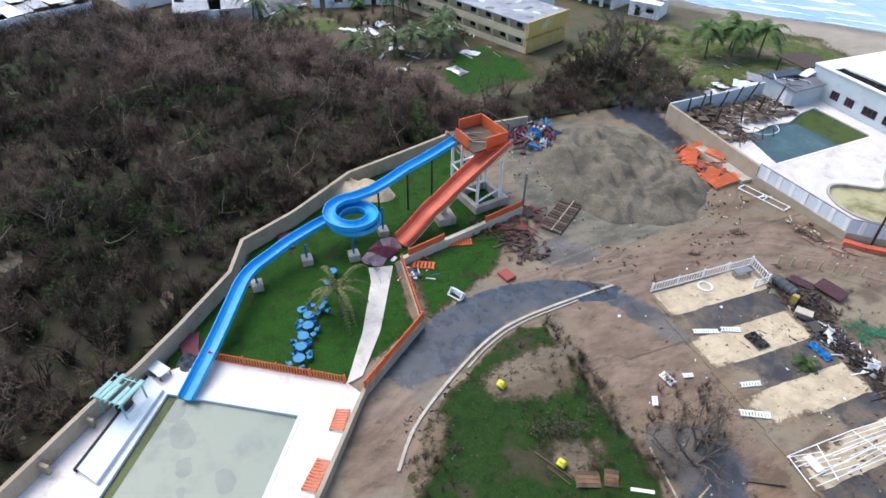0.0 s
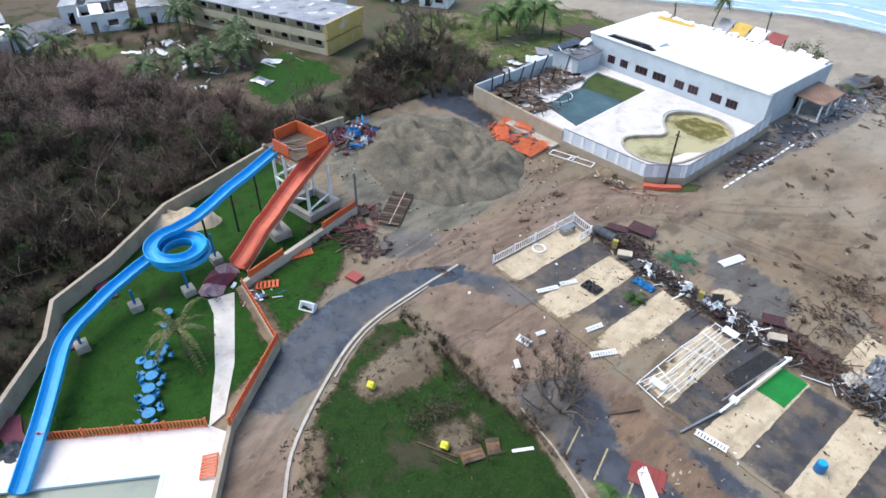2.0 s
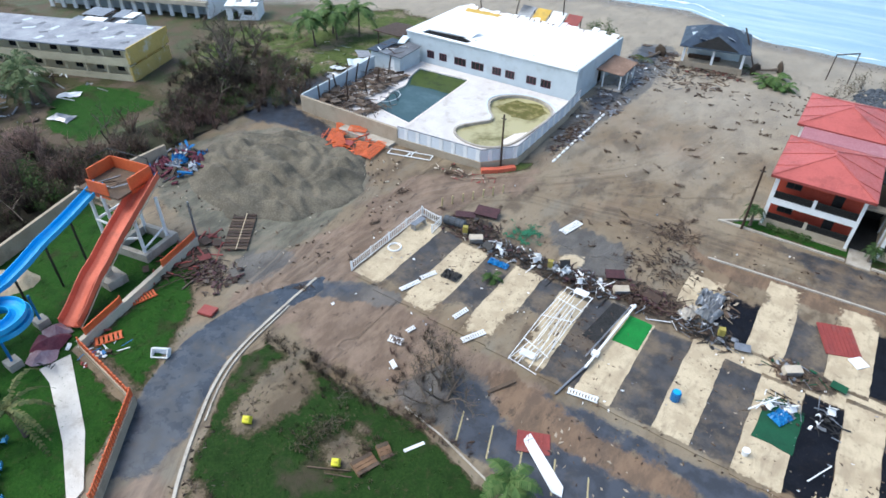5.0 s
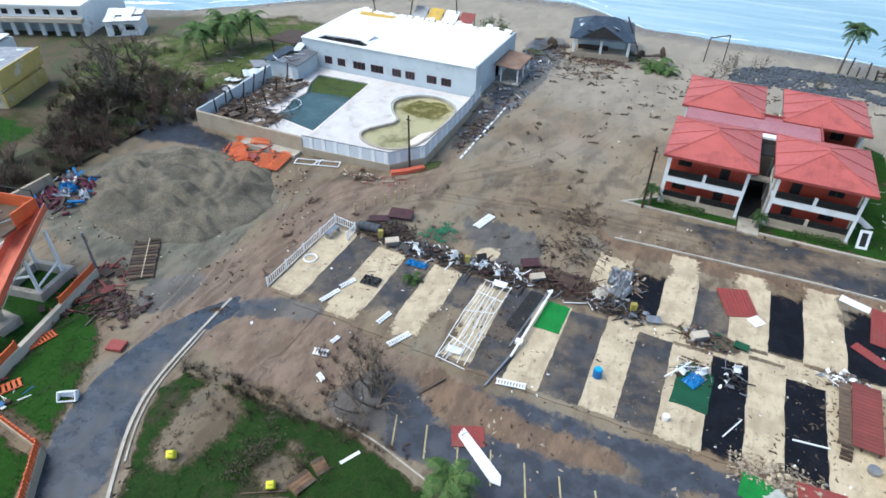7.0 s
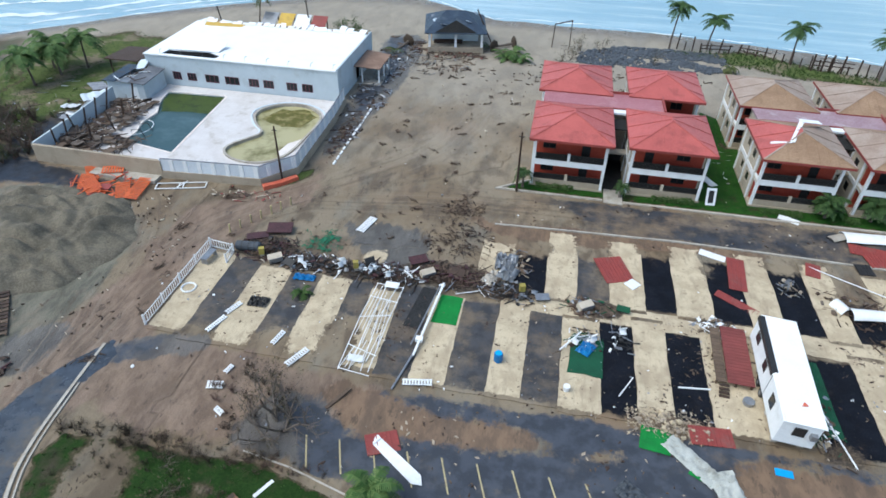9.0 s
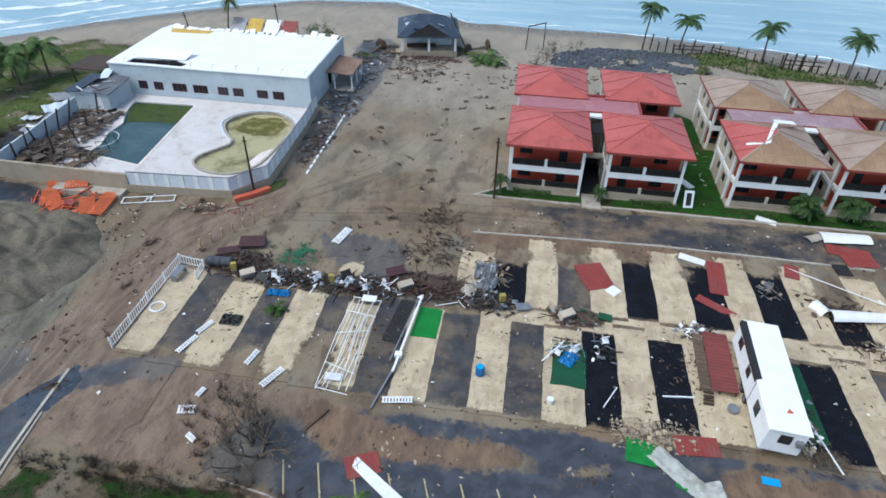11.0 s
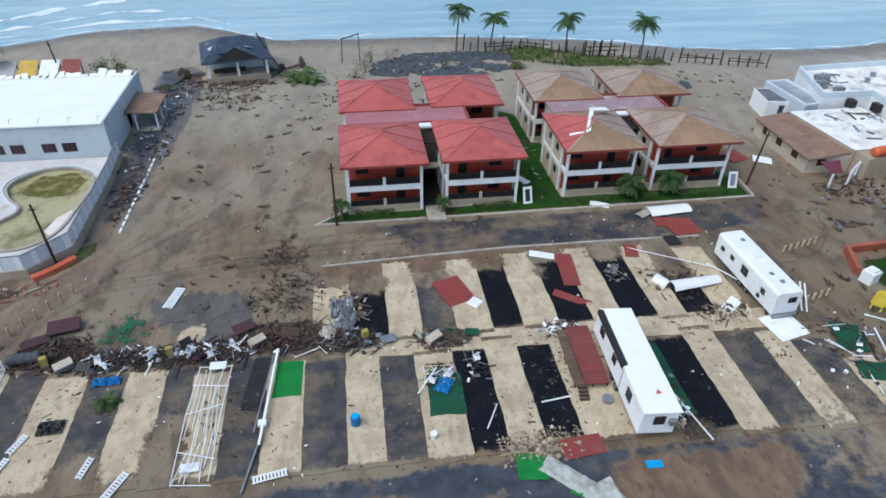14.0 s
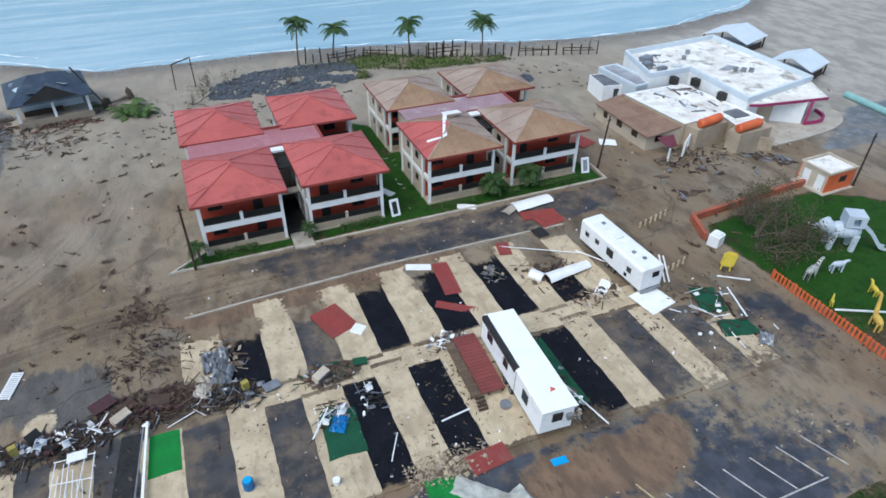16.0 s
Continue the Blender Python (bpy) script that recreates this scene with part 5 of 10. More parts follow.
s, mm = timbers(-60, -54.8, 59.0, 75, 190, 5, z=0.25, high=1.0)
solid("shelter_wreck", s, mm, "brown timbers of a collapsed shelter beside the pool", "wreckage", kind="stuff")
s, mm = timbers(-58, -50.5, 60, 64.5, 60, 6, z=0.25, high=0.6)
solid("shelter_wreck", s, mm, "brown timbers of a collapsed shelter beside the pool", "wreckage", kind="stuff")
for x, y in [(-60, 60.5), (-60, 62.5), (-60.1, 64.5), (-60.3, 66.5), (-60.5, 69), (-60.7, 71.5), (-57, 63), (-57, 70), (-55.6, 66), (-58.4, 74.5)]:
    lean = Matrix.Translation((x, y, 0.2)) @ Euler((random.uniform(-0.25, 0.25), random.uniform(-0.3, 0.3), 0)).to_matrix().to_4x4()
    solid("timber_post", Shape().box(-0.08, 0.08, -0.08, 0.08, 0, random.uniform(2.4, 3.4)), DARKWOOD, "dark leaning timber post of the wrecked shelter", "post", lean, "shelter posts")

# pump house
ph = thing("pump_house", "small pale blue pump house with a broken dark roof", "shed")
part("wall", Shape().wall(-63, -57.2, 0, 2.7, 76.0, 76.2, [(-59.2, -58.3, 0.2, 2.1)]).wall(-63, -57.2, 0, 2.7, 81.2, 81.4).box(-63, -62.8, 76.2, 81.2, 0, 2.7).box(-57.4, -57.2, 76.2, 81.2, 0, 2.7), BLUEWALL, ph)
part("door", Shape().box(-59.2, -58.3, 76.08, 76.14, 0.2, 2.1), WHITE, ph)
for k, (x0, x1, y0, y1, tx, ty) in enumerate(((-63.4, -61.2, 75.6, 81.6, 2, -3), (-61.1, -59.3, 75.7, 79.8, -4, 3), (-59.2, -56.8, 75.6, 81.5, 2, 5), (-61.0, -59.5, 80.2, 82.6, 14, -8))):
    part("roof_sheet", Shape().box(0, x1 - x0, 0, y1 - y0, 0, 0.12), (DARKROOF, METAL, ROOFDARK, DECKBLUE)[k], ph, m=pose(x0, y0, 2.72 + 0.05 * k, tx, ty, 3 * k - 4))
for k in range(5):
    part("joist", Shape().beam((-63.0 + k * 1.35, 76.0, 2.66), (-63.0 + k * 1.35, 81.3, 2.66), 0.1, 0.14), WOOD, ph)
for k in range(11):
    x, y, a = -62.3 + 0.45 * k, 78.5 + 2.2 * math.sin(k * 2.4), k * 1.3
    part("roof_board", Shape().beam((x - 0.8 * math.cos(a), y - 0.8 * math.sin(a), 2.95), (x + 0.9 * math.cos(a), y + 0.9 * math.sin(a), 3.05 + 0.03 * k), 0.14, 0.06), (WOOD, DARKWOOD, WHITE)[k % 3], ph)
sh = thing("lean_to", "dark low lean-to roof behind the pool yard", "shed")
part("roof", slope([(-69, 84, 2.6), (-62.5, 83, 3.0), (-62, 89, 3.0), (-68.5, 90, 2.5)], 0.15), DARKWOOD, sh)
for x, y in ((-68.4, 84.6), (-63, 83.6), (-62.6, 88.4), (-68, 89.4)):
    part("post", Shape().box(x - 0.08, x + 0.08, y - 0.08, y + 0.08, -0.1, 2.5), DARKWOOD, sh)

for k, (x, y, w, d, m) in enumerate(((-63.6, 72.5, 3.2, 2.0, METAL), (-65.4, 75.6, 3.6, 2.2, DECKBLUE), (-64.6, 68.8, 2.6, 1.6, METAL), (-67.2, 79.0, 3.0, 2.4, GREYROOF), (-66.4, 71.6, 2.2, 1.6, WHITE))):
    sheet_wreck = thing("roof_sheet", "torn grey roof sheet bent against the yard wall", "roof sheet", lying(x, y, 0.1, k * 47, 8), "yard roof sheets")
    part("skin", Shape().raw([(w * (i / 8 - 0.5), d * (j - 0.5), 0.25 * abs(math.sin(i * 0.9 + k)) + 0.03 * t) for t in (0, 1) for j in (0, 1) for i in range(9)], [(i, i + 9, i + 10, i + 1) for i in range(8)] + [(18 + i, 19 + i, 28 + i, 27 + i) for i in range(8)] + [(i, i + 1, i + 19, i + 18) for i in range(8)] + [(9 + i, 27 + i, 28 + i, 10 + i) for i in range(8)]), m, sheet_wreck)

# the hall
HX0, HX1, HY0, HY1, HH = -60.2, -29.9, 82.1, 99.6, 4.7
hall = thing("hall", "long pale blue hall with a storm-torn white roof", "building")
wins = [(-56.2, 1.2), (-53.8, 1.25), (-50.9, 1.9), (-47.7, 1.95), (-43.9, 1.37), (-41.6, 1.4), (-37.95, 1.43), (-35.55, 1.45)]
part("front_wall", Shape().box(HX0, HX1, HY0, HY0 + 0.25, -0.2, 1.15), BLUEWALL, hall)
part("front_wall", Shape().box(HX0, HX1, HY0, HY0 + 0.25, 2.35, HH), BLUEWALL, hall)
ends = [HX0] + [v for x, w in wins for v in (x, x + w * 1.15)] + [HX1]
for xa, xb in zip(ends[::2], ends[1::2]):
    part("pier", Shape().box(xa, xb, HY0, HY0 + 0.25, 1.15, 2.35), BLUEWALL, hall)
for x, w in wins:
    window(hall, x, 1.15, w * 1.15, 1.2, HY0, MAROON, 2)
turn = Matrix.Translation((HX1, 0, 0)) @ Matrix.Rotation(radians(90), 4, "Z")
part("side_wall", Shape().wall(HY0 + 0.25, HY1, -0.2, HH + 0.25, 0, 0.25, [(90.5, 92.5, 0.1, 2.2), (94, 95, 1.2, 2.2)], turn), BLUEWALL, hall)
part("side_wall", Shape().box(HX0, HX0 + 0.25, HY0 + 0.25, HY1, -0.2, HH), BLUEWALL, hall)
part("rear_wall", Shape().box(HX0 + 0.25, HX1 - 0.25, HY1 - 0.25, HY1, -0.2, HH), BLUEWALL, hall)
hole = [(-57.6, 82.6), (-49.0, 82.5), (-48.6, 83.6), (-51.0, 84.8), (-57.4, 84.4)]
part("roof", holed([(HX0 - 0.1, HY0 - 0.15), (HX1 - 0.26, HY0 - 0.15), (HX1 - 0.26, HY1 - 1.2), (HX0 - 0.1, HY1 - 1.2)], [hole], HH - 0.05, HH + 0.12), WHITEROOF, hall, "white coated roof with a hole torn in it")
for k in range(4):
    part("rafter", Shape().beam((-57.8, 82.7 + k * 0.6, HH - 0.15), (-48.6, 82.6 + k * 0.55, HH - 0.15), 0.1, 0.15), IRON, hall)
# added near-black slab stands in for the shade inside the hall
part("ceiling_void", Shape().box(HX0 + 0.3, HX1 - 0.3, HY0 + 0.3, HY1 - 0.3, 3.0, 3.1), DARK, hall)
part("torn_sheet", slope([(-57.4, 84.5, HH + 0.2), (-49.4, 84.6, HH + 0.25), (-49.0, 87.0, HH + 0.9), (-56.4, 87.6, HH + 0.8)], 0.05), WHITEROOF, hall)
part("bare_strip", Shape().box(-58, -30.5, HY1 - 1.2, HY1 - 0.1, HH - 0.1, HH + 0.05), TANROOF, hall)
part("bare_strip", Shape().prism(ragged([(-57.8, 96.2), (-51.5, 96.6), (-51, 98.3), (-58.5, 98.3)], 0.8, 0.3), HH, HH + 0.15), OCHRE, hall, "bare yellow insulation")
r = random.Random(12)
for k in range(26):
    x = HX0 + 1 + k * 1.12
    s = Shape().box(-r.uniform(0.3, 0.7), r.uniform(0.3, 0.7), 0, r.uniform(0.6, 1.6), 0, 0.04)
    part("torn_sheet", s, WHITEROOF, hall, m=Matrix.Translation((x, HY1 - 1.6, HH + 0.16)) @ Euler((r.uniform(0, 0.5), r.uniform(-0.2, 0.2), r.uniform(-0.3, 0.3))).to_matrix().to_4x4())
for k in range(9):
    s = Shape().tube([(0, 0, 0), (0.1, 0.05, 0.5), (0.4, 0.1, 0.62)], 0.05, 5)
    part("vent_pipe", s, METAL, hall, m=Matrix.Translation((-58 + k * 3.4, HY0 + 0.5 + r.uniform(0, 0.4), HH + 0.1)))
porch = thing("porch", "small porch with a rusty brown sheet roof and white posts", "porch")
part("roof", slope([(-29.8, 89.2, 3.0), (-25.9, 90.0, 2.5), (-25.9, 96.6, 2.5), (-29.8, 96.6, 3.0)], 0.12), RUSTROOF, porch)
for x, y in ((-26.2, 90.4), (-26.2, 93.3), (-26.2, 96.2), (-28.8, 90.0)):
    part("post", Shape().box(x - 0.1, x + 0.1, y - 0.1, y + 0.1, -0.1, 2.45), WHITE, porch)
part("floor", Shape().box(-29.8, -25.8, 89.5, 97, -0.2, 0.15), CONC, porch)
for k in range(13):
    part_y = 64.4 + k * 1.32
    solid("kerb_stone", Shape().box(-24.9, -24.65, part_y, part_y + 0.85, -0.1, 0.12), WHITE, "white-painted kerb stone half buried in mud", "kerb", group="white kerb stones")
# beach huts on the sand behind the hall
for x, m1, lab in ((-52.6, METAL, "grey"), (-49.5, OCHRE, "yellow"), (-46.4, WHITE, "pale"), (-43.3, REDMETAL, "red")):
    b = thing("beach_stall", f"wind-blown {lab} roof panel of a beach stall", "stall", group="beach stalls")
    part("roof", slope([(x, 104, 1.6), (x + 2.7, 104, 1.6), (x + 2.7, 108.5, 4.0), (x, 108.5, 4.0)], 0.1), m1, b)
    for dx, y, h in ((0.15, 104.2, 1.5), (2.5, 104.2, 1.5), (0.15, 108.2, 3.7), (2.5, 108.2, 3.7)):
        part("post", Shape().box(x + dx - 0.07, x + dx + 0.07, y - 0.07, y + 0.07, -0.15, h), WOOD, b)

# gazebo
gz = thing("gazebo", "beach pavilion with a dark slate hip roof on white posts", "gazebo", Matrix.Translation((-17.9, 111.6, 0)) @ Matrix.Rotation(radians(11), 4, "Z") @ Matrix.Scale(1.06, 4))
part("base", Shape().box(-4.6, 4.6, -4.6, 4.6, -0.6, 0.9), BEIGE, gz)
for x in (-4.3, 0, 4.3):
    for y in (-4.3, 4.3):
        part("post", Shape().box(x - 0.18, x + 0.18, y - 0.18, y + 0.18, 0.9, 3.5), WHITE, gz)
c = [(-5.1, -5.1, 3.4), (5.1, -5.1, 3.4), (5.1, 5.1, 3.4), (-5.1, 5.1, 3.4)]
a, b = (-1.6, 0, 5.6), (1.6, 0, 5.6)
for pts in ([c[0], c[1], b, a], [c[1], c[2], b], [c[2], c[3], a, b], [c[3], c[0], a]):
    part("roof_slope", slope(pts, 0.15), DARKROOF, gz)
part("gable", slope([(-3.4, -5.0, 3.5), (3.4, -5.0, 3.5), (0, -4.5, 5.3)], 0.1), DARK, gz)
for k, (x, y) in enumerate(((-4.2, 1.0), (-3.6, -2.4), (3.7, 1.6), (2.6, -3.0), (-1.2, -3.6))):
    part("loose_shingle", slope([(0, 0, 0), (1.3, 0.1, 0.02), (1.2, 0.7, 0.1), (0.1, 0.6, 0.1)], 0.03), (METAL, DECKBLUE)[k % 2], gz, m=lying(x, y, 5.75 - 0.42 * max(abs(x) * 0.9, abs(y)), k * 40, 14))
part("post", Shape().beam((6.6, -2.4, -0.1), (3.6, -0.4, 5.9), 0.16, 0.16), DARKWOOD, gz, "dark timber leaning on the roof")
part("back_wall", Shape().wall(-3.9, 3.9, 0.9, 3.3, -1.2, -1.0, [(-3.0, -1.6, 1.9, 2.9)]), DECKBLUE, gz, "pale blue inner wall")
part("counter", Shape().box(-3.6, 1.2, -2.6, -2.2, 0.9, 1.5), DARKWOOD, gz)

# ---------- water-slide park ----------
U1, U2 = Vector((0.52, 0.854)), Vector((0.855, -0.52))
PA, PB = Vector((-34.5, -8.2)), Vector((-28.9, 1.0))
PC, PD = PB + 15 * U2, PA + 15 * U2
SP = [tuple(p) for p in (PA, PB, PC, PD)]
DECKP = [(-36.9, -5.0), (-30.7, 4.9), (-29.3, 5.7), (-22.1, 0.9), (-11, -6.9), (-17, -22), (-22, -24.2), (-28, -18.8), (-32.0, -15.0), (-36.5, -10.2)]
setting("pavement_deck", holed(DECKP, [SP], -0.3, 0.22), DECK, "bright white concrete deck round the slide pool")
sp = thing("swimming_pool", "murky grey-green slide pool in a white deck", "pool", kind="structure")
part("water", Shape().prism(SP, -0.6, -0.0), POOL_GREEN, sp)
part("rim", wall_along(Shape(), SP, 0.3, -0.1, 0.25, True), DECKBLUE, sp)
# dark green strip: algae, with the pool wall's shade in its colour
s = Shape().prism([tuple(PA + 0.15 * U1), tuple(PA + 0.95 * U1), tuple(PD + 0.75 * U1), tuple(PD + 0.1 * U1)], -0.2, 0.012)
part("algae", s, ALGAE, sp, "green algae and wall shade along one wall")
for i, (f, g, w) in enumerate(((3.2, 3.0, 0.9), (5.5, 4.4, 0.6), (6.0, 7.6, 0.8), (1.2, 1.2, 0.9), (8.1, 6.3, 0.35), (7.2, 5.2, 0.35))):
    c0 = PA + g * U1 + f * U2
    poly = [(c0.x + w * 1.4 * math.cos(t), c0.y + w * math.sin(t)) for t in np.linspace(0, 6.28, 14)[:-1]]
    # ragged patches a little darker than the water round them
    part("sky_patch", Shape().prism(ragged(poly, 0.4, 0.35, i + 2.0), -0.1, 0.008 + i * 0.0007), POOL_DARK, sp, "slightly darker patch in the water")
ch = thing("water_channel", "raised pale blue channel along the slide pool", "channel")
part("floor", Shape().prism([(-36.5, -9.4), (-29.6, -14.1), (-27.9, -12.75), (-34.6, -8.4)], 0.2, 0.55), DECKBLUE, ch)
part("slot", Shape().prism([(-36.45, -9.55), (-29.5, -14.25), (-29.4, -14.1), (-36.3, -9.4)], 0.3, 0.62), DARK, ch)
setting("wall_perimeter", wall_along(Shape(), [(-20, -26), (-28.6, -18.0), (-33.8, -13.1), (-36.3, -10.1), (-40.0, -6.7), (-45.5, -2.1), (-49.9, -0.5), (-53.0, 5.0), (-58.6, 12.3), (-60.6, 18.4), (-63.4, 26.4), (-64.3, 32), (-64.3, 37.8)], 0.35, -0.3, 1.75), BEIGE, "long beige concrete perimeter wall")
for x, y in ((-33.6, -14.0), (-30.6, -16.6), (-27.6, -19.0)):
    setting("wall_buttress", Shape().beam((x, y, 0.7), (x + 0.7, y + 0.9, 0.5), 0.25, 1.4), BEIGE, "beige buttress of the perimeter wall")
RW = [(-10.5, -7.2), (-21.9, 1.0), (-29.1, 6.0), (-34.5, 12.6), (-43.0, 13.5), (-46.9, 28.3)]
setting("wall_low", wall_along(Shape(), RW[:4], 0.3, -0.2, 0.95), BEIGE, "low beige wall along the drive")
setting("wall_low", wall_along(Shape(), RW[3:5], 0.3, -0.2, 0.55), BEIGE, "low beige wall of the slide park")
setting("wall_low", wall_along(Shape(), RW[4:], 0.45, -0.2, 0.9), CREAM, "low cream wall of the slide park")
slat_fence("deck_fence", [(-36.7, -4.7), (-30.6, 4.8)], "orange slatted fence along the white deck", ORANGE, 0.95, 0.24, 0.09, 0.2)
slat_fence("wall_railing", [RW[2], RW[3]], "orange railing on the low wall", ORANGE, 0.75, 0.3, 0.16, 0.95)
slat_fence("wall_railing", [RW[3], (-39, 13.1), RW[4]], "orange railing on the low wall", ORANGE, 0.7, 0.45, 0.2, 0.55)
slat_fence("wall_railing", [(-45.6, 23.5), (-46.9, 28.2)], "orange railing on the low wall", ORANGE, 0.7, 0.2, 0.17, 0.9)
slat_fence("wall_railing", [(-43.2, 14.3), (-44.3, 18.3)], "orange railing on the low wall", ORANGE, 0.7, 0.2, 0.17, 0.9)
s = Shape()
setting("pavement_path", s.prism([(-43.6, 10.3), (-43.1, 12.6), (-41.3, 11.8), (-35.2, 9.0), (-31.0, 6.3), (-30.6, 4.9), (-35.5, 7.5), (-41.6, 10.0)], -0.2, 0.09), PALEPATH, "cracked pale concrete path through the lawn")


def chute(name, line, wide, wall_h, thick, material, label, posts=(), group="", post_mat=None, base_mat=None):
    """A U-shaped trough along a line of (x, y, z) points."""
    th = thing(name, label, "water slide", group=group)
    pts = [Vector(p) for p in line]
    prof = [(-wide / 2 - thick, wall_h), (-wide / 2, wall_h), (-wide * 0.42, 0.18), (-wide * 0.22, 0.03), (0, 0), (wide * 0.22, 0.03), (wide * 0.42, 0.18), (wide / 2, wall_h), (wide / 2 + thick, wall_h), (wide / 2 + thick, 0.05), (wide * 0.25, -thick - 0.05), (-wide * 0.25, -thick - 0.05), (-wide / 2 - thick, 0.05)]
    verts = []
    for i, p in enumerate(pts):
        d = pts[min(i + 1, len(pts) - 1)] - pts[max(i - 1, 0)]
        side = Vector((d.y, -d.x, 0)).normalized()
        verts += [p + side * u + Vector((0, 0, v)) for u, v in prof]
    n = len(prof)
    faces = [(i * n + k, (i + 1) * n + k, (i + 1) * n + (k + 1) % n, i * n + (k + 1) % n) for i in range(len(pts) - 1) for k in range(n)]
    faces += [tuple(range(n)), tuple(range(len(pts) * n - 1, (len(pts) - 1) * n - 1, -1))]
    part("trough", Shape().raw(verts, faces), material, th)
    return th


helix = []
for k in range(0, 77):
    a = radians(165 + k * 10.0)
    rad = 2.25 - 0.45 * math.sin(math.pi * k / 76) ** 2
    helix.append((-47.4 + rad * math.cos(a), 10.0 + rad * math.sin(a), 4.1 - 0.0185 * k))
blue_line = smooth_line([(-53.7, 24.2, 6.6), (-53.1, 21.6, 5.8), (-52.1, 18.5, 5.2), (-51.5, 16.9, 5.1), (-50.6, 14.7, 4.6), (-49.9, 12.6, 4.25)]) + helix
blue_line += smooth_line([(-48.9, 8.0, 2.66), (-48.3, 6.5, 2.6), (-47.3, 4.2, 2.35), (-46.8, 3.3, 2.3), (-46.0, 1.9, 2.05), (-44.8, 0.0, 1.95), (-43.3, -1.2, 1.85), (-40.7, -2.4, 1.7), (-37.2, -4.3, 1.1), (-35.0, -5.6, 0.8), (-33.1, -6.8, 0.36)])
bs = chute("water_slide", blue_line, 1.1, 0.5, 0.06, BLUE, "bright blue fibreglass water slide with a coiled loop")
for x, y, h, blk in ((-46.4, 5.0, 2.3, 1), (-44.3, 0.0, 1.8, 1), (-48.3, 13.2, 3.4, 1), (-45.5, 9.4, 2.9, 1), (-51.6, 17.0, 5.0, 0), (-50.2, 13.4, 4.3, 0), (-39.4, -3.6, 1.3, 0), (-37.2, -4.9, 0.9, 0), (-52.9, 20.2, 5.3, 0)):
    part("post", Shape().tube([(x, y, 0), (x, y, h)], 0.11, 8), IRON if not blk else BLUEDARK, bs)
    if blk:
        part("footing", Shape().box(x - 0.55, x + 0.55, y - 0.5, y + 0.5, -0.1, 0.75), CONC, bs, "pale concrete footing block")

TT = Matrix.Translation((-51.6, 25.4, 0)) @ Matrix.Rotation(radians(11), 4, "Z")
tower = thing("slide_tower", "orange slide tower on white columns and a concrete base", "tower", TT)
part("base", Shape().wall(-1.4, 3.0, -0.2, 0.95, -2.5, -2.0).wall(-1.4, 3.0, -0.2, 0.95, 1.3, 1.8).box(-1.4, -0.9, -2.0, 1.3, -0.2, 0.95).box(2.5, 3.0, -2.0, 1.3, -0.2, 0.95), CONC, tower)
for x, y in ((2.4, -2.0), (2.4, 1.0), (-0.9, -1.9), (-0.9, 1.4), (-3.2, -1.6), (-3.2, 1.9)):
    part("column", Shape().tube([(x, y, -0.1), (x, y, 6.5 if x < 2 else (5.4 if y > 0 else 4.6))], 0.17, 10), WHITE, tower)
for x in (-0.9, -3.2):
    part("brace", Shape().beam((x, -1.8, 3.0), (x, 1.6, 3.0), 0.16, 0.2), WHITE, tower)
part("brace", Shape().beam((2.4, -2.0, 2.6), (-0.9, -1.9, 1.4), 0.16, 0.16), WHITE, tower)
part("brace", Shape().beam((2.4, -2.0, 1.2), (2.4, 1.0, 2.0), 0.14, 0.14), WHITE, tower)
part("brace", Shape().beam((-3.2, -1.7, 3.0), (-0.9, -1.9, 3.0), 0.16, 0.2), WHITE, tower)
part("floor", Shape().box(-3.7, 1.3, -2.0, 2.4, 6.5, 6.7), WOOD, tower)
for b in ((-3.7, 1.3, 2.28, 2.4), (-2.2, 0.2, -2.0, -1.88), (-3.7, -3.58, -0.6, 2.28), (1.18, 1.3, -0.4, 2.28)):
    part("parapet", Shape().box(*b, 6.3, 7.95), ORANGE, tower)
for x in (-3.65, 1.25):
    part("canopy_post", Shape().tube([(x, 2.34, 7.9), (x, 2.34, 8.8)], 0.05, 6), IRON, tower)
part("canopy_rail", Shape().tube([(-3.65, 2.34, 8.7), (1.25, 2.34, 8.7)], 0.05, 6), IRON, tower)
part("canopy_rail", Shape().tube([(-4.4, 0.4, 8.4), (-3.65, 2.34, 8.7)], 0.04, 6), IRON, tower)
for k in range(7):
    part("deck_board", Shape().beam((-2.8 + 0.4 * k, -0.9 + 0.3 * math.sin(k * 2), 6.75 + 0.03 * k), (-1.6 + 0.35 * k, 1.2 * math.cos(k * 1.3), 6.78 + 0.04 * k), 0.16, 0.05), WOOD if k % 3 else METAL, tower)
for k in range(17):
    part("stair_step", Shape().box(-4.7, -3.75, 2.3 - k * 0.25, 2.55 - k * 0.25, 0.1 + k * 0.385, 0.2 + k * 0.385), BEIGE, tower)
part("stringer", Shape().beam((-4.2, 2.5, 0.1), (-4.2, -1.9, 6.5), 0.15, 0.3), BEIGE, tower)
orange_line = smooth_line([(-50.8, 27.8, 6.8), (-49.6, 24.4, 5.3), (-48.5, 21.3, 3.95), (-47.7, 18.9, 2.6), (-47.3, 18.0, 2.45), (-46.3, 15.6, 0.95), (-45.7, 14.3, 0.45)])
os_ = chute("water_slide", orange_line, 1.75, 0.75, 0.07, ORANGE_DULL, "straight dull orange water slide with a low hump")
part("lining", Shape().raw([Vector(p) + Vector((sx, 0, 0.06)) for p in orange_line for sx in (-0.38, 0.38)], [(2 * i, 2 * i + 2, 2 * i + 3, 2 * i + 1) for i in range(len(orange_line) - 1)]), ORANGE_DULL, os_)
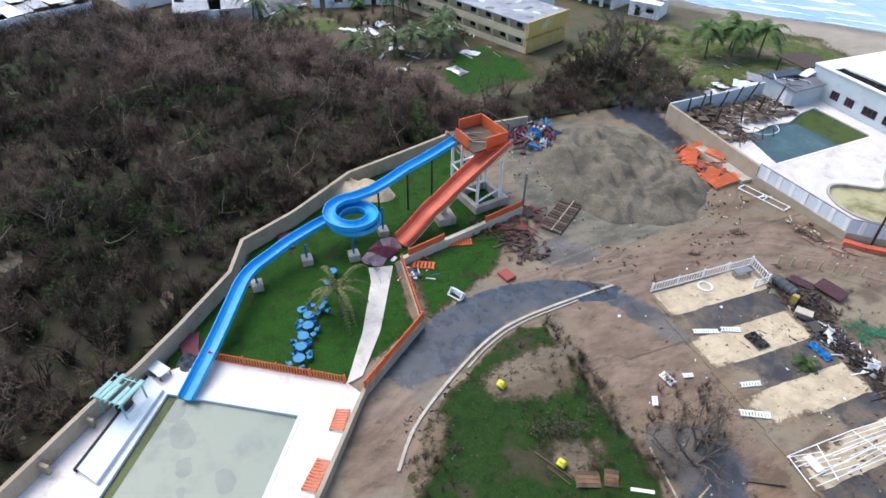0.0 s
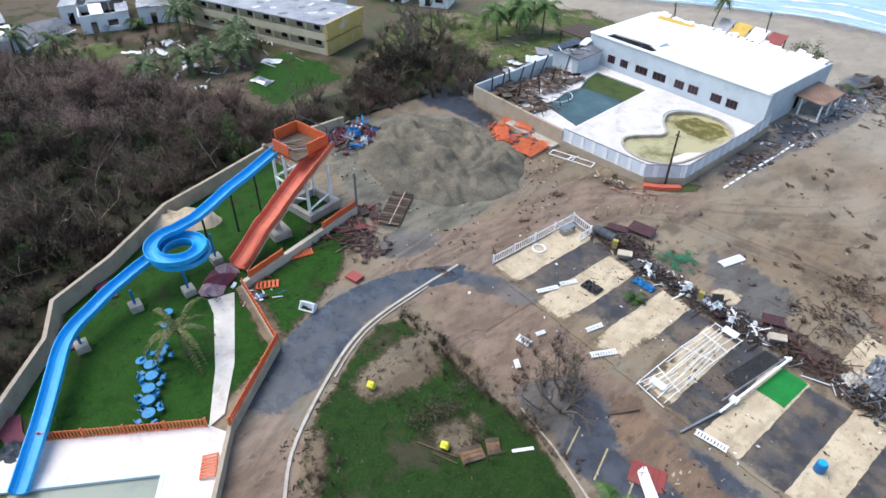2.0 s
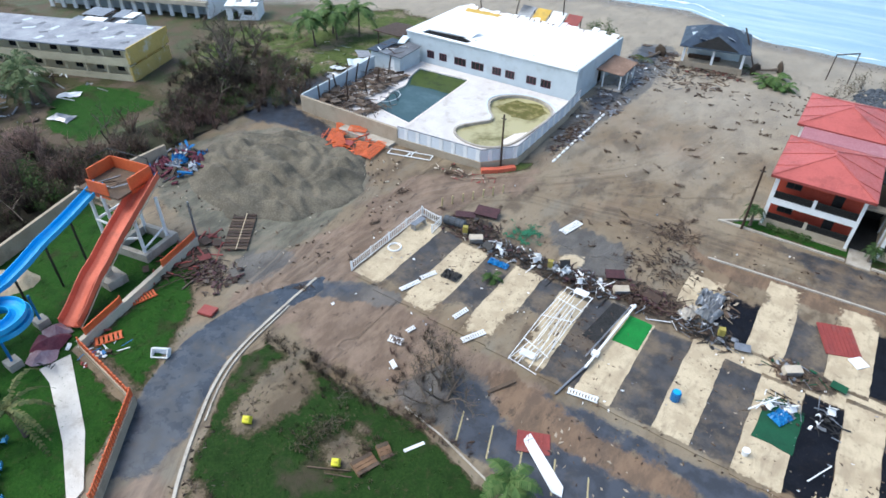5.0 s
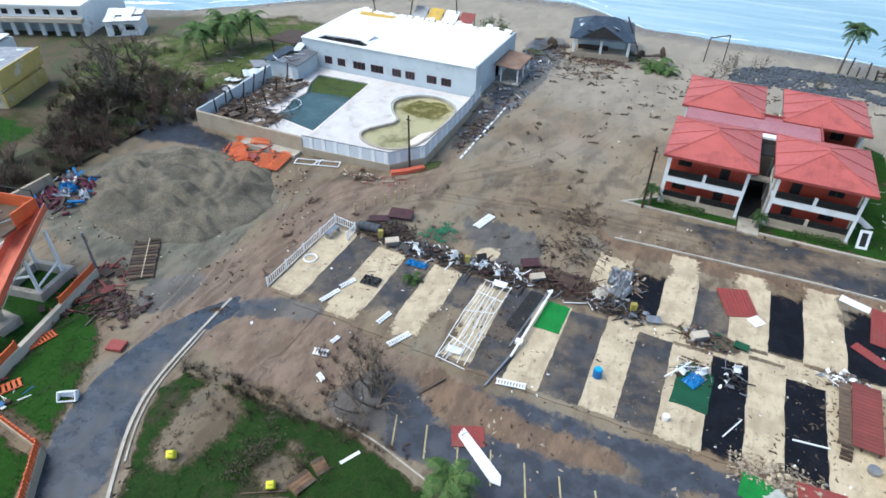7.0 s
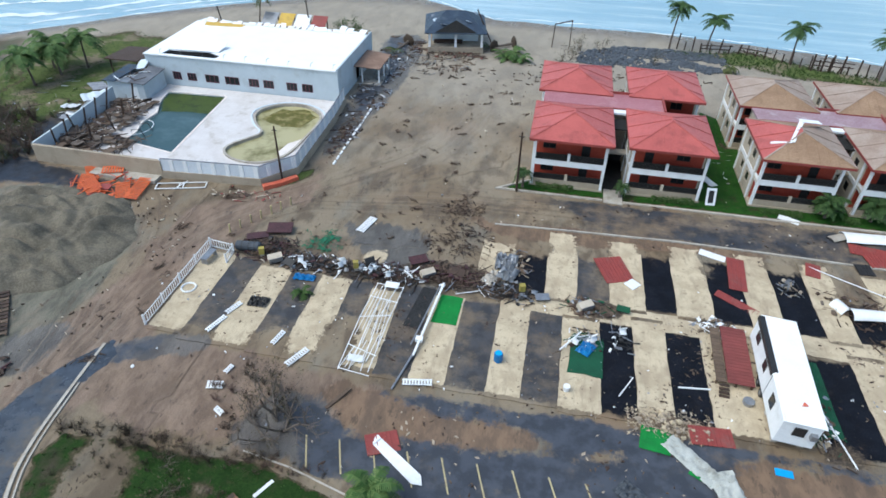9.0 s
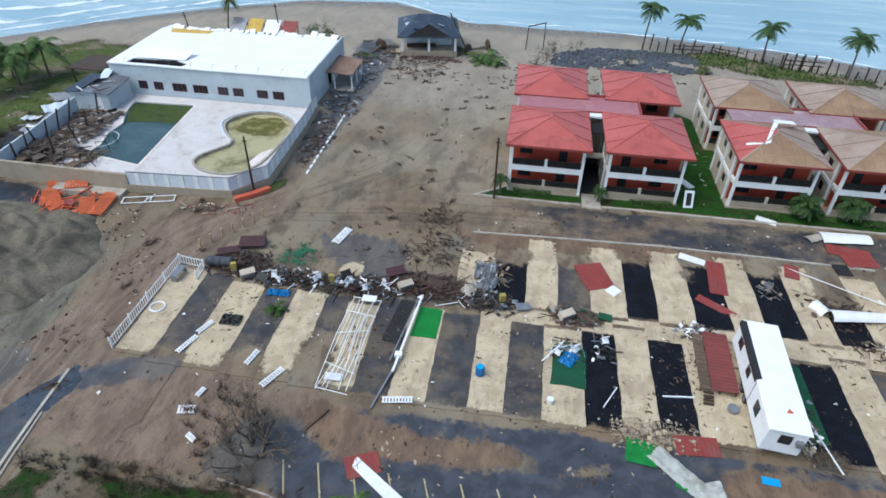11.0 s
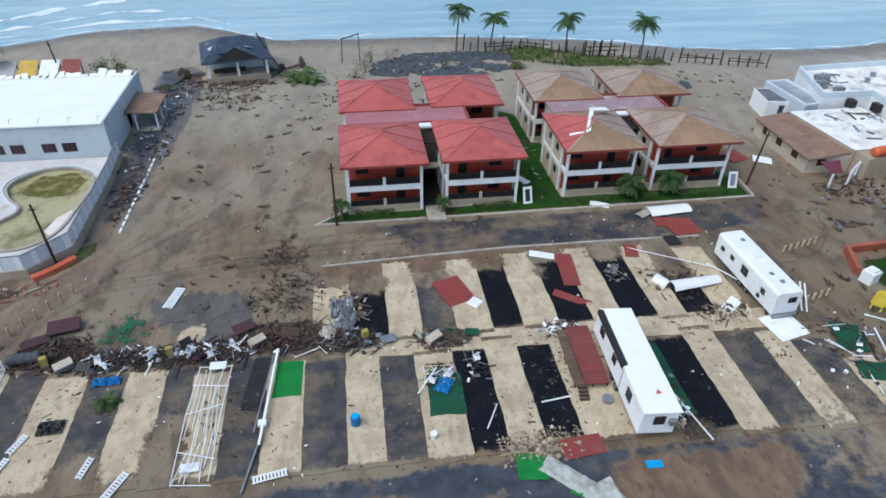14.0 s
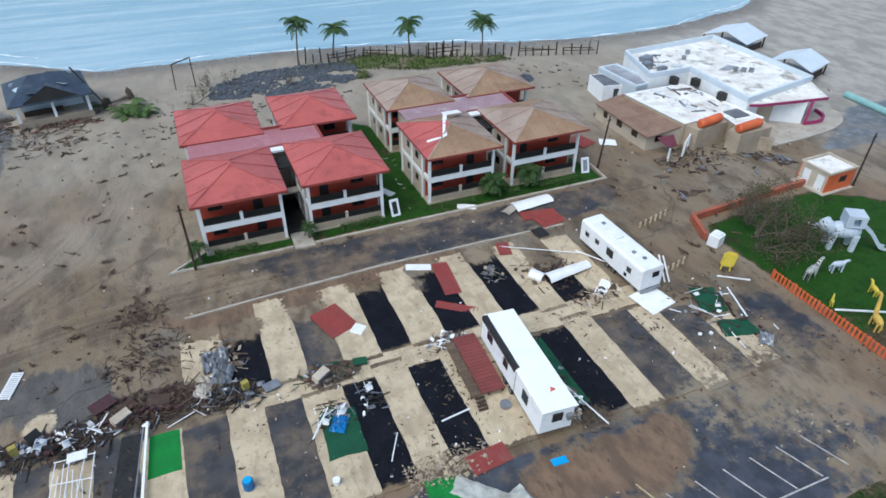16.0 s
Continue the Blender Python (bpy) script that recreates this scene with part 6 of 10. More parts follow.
part("footing", Shape().box(-49.6, -47.4, 19.0, 20.9, -0.1, 0.9), CONC, os_, "pale concrete footing block")
part("pillar", Shape().box(-48.9, -48.3, 19.6, 20.2, 0.9, 2.3), CONC, os_)
part("side_rim", Shape().raw([Vector(p) + Vector((0.95, 0.36, -0.05)) + Vector((dx, 0, dz)) for p in orange_line for dx, dz in ((0, 0), (0, 0.1), (0.07, 0.1), (0.07, 0))], [(4 * i + k, 4 * i + 4 + k, 4 * i + 4 + (k + 1) % 4, 4 * i + (k + 1) % 4) for i in range(len(orange_line) - 1) for k in range(4)]), CREAM, os_)

# tables on the lawn
def table(x, y, seats, turn, tilt=0.0):
    t = thing("picnic_table", "round blue plastic picnic table with stools", "table", Matrix.Translation((x, y, 0.06)) @ Euler((tilt, tilt * 0.6, turn)).to_matrix().to_4x4() @ Matrix.Scale(0.88, 4), "blue picnic tables")
    part("tabletop", Shape().tube([(0, 0, 0.70), (0, 0, 0.76)], 0.55, 12), TABLEBLUE, t)
    part("pedestal", Shape().tube([(0, 0, 0), (0, 0, 0.7)], [0.16, 0.1], 8), TABLEBLUE, t)
    for k in range(seats):
        a = 2 * math.pi * k / 4
        sx, sy = 0.95 * math.cos(a), 0.95 * math.sin(a)
        st = part("seat", Shape().box(sx - 0.24, sx + 0.24, sy - 0.24, sy + 0.24, 0.40, 0.46), TABLEBLUE, t)
        part("seat_back", Shape().cbox((sx * 1.25, sy * 1.25, 0.62), (0.05 + 0.4 * abs(math.sin(a)), 0.05 + 0.4 * abs(math.cos(a)), 0.35)), TABLEBLUE, st)
        part("seat_post", Shape().tube([(sx, sy, 0), (sx, sy, 0.4)], 0.07, 6), TABLEBLUE, st)


for x, y, n, a in ((-38.6, 3.6, 4, 0.3), (-37.4, 3.3, 3, 1.0), (-36.3, 2.7, 4, 0.2), (-35.2, 2.3, 4, 0.6), (-34.0, 1.9, 4, 0.1), (-39.4, 4.7, 3, 0.8)):
    table(x, y, n, a)
for x, y in ((-43.8, 6.9), (-42.4, 6.2), (-39.6, 3.2)):
    st = thing("stool", "round blue plastic stool on the lawn", "stool", Matrix.Translation((x, y, 0.06)), "blue stools")
    part("seat", Shape().tube([(0, 0, 0.46), (0, 0, 0.52)], 0.42, 12), TABLEBLUE, st)
    part("post", Shape().tube([(0, 0, 0), (0, 0, 0.46)], 0.1, 8), TABLEBLUE, st)


def slat_panel(name, label, m, w, d, material, n=9, group=""):
    """A loose slatted panel lying down."""
    t = thing(name, label, "fence panel", m, group)
    for y in (0.04, d - 0.04):
        part("rail", Shape().box(0, w, y - 0.05, y + 0.05, 0, 0.06), material, t)
    for k in range(n):
        x = w * (k + 0.5) / n
        part("slat", Shape().box(x - w / n * 0.3, x + w / n * 0.3, 0, d, 0.06, 0.1), material, t)
    return t


OL = "orange slatted panel lying on the ground"
slat_panel("fence_panel", OL, lying(-28.4, 3.6, 0.3, -30, 8), 1.9, 1.1, ORANGE, 8, "orange panels")
slat_panel("fence_panel", OL, lying(-24.8, 1.4, 0.3, -38, 8), 2.5, 1.1, ORANGE, 10, "orange panels")
slat_panel("fence_panel", OL, lying(-44.0, 19.0, 0.12, 75), 2.2, 1.0, ORANGE, 8, "orange panels")
slat_panel("fence_panel", OL, lying(-42.2, 14.2, 0.12, 62), 2.2, 1.0, ORANGE, 6, "orange panels")
tent = thing("collapsed_tent", "collapsed purple canvas lying by the slide", "tent")
r = random.Random(4)
for cx, cy, w in ((-45.4, 12.3, 1.5), (-44.6, 11.2, 1.2), (-46.3, 13.4, 1.2)):
    n = 10
    top = [(cx + w * math.cos(a) * r.uniform(0.7, 1.2), cy + w * math.sin(a) * r.uniform(0.7, 1.2), r.uniform(0.1, 0.3)) for a in np.linspace(0, 6.28, n + 1)[:-1]]
    s = Shape()
    peak = (cx + 0.2, cy, r.uniform(0.8, 1.3))
    mid = [tuple(0.5 * u + 0.5 * v + (0.2 if i == 2 else 0) * r.uniform(-1, 1) for i, (u, v) in enumerate(zip(p, peak))) for p in top]
    for i in range(n):
        j = (i + 1) % n
        s.face([top[i], top[j], mid[j], mid[i]]).face([mid[i], mid[j], peak])
    part("canvas", s, PURPROOF if w < 1.4 else MAROON, tent)
for k in range(6):
    part("pole", Shape().tube([(-44.6 + 0.3 * k, 10.3 + 0.2 * k, 0.1), (-43.6 + 0.35 * k, 10.6, 0.5 + 0.1 * k)], 0.04, 5), IRON, tent)
for x, y in ((-50.6, 3.6), (-45.9, -0.9), (-38.9, -6.3)):
    s = Shape().prism(ragged([(x - 1.6, y - 0.9), (x + 1.2, y - 0.5), (x + 1.4, y + 0.7), (x - 1.2, y + 0.9)], 0.5, 0.3, x), 0.0, 0.22)
    solid("fallen_canvas", s, MAROON, "crumpled maroon canvas by the perimeter wall", "canvas", group="fallen canvas")
# pump frame over the wall
pr = thing("pump_stand", "turquoise pipe stand over the perimeter wall", "frame", lying(-34.0, -13.0, 0.3, 50))
for k in range(7):
    part("bar", Shape().beam((0.1 + k * 0.42, 0.0, 1.95), (0.1 + k * 0.42, 2.7, 1.75), 0.06, 0.05), TURQ, pr)
for k in (0, 1, 2, 4, 5):
    part("sheet", Shape().box(0.14 + k * 0.42, 0.48 + k * 0.42, 0.1, 1.7 + 0.9 * (k % 2), 1.99, 2.01), TURQ, pr, "pale turquoise plastic roof sheet", m=Matrix.Rotation(radians(-4), 4, "X"))
for y in (0.3, 2.4):
    part("rail", Shape().beam((0, y, 1.78), (2.7, y, 1.78), 0.08, 0.08), TURQ, pr)
    for x in (0.4, 2.5):
        part("leg", Shape().box(x - 0.05, x + 0.05, y - 0.05, y + 0.05, -0.4, 1.75), TURQ, pr)
part("pump", Shape().box(1.0, 2.0, 0.8, 1.6, -0.1, 0.9), IRON, pr)
cart = thing("cart", "white flat trolley by the slide pool", "trolley", lying(-36.6, -8.6, 0.25, 35))
part("bed", Shape().box(-0.8, 0.8, -0.5, 0.5, 0.5, 0.6), WHITE, cart)
for x in (-0.7, 0, 0.7):
    for y in (-0.45, 0.45):
        part("leg", Shape().box(x - 0.05, x + 0.05, y - 0.05, y + 0.05, 0, 0.5), IRON, cart)
wb = thing("shallow_box", "white plastic tub tipped on its side", "box", lying(-37.2, 17.0, 0.05, 30, 50))
part("shell", Shape().box(-0.7, 0.7, -0.4, 0.4, 0, 0.06).box(-0.7, -0.62, -0.4, 0.4, 0.06, 0.6).box(0.62, 0.7, -0.4, 0.4, 0.06, 0.6).box(-0.62, 0.62, -0.4, -0.32, 0.06, 0.6).box(-0.62, 0.62, 0.32, 0.4, 0.06, 0.6), WHITE, wb)
solid("red_lid", Shape().box(-0.7, 0.7, -0.55, 0.55, 0, 0.25), REDMETAL, "flat dull red box lid on the grass", "lid", lying(-38.0, 22.3, 0.05, 15))
# sand pile and heap by the wall
def mound(cx, cy, rx, ry, high, seed, step=0.5, turn=0.0, ripple=0.0):
    nx, ny = int(2 * rx / step), int(2 * ry / step)
    verts, faces = [], []
    c, sn = math.cos(turn), math.sin(turn)
    for j in range(ny + 1):
        for i in range(nx + 1):
            u, v = 1.3 * (-rx + 2 * rx * i / nx), 1.3 * (-ry + 2 * ry * j / ny)
            q = math.hypot(u / rx, v / ry)
            q += 0.18 * noise.noise(Vector((u * 0.25, v * 0.25, seed)))
            h = high * max(0.0, 1 - q) ** 0.6 * (0.75 + 0.5 * noise.noise(Vector((u * 0.35, v * 0.5, seed + 3)))) if q < 1 else 0
            h += (1.6 * abs(noise.noise(Vector((u * 0.30 + v * 0.2, v * 0.5, seed + 9)))) + 0.45 * abs(noise.noise(Vector((u * 1.4, v * 1.9, seed + 4)))) + 0.06 * noise.noise(Vector((u * 3, v * 3, seed)))) * min(1.0, max(0.0, (1 - q) * 4)) * min(1.0, high)
            h += 0.16 * min(1.0, high) * math.sin(q * 24 + 5 * noise.noise(Vector((u * 0.22, v * 0.22, seed + 6)))) * min(1.0, max(0.0, (1 - q) * 3))
            if ripple:
                k = 1.1 * noise.noise(Vector((u * 0.16, v * 0.16, seed + 12)))
                fold = 0.55 - 1.9 * abs(noise.noise(Vector((u * 0.22 + k, v * 0.62 + u * 0.2 + k, seed + 14)))) + 0.5 * (0.4 - abs(noise.noise(Vector((u * 0.6 + k, v * 1.5 + u * 0.4, seed + 17)))))
                h = 0.8 * h + ripple * (fold + 0.25) * min(1.0, max(0.0, (1.02 - q) * 3.5))
                w = h / 0.3 + 0.5 * noise.noise(Vector((u * 0.5, v * 0.5, seed + 20)))
                f = w - math.floor(w)
                h += 0.3 * ((3 - 2 * f) * f * f - f) * 0.95
            verts.append((cx + u * c - v * sn, cy + u * sn + v * c, h - 0.12 if q < 1 else -0.3))
    n = nx + 1
    faces = [(j * n + i, j * n + i + 1, (j + 1) * n + i + 1, (j + 1) * n + i) for j in range(ny) for i in range(nx)]
    return Shape().raw(verts, faces)


solid("sand_pile", mound(-51.0, 43.3, 11.6, 9.6, 1.9, 3.0, 0.2, 0.0, 0.32), SAND, "broad heap of grey sand with ridges", "sand heap", kind="stuff", smooth=True)
solid("sand_pile", mound(-56.6, 13.0, 2.0, 4.2, 1.0, 7.0, 0.35, -0.5), GRAVEL, "pale heap of gravel by the perimeter wall", "gravel heap", kind="stuff", smooth=True)

solid("rubble_heap", mound(-37.1, -6.6, 1.1, 0.9, 0.7, 9.0, 0.15), ROCK, "small dark heap of rubble by the slide pool", "rubble", kind="stuff")

# ---------- trailers ----------
def rounded(w, l, z0, z1, r=0.18, steps=3):
    """A box body along y with rounded upper edges."""
    prof = [(-w / 2, z0), (w / 2, z0)]
    for k in range(steps + 1):
        a = math.pi / 2 * k / steps
        prof.append((w / 2 - r + r * math.cos(a), z1 - r + r * math.sin(a)))
    for k in range(steps + 1):
        a = math.pi / 2 * (1 + k / steps)
        prof.append((-w / 2 + r + r * math.cos(a), z1 - r + r * math.sin(a)))
    n = len(prof)
    ends = ((-l / 2, 0.97), (-l / 2 + 0.12, 1.0), (l / 2 - 0.12, 1.0), (l / 2, 0.97))
    verts = [(x * f, y, z0 + (z - z0) * f) for y, f in ends for x, z in prof]
    faces = [(i * n + k, i * n + (k + 1) % n, (i + 1) * n + (k + 1) % n, (i + 1) * n + k) for i in range(3) for k in range(n)]
    faces = [f[::-1] for f in faces] + [tuple(range(n)), tuple(range(4 * n - 1, 3 * n - 1, -1))]
    return Shape().raw(verts, faces)


def tyre(parent, x, y, r=0.36):
    w = part("wheel", Shape().tube([(x - 0.11, y, r - 0.1), (x + 0.11, y, r - 0.1)], r, 14), IRON, parent)
    part("rim", Shape().tube([(x - 0.125, y, r - 0.1), (x + 0.125, y, r - 0.1)], r * 0.55, 10), METAL, w)


def side_window(parent, x, y0, y1, z0, z1, side, m=None):
    s = Shape().box(x, x + side * 0.05, y0, y1, z0, z1) if side > 0 else Shape().box(x - 0.05, x, y0, y1, z0, z1)
    w = part("window", s, IRON, parent)
    o = x + side * 0.055
    part("pane", Shape().box(min(x, o), max(x, o) + 0.004, y0 + 0.07, y1 - 0.07, z0 + 0.07, z1 - 0.07), GLASS, w)


tr = thing("park_trailer", "long white mobile home pushed off its pad, siding torn", "trailer", lying(21.2, 37.4, 0.05, -3, 0, 2.5))
part("body", rounded(2.75, 11.0, 0.75, 3.0, 0.08), WHITE, tr)
part("roof", Shape().raw([(-1.25, -5.62, 3.02), (1.5, -5.62, 3.02), (1.5, 5.55, 3.02), (-1.25, 5.55, 3.02), (-1.25, -5.62, 3.1), (1.5, -5.62, 3.1), (1.5, 5.55, 3.1), (-1.25, 5.55, 3.1)], [(3, 2, 1, 0), (4, 5, 6, 7), (0, 1, 5, 4), (1, 2, 6, 5), (2, 3, 7, 6), (3, 0, 4, 7)]), WHITEROOF, tr, "bright white sheet roof")
part("torn_edge", Shape().box(-1.47, -1.02, -1.0, 5.4, 2.72, 3.13), IRON, tr, "dark gap where trim is gone")
part("frame", Shape().box(-1.0, 1.0, -5.3, 5.3, 0.5, 0.74), IRON, tr)
for y in (-0.6, 0.5):
    for x in (-1.2, 1.2):
        tyre(tr, x, y)
side_window(tr, -1.375, 3.2, 4.2, 1.7, 2.5, -1)
side_window(tr, -1.375, -3.4, -2.5, 1.5, 2.5, -1)
side_window(tr, -1.375, 0.2, 1.0, 1.7, 2.5, -1)
w = part("window", Shape().box(-0.45, 0.4, -5.56, -5.49, 1.75, 2.6), IRON, tr)
part("pane", Shape().box(-0.38, 0.33, -5.58, -5.565, 1.82, 2.53), GLASS, w)
part("air_conditioner", Shape().box(0.7, 1.15, -5.85, -5.5, 1.9, 2.35), METAL, tr)
part("roof_vent", Shape().prism([(0.1, -3.9), (0.55, -3.8), (0.3, -3.5)], 3.1, 3.2), ORANGE_DULL, tr)
part("seam", Shape().box(-1.4, -1.38, -1.25, -1.18, 0.8, 2.95), METAL, tr)
for x, y in ((-0.9, -4.8), (0.9, -4.8), (-0.9, 4.8), (0.9, 4.8), (-0.9, 2), (0.9, 2), (-0.9, -2.4), (0.9, -2.4)):
    part("block", Shape().box(x - 0.2, x + 0.2, y - 0.2, y + 0.2, -0.05, 0.5), CONC, tr)

rv = thing("camper_trailer", "white travel trailer shifted askew on its pad", "trailer", lying(38.2, 47.9, 0.05, 2, 0, -2))
part("body", rounded(2.6, 9.8, 0.6, 3.05, 0.3), WHITE, rv)
part("frame", Shape().box(-0.9, 0.9, -5.0, 4.9, 0.35, 0.59), IRON, rv)
part("bumper", Shape().box(-1.2, 1.2, -5.15, -4.95, 0.3, 0.6), METAL, rv)
for y in (-0.9, 0.1):
    for x in (-1.15, 1.15):
        tyre(rv, x, y)
for y0, y1, z0, z1 in ((-0.6, 0.4, 1.5, 2.4), (1.7, 2.3, 1.7, 2.2), (3.4, 4.0, 1.6, 2.1), (-3.4, -2.8, 1.6, 2.2), (-2.9, -2.5, 0.9, 1.3)):
    side_window(rv, -1.3, y0, y1, z0, z1, -1)
w = part("window", Shape().box(0.0, 0.8, -4.95, -4.87, 1.8, 2.4), IRON, rv)
part("pane", Shape().box(0.06, 0.74, -4.965, -4.95, 1.86, 2.34), GLASS, w)
for x, y in ((0.2, 3.2), (-0.2, -2.2), (0.1, -3.4)):
    part("roof_vent", Shape().box(x - 0.18, x + 0.18, y - 0.18, y + 0.18, 3.03, 3.16), METAL, rv)
part("roof_unit", Shape().box(-0.45, 0.45, 0.2, 1.2, 3.03, 3.3), WHITE, rv)
for x, y in ((-0.9, -4.4), (0.9, -4.4), (-0.9, 4.4), (0.9, 4.4)):
    part("jack", Shape().box(x - 0.08, x + 0.08, y - 0.08, y + 0.08, -0.05, 0.4), METAL, rv)
part("drawbar", Shape().beam((0, 4.9, 0.5), (0, 6.1, 0.45), 0.15, 0.15), IRON, rv)

# deck with steps beside the long trailer
dk = thing("trailer_deck", "red-painted wooden deck beside the mobile home", "deck", lying(18.4, 40.4, 0.0, -3))
for k in range(18):
    part("plank", Shape().box(-0.75, 1.3, -3.3 + k * 0.37, -3.3 + k * 0.37 + 0.35, 0.62, 0.68), REDWOOD, dk)
for k in range(14):
    part("plank", Shape().box(-1.6, -0.78, -3.2 + k * 0.45, -3.2 + k * 0.45 + 0.42, 0.5, 0.56), WOOD, dk)
for x in (-1.5, 0.0, 1.2):
    for y in (-3.0, 0, 3.0):
        part("post", Shape().box(x - 0.08, x + 0.08, y - 0.08, y + 0.08, -0.1, 0.6), WOOD, dk)
for k in range(4):
    part("step", Shape().box(-1.4, -0.6, -3.6 - k * 0.28, -3.35 - k * 0.28, 0.45 - k * 0.13, 0.5 - k * 0.13), DARKWOOD, dk)

# ---------- restaurant ----------
def rounded_box(w, d, h, r=0.08):
    """A box with bevelled edges that stands on its base."""
    bm = bmesh.new()
    bmesh.ops.create_cube(bm, size=1.0)
    bmesh.ops.scale(bm, vec=(w, d, h), verts=bm.verts)
    bmesh.ops.translate(bm, vec=(0, 0, h / 2), verts=bm.verts)
    bmesh.ops.bevel(bm, geom=bm.edges[:], offset=r, segments=2, affect="EDGES")
    bm.verts.index_update()
    s = Shape().raw([tuple(v.co) for v in bm.verts], [[v.index for v in f.verts] for f in bm.faces])
    bm.free()
    return s


rs = thing("restaurant", "white flat-roofed beach restaurant with magenta trim", "building")
LOW = [(62.0, 79.5), (72.8, 79.8), (74.0, 70.6), (74.8, 65.4), (69.6, 65.0), (70.2, 68.4), (63.2, 67.9)]
MAIN = [(67.4, 81.2), (75.2, 81.2), (74.3, 68.2), (90.0, 71.2), (90.4, 92.9), (70.4, 91.4)]


def wall_pieces(name, line, thick, z0, z1, material, parent):
    whole = wall_along(Shape(), line, thick, z0, z1, True)
    for i in range(len(line)):
        part(name, Shape().raw(whole.v[i * 8:i * 8 + 8], [[k - i * 8 for k in f] for f in whole.f[i * 6:i * 6 + 6]]), material, parent)


def flat_block(parent, poly, z, wall_mat, roof_mat, lip=0.45, lip_mat=None):
    wall_pieces("wall", poly, 0.3, -0.2, z, wall_mat, parent)
    part("roof", Shape().prism(poly, z - 0.15, z + 0.02), roof_mat, parent)
    wall_pieces("parapet", poly, 0.36, z + 0.02, z + lip, lip_mat or wall_mat, parent)


flat_block(rs, LOW, 3.0, BEIGE, WORNROOF, 0.12, WHITE)
flat_block(rs, MAIN, 4.3, WHITE, WORNROOF, 0.8, DECKBLUE)
flat_block(rs, [(64.5, 90), (68, 90.3), (68.6, 81.5), (65, 81)], 3.2, BLUEWALL, GREYROOF, 0.3, DECKBLUE)
part("canopy", slope([(74.6, 68.0, 4.2), (90.0, 71.0, 4.2), (87.9, 66.0, 3.9), (76.6, 67.6, 3.9)], 0.25), WORNROOF, rs)
part("fascia", Shape().beam((74.6, 67.9, 3.9), (76.6, 67.5, 3.75), 0.12, 0.35).beam((76.6, 67.5, 3.75), (87.9, 65.9, 3.75), 0.12, 0.4), MAGENTA, rs)
part("column", Shape().beam((84.6, 65.9, 0.1), (85.2, 66.2, 3.7), 0.35, 0.3), MAGENTA, rs)
bend = smooth_line([(84.6, 65.6), (87.4, 65.2), (89.6, 66.4), (90.2, 68.6)], 2)
part("low_wall", Shape().prism(bend + [(x - 0.2, y + 0.25) for x, y in reversed(bend)], 0.0, 0.7), MAGENTA, rs, "low curved magenta wall")
part("inner_wall", Shape().beam((80.5, 69.2, 1.9), (84.4, 66.4, 1.9), 0.2, 3.7).beam((84.4, 70.0, 1.9), (90, 71.0, 1.9), 0.2, 3.8), WHITE, rs)
# the beige puts the shade in this bay into its colour
part("bay", Shape().box(75.2, 80.4, 68.6, 69.0, 0.1, 3.6), BEIGE, rs, "recessed bay with its shade put in as beige")
part("terrace", Shape().prism(smooth_loop([(72.6, 62.2), (83.0, 62.4), (90, 63.6), (93.4, 66.4), (94, 70.6), (74.6, 69)], 1), -0.2, 0.18), CONC, rs)
for x, y in ((71.6, 80.3), (74.3, 78.6), (74.0, 72.6)):
    part("fan_unit", Shape().box(x - 0.5, x + 0.35, y - 0.6, y + 0.6, 3.05, 4.2), IRON, rs)
for x, y in ((82, 78.6), (83, 77.9), (84.1, 77.4), (78, 86), (80.5, 88)):
    part("roof_vent", Shape().tube([(x, y, 4.3), (x, y, 4.9), (x, y, 4.95)], [0.35, 0.35, 0.48], 8), METAL, rs)
part("stain_pan", Shape().prism([(80, 80), (83, 81.2), (84, 80), (81.2, 79)], 4.3, 4.38), GREYROOF, rs)
part("hatch", Shape().box(71.0, 73.6, 66.6, 69.0, 3.02, 3.18), ROOFDARK, rs)
for pts in ([(63.4, 67.8), (69.4, 68.3), (69.4, 66.4), (63.6, 65.6)], [(69.7, 64.9), (74.6, 65.2), (74.0, 62.8), (68.0, 62.4), (67.8, 64.4)]):
    part("front_block", Shape().prism(pts, -0.1, 2.9), BEIGE, rs)
r = random.Random(91)
for k in range(34):
    a, x, y = r.uniform(0, 180), *r.choice(((r.uniform(71, 76), r.uniform(83, 90)), (r.uniform(66, 73.5), r.uniform(69.5, 79))))
    z = 4.36 if y > 81.5 else 3.06
    part("roof_scrap", Shape().cbox((0, 0, 0.04), (r.uniform(0.4, 2.4), r.uniform(0.1, 0.6), r.uniform(0.04, 0.12))), r.choice((ROOFDARK, GREYROOF, METAL, WOOD, DECKBLUE)), rs, m=lying(x, y, z, a, r.uniform(-3, 3)))
for x, y, w, d, h in ((69.4, 84.6, 1.6, 1.2, 1.1), (71.6, 87.6, 2.0, 1.3, 0.8), (70.8, 82.6, 1.4, 1.0, 0.9)):
    part("roof_unit", rounded_box(w, d, h), METAL, rs, "grey dented rooftop unit", m=lying(x, y, 4.3, 12))
for x0, y0, x1, y1 in ((64.2, 66.2, 68.4, 66.9), (67.9, 63.1, 72.3, 63.6)):
    part("tank", Shape().tube([(x0, y0, 3.55), (x0 + 0.15, y0 - 0.02, 3.55), (x1 - 0.15, y1 + 0.02, 3.55), (x1, y1, 3.55)], [0.45, 0.62, 0.62, 0.45], 14), ORANGE, rs, "orange plastic tank", smooth=False)
part("low_front", Shape().beam((69.8, 64.8, 0.8), (73.6, 61.6, 0.8), 0.3, 1.9), BEIGE, rs)
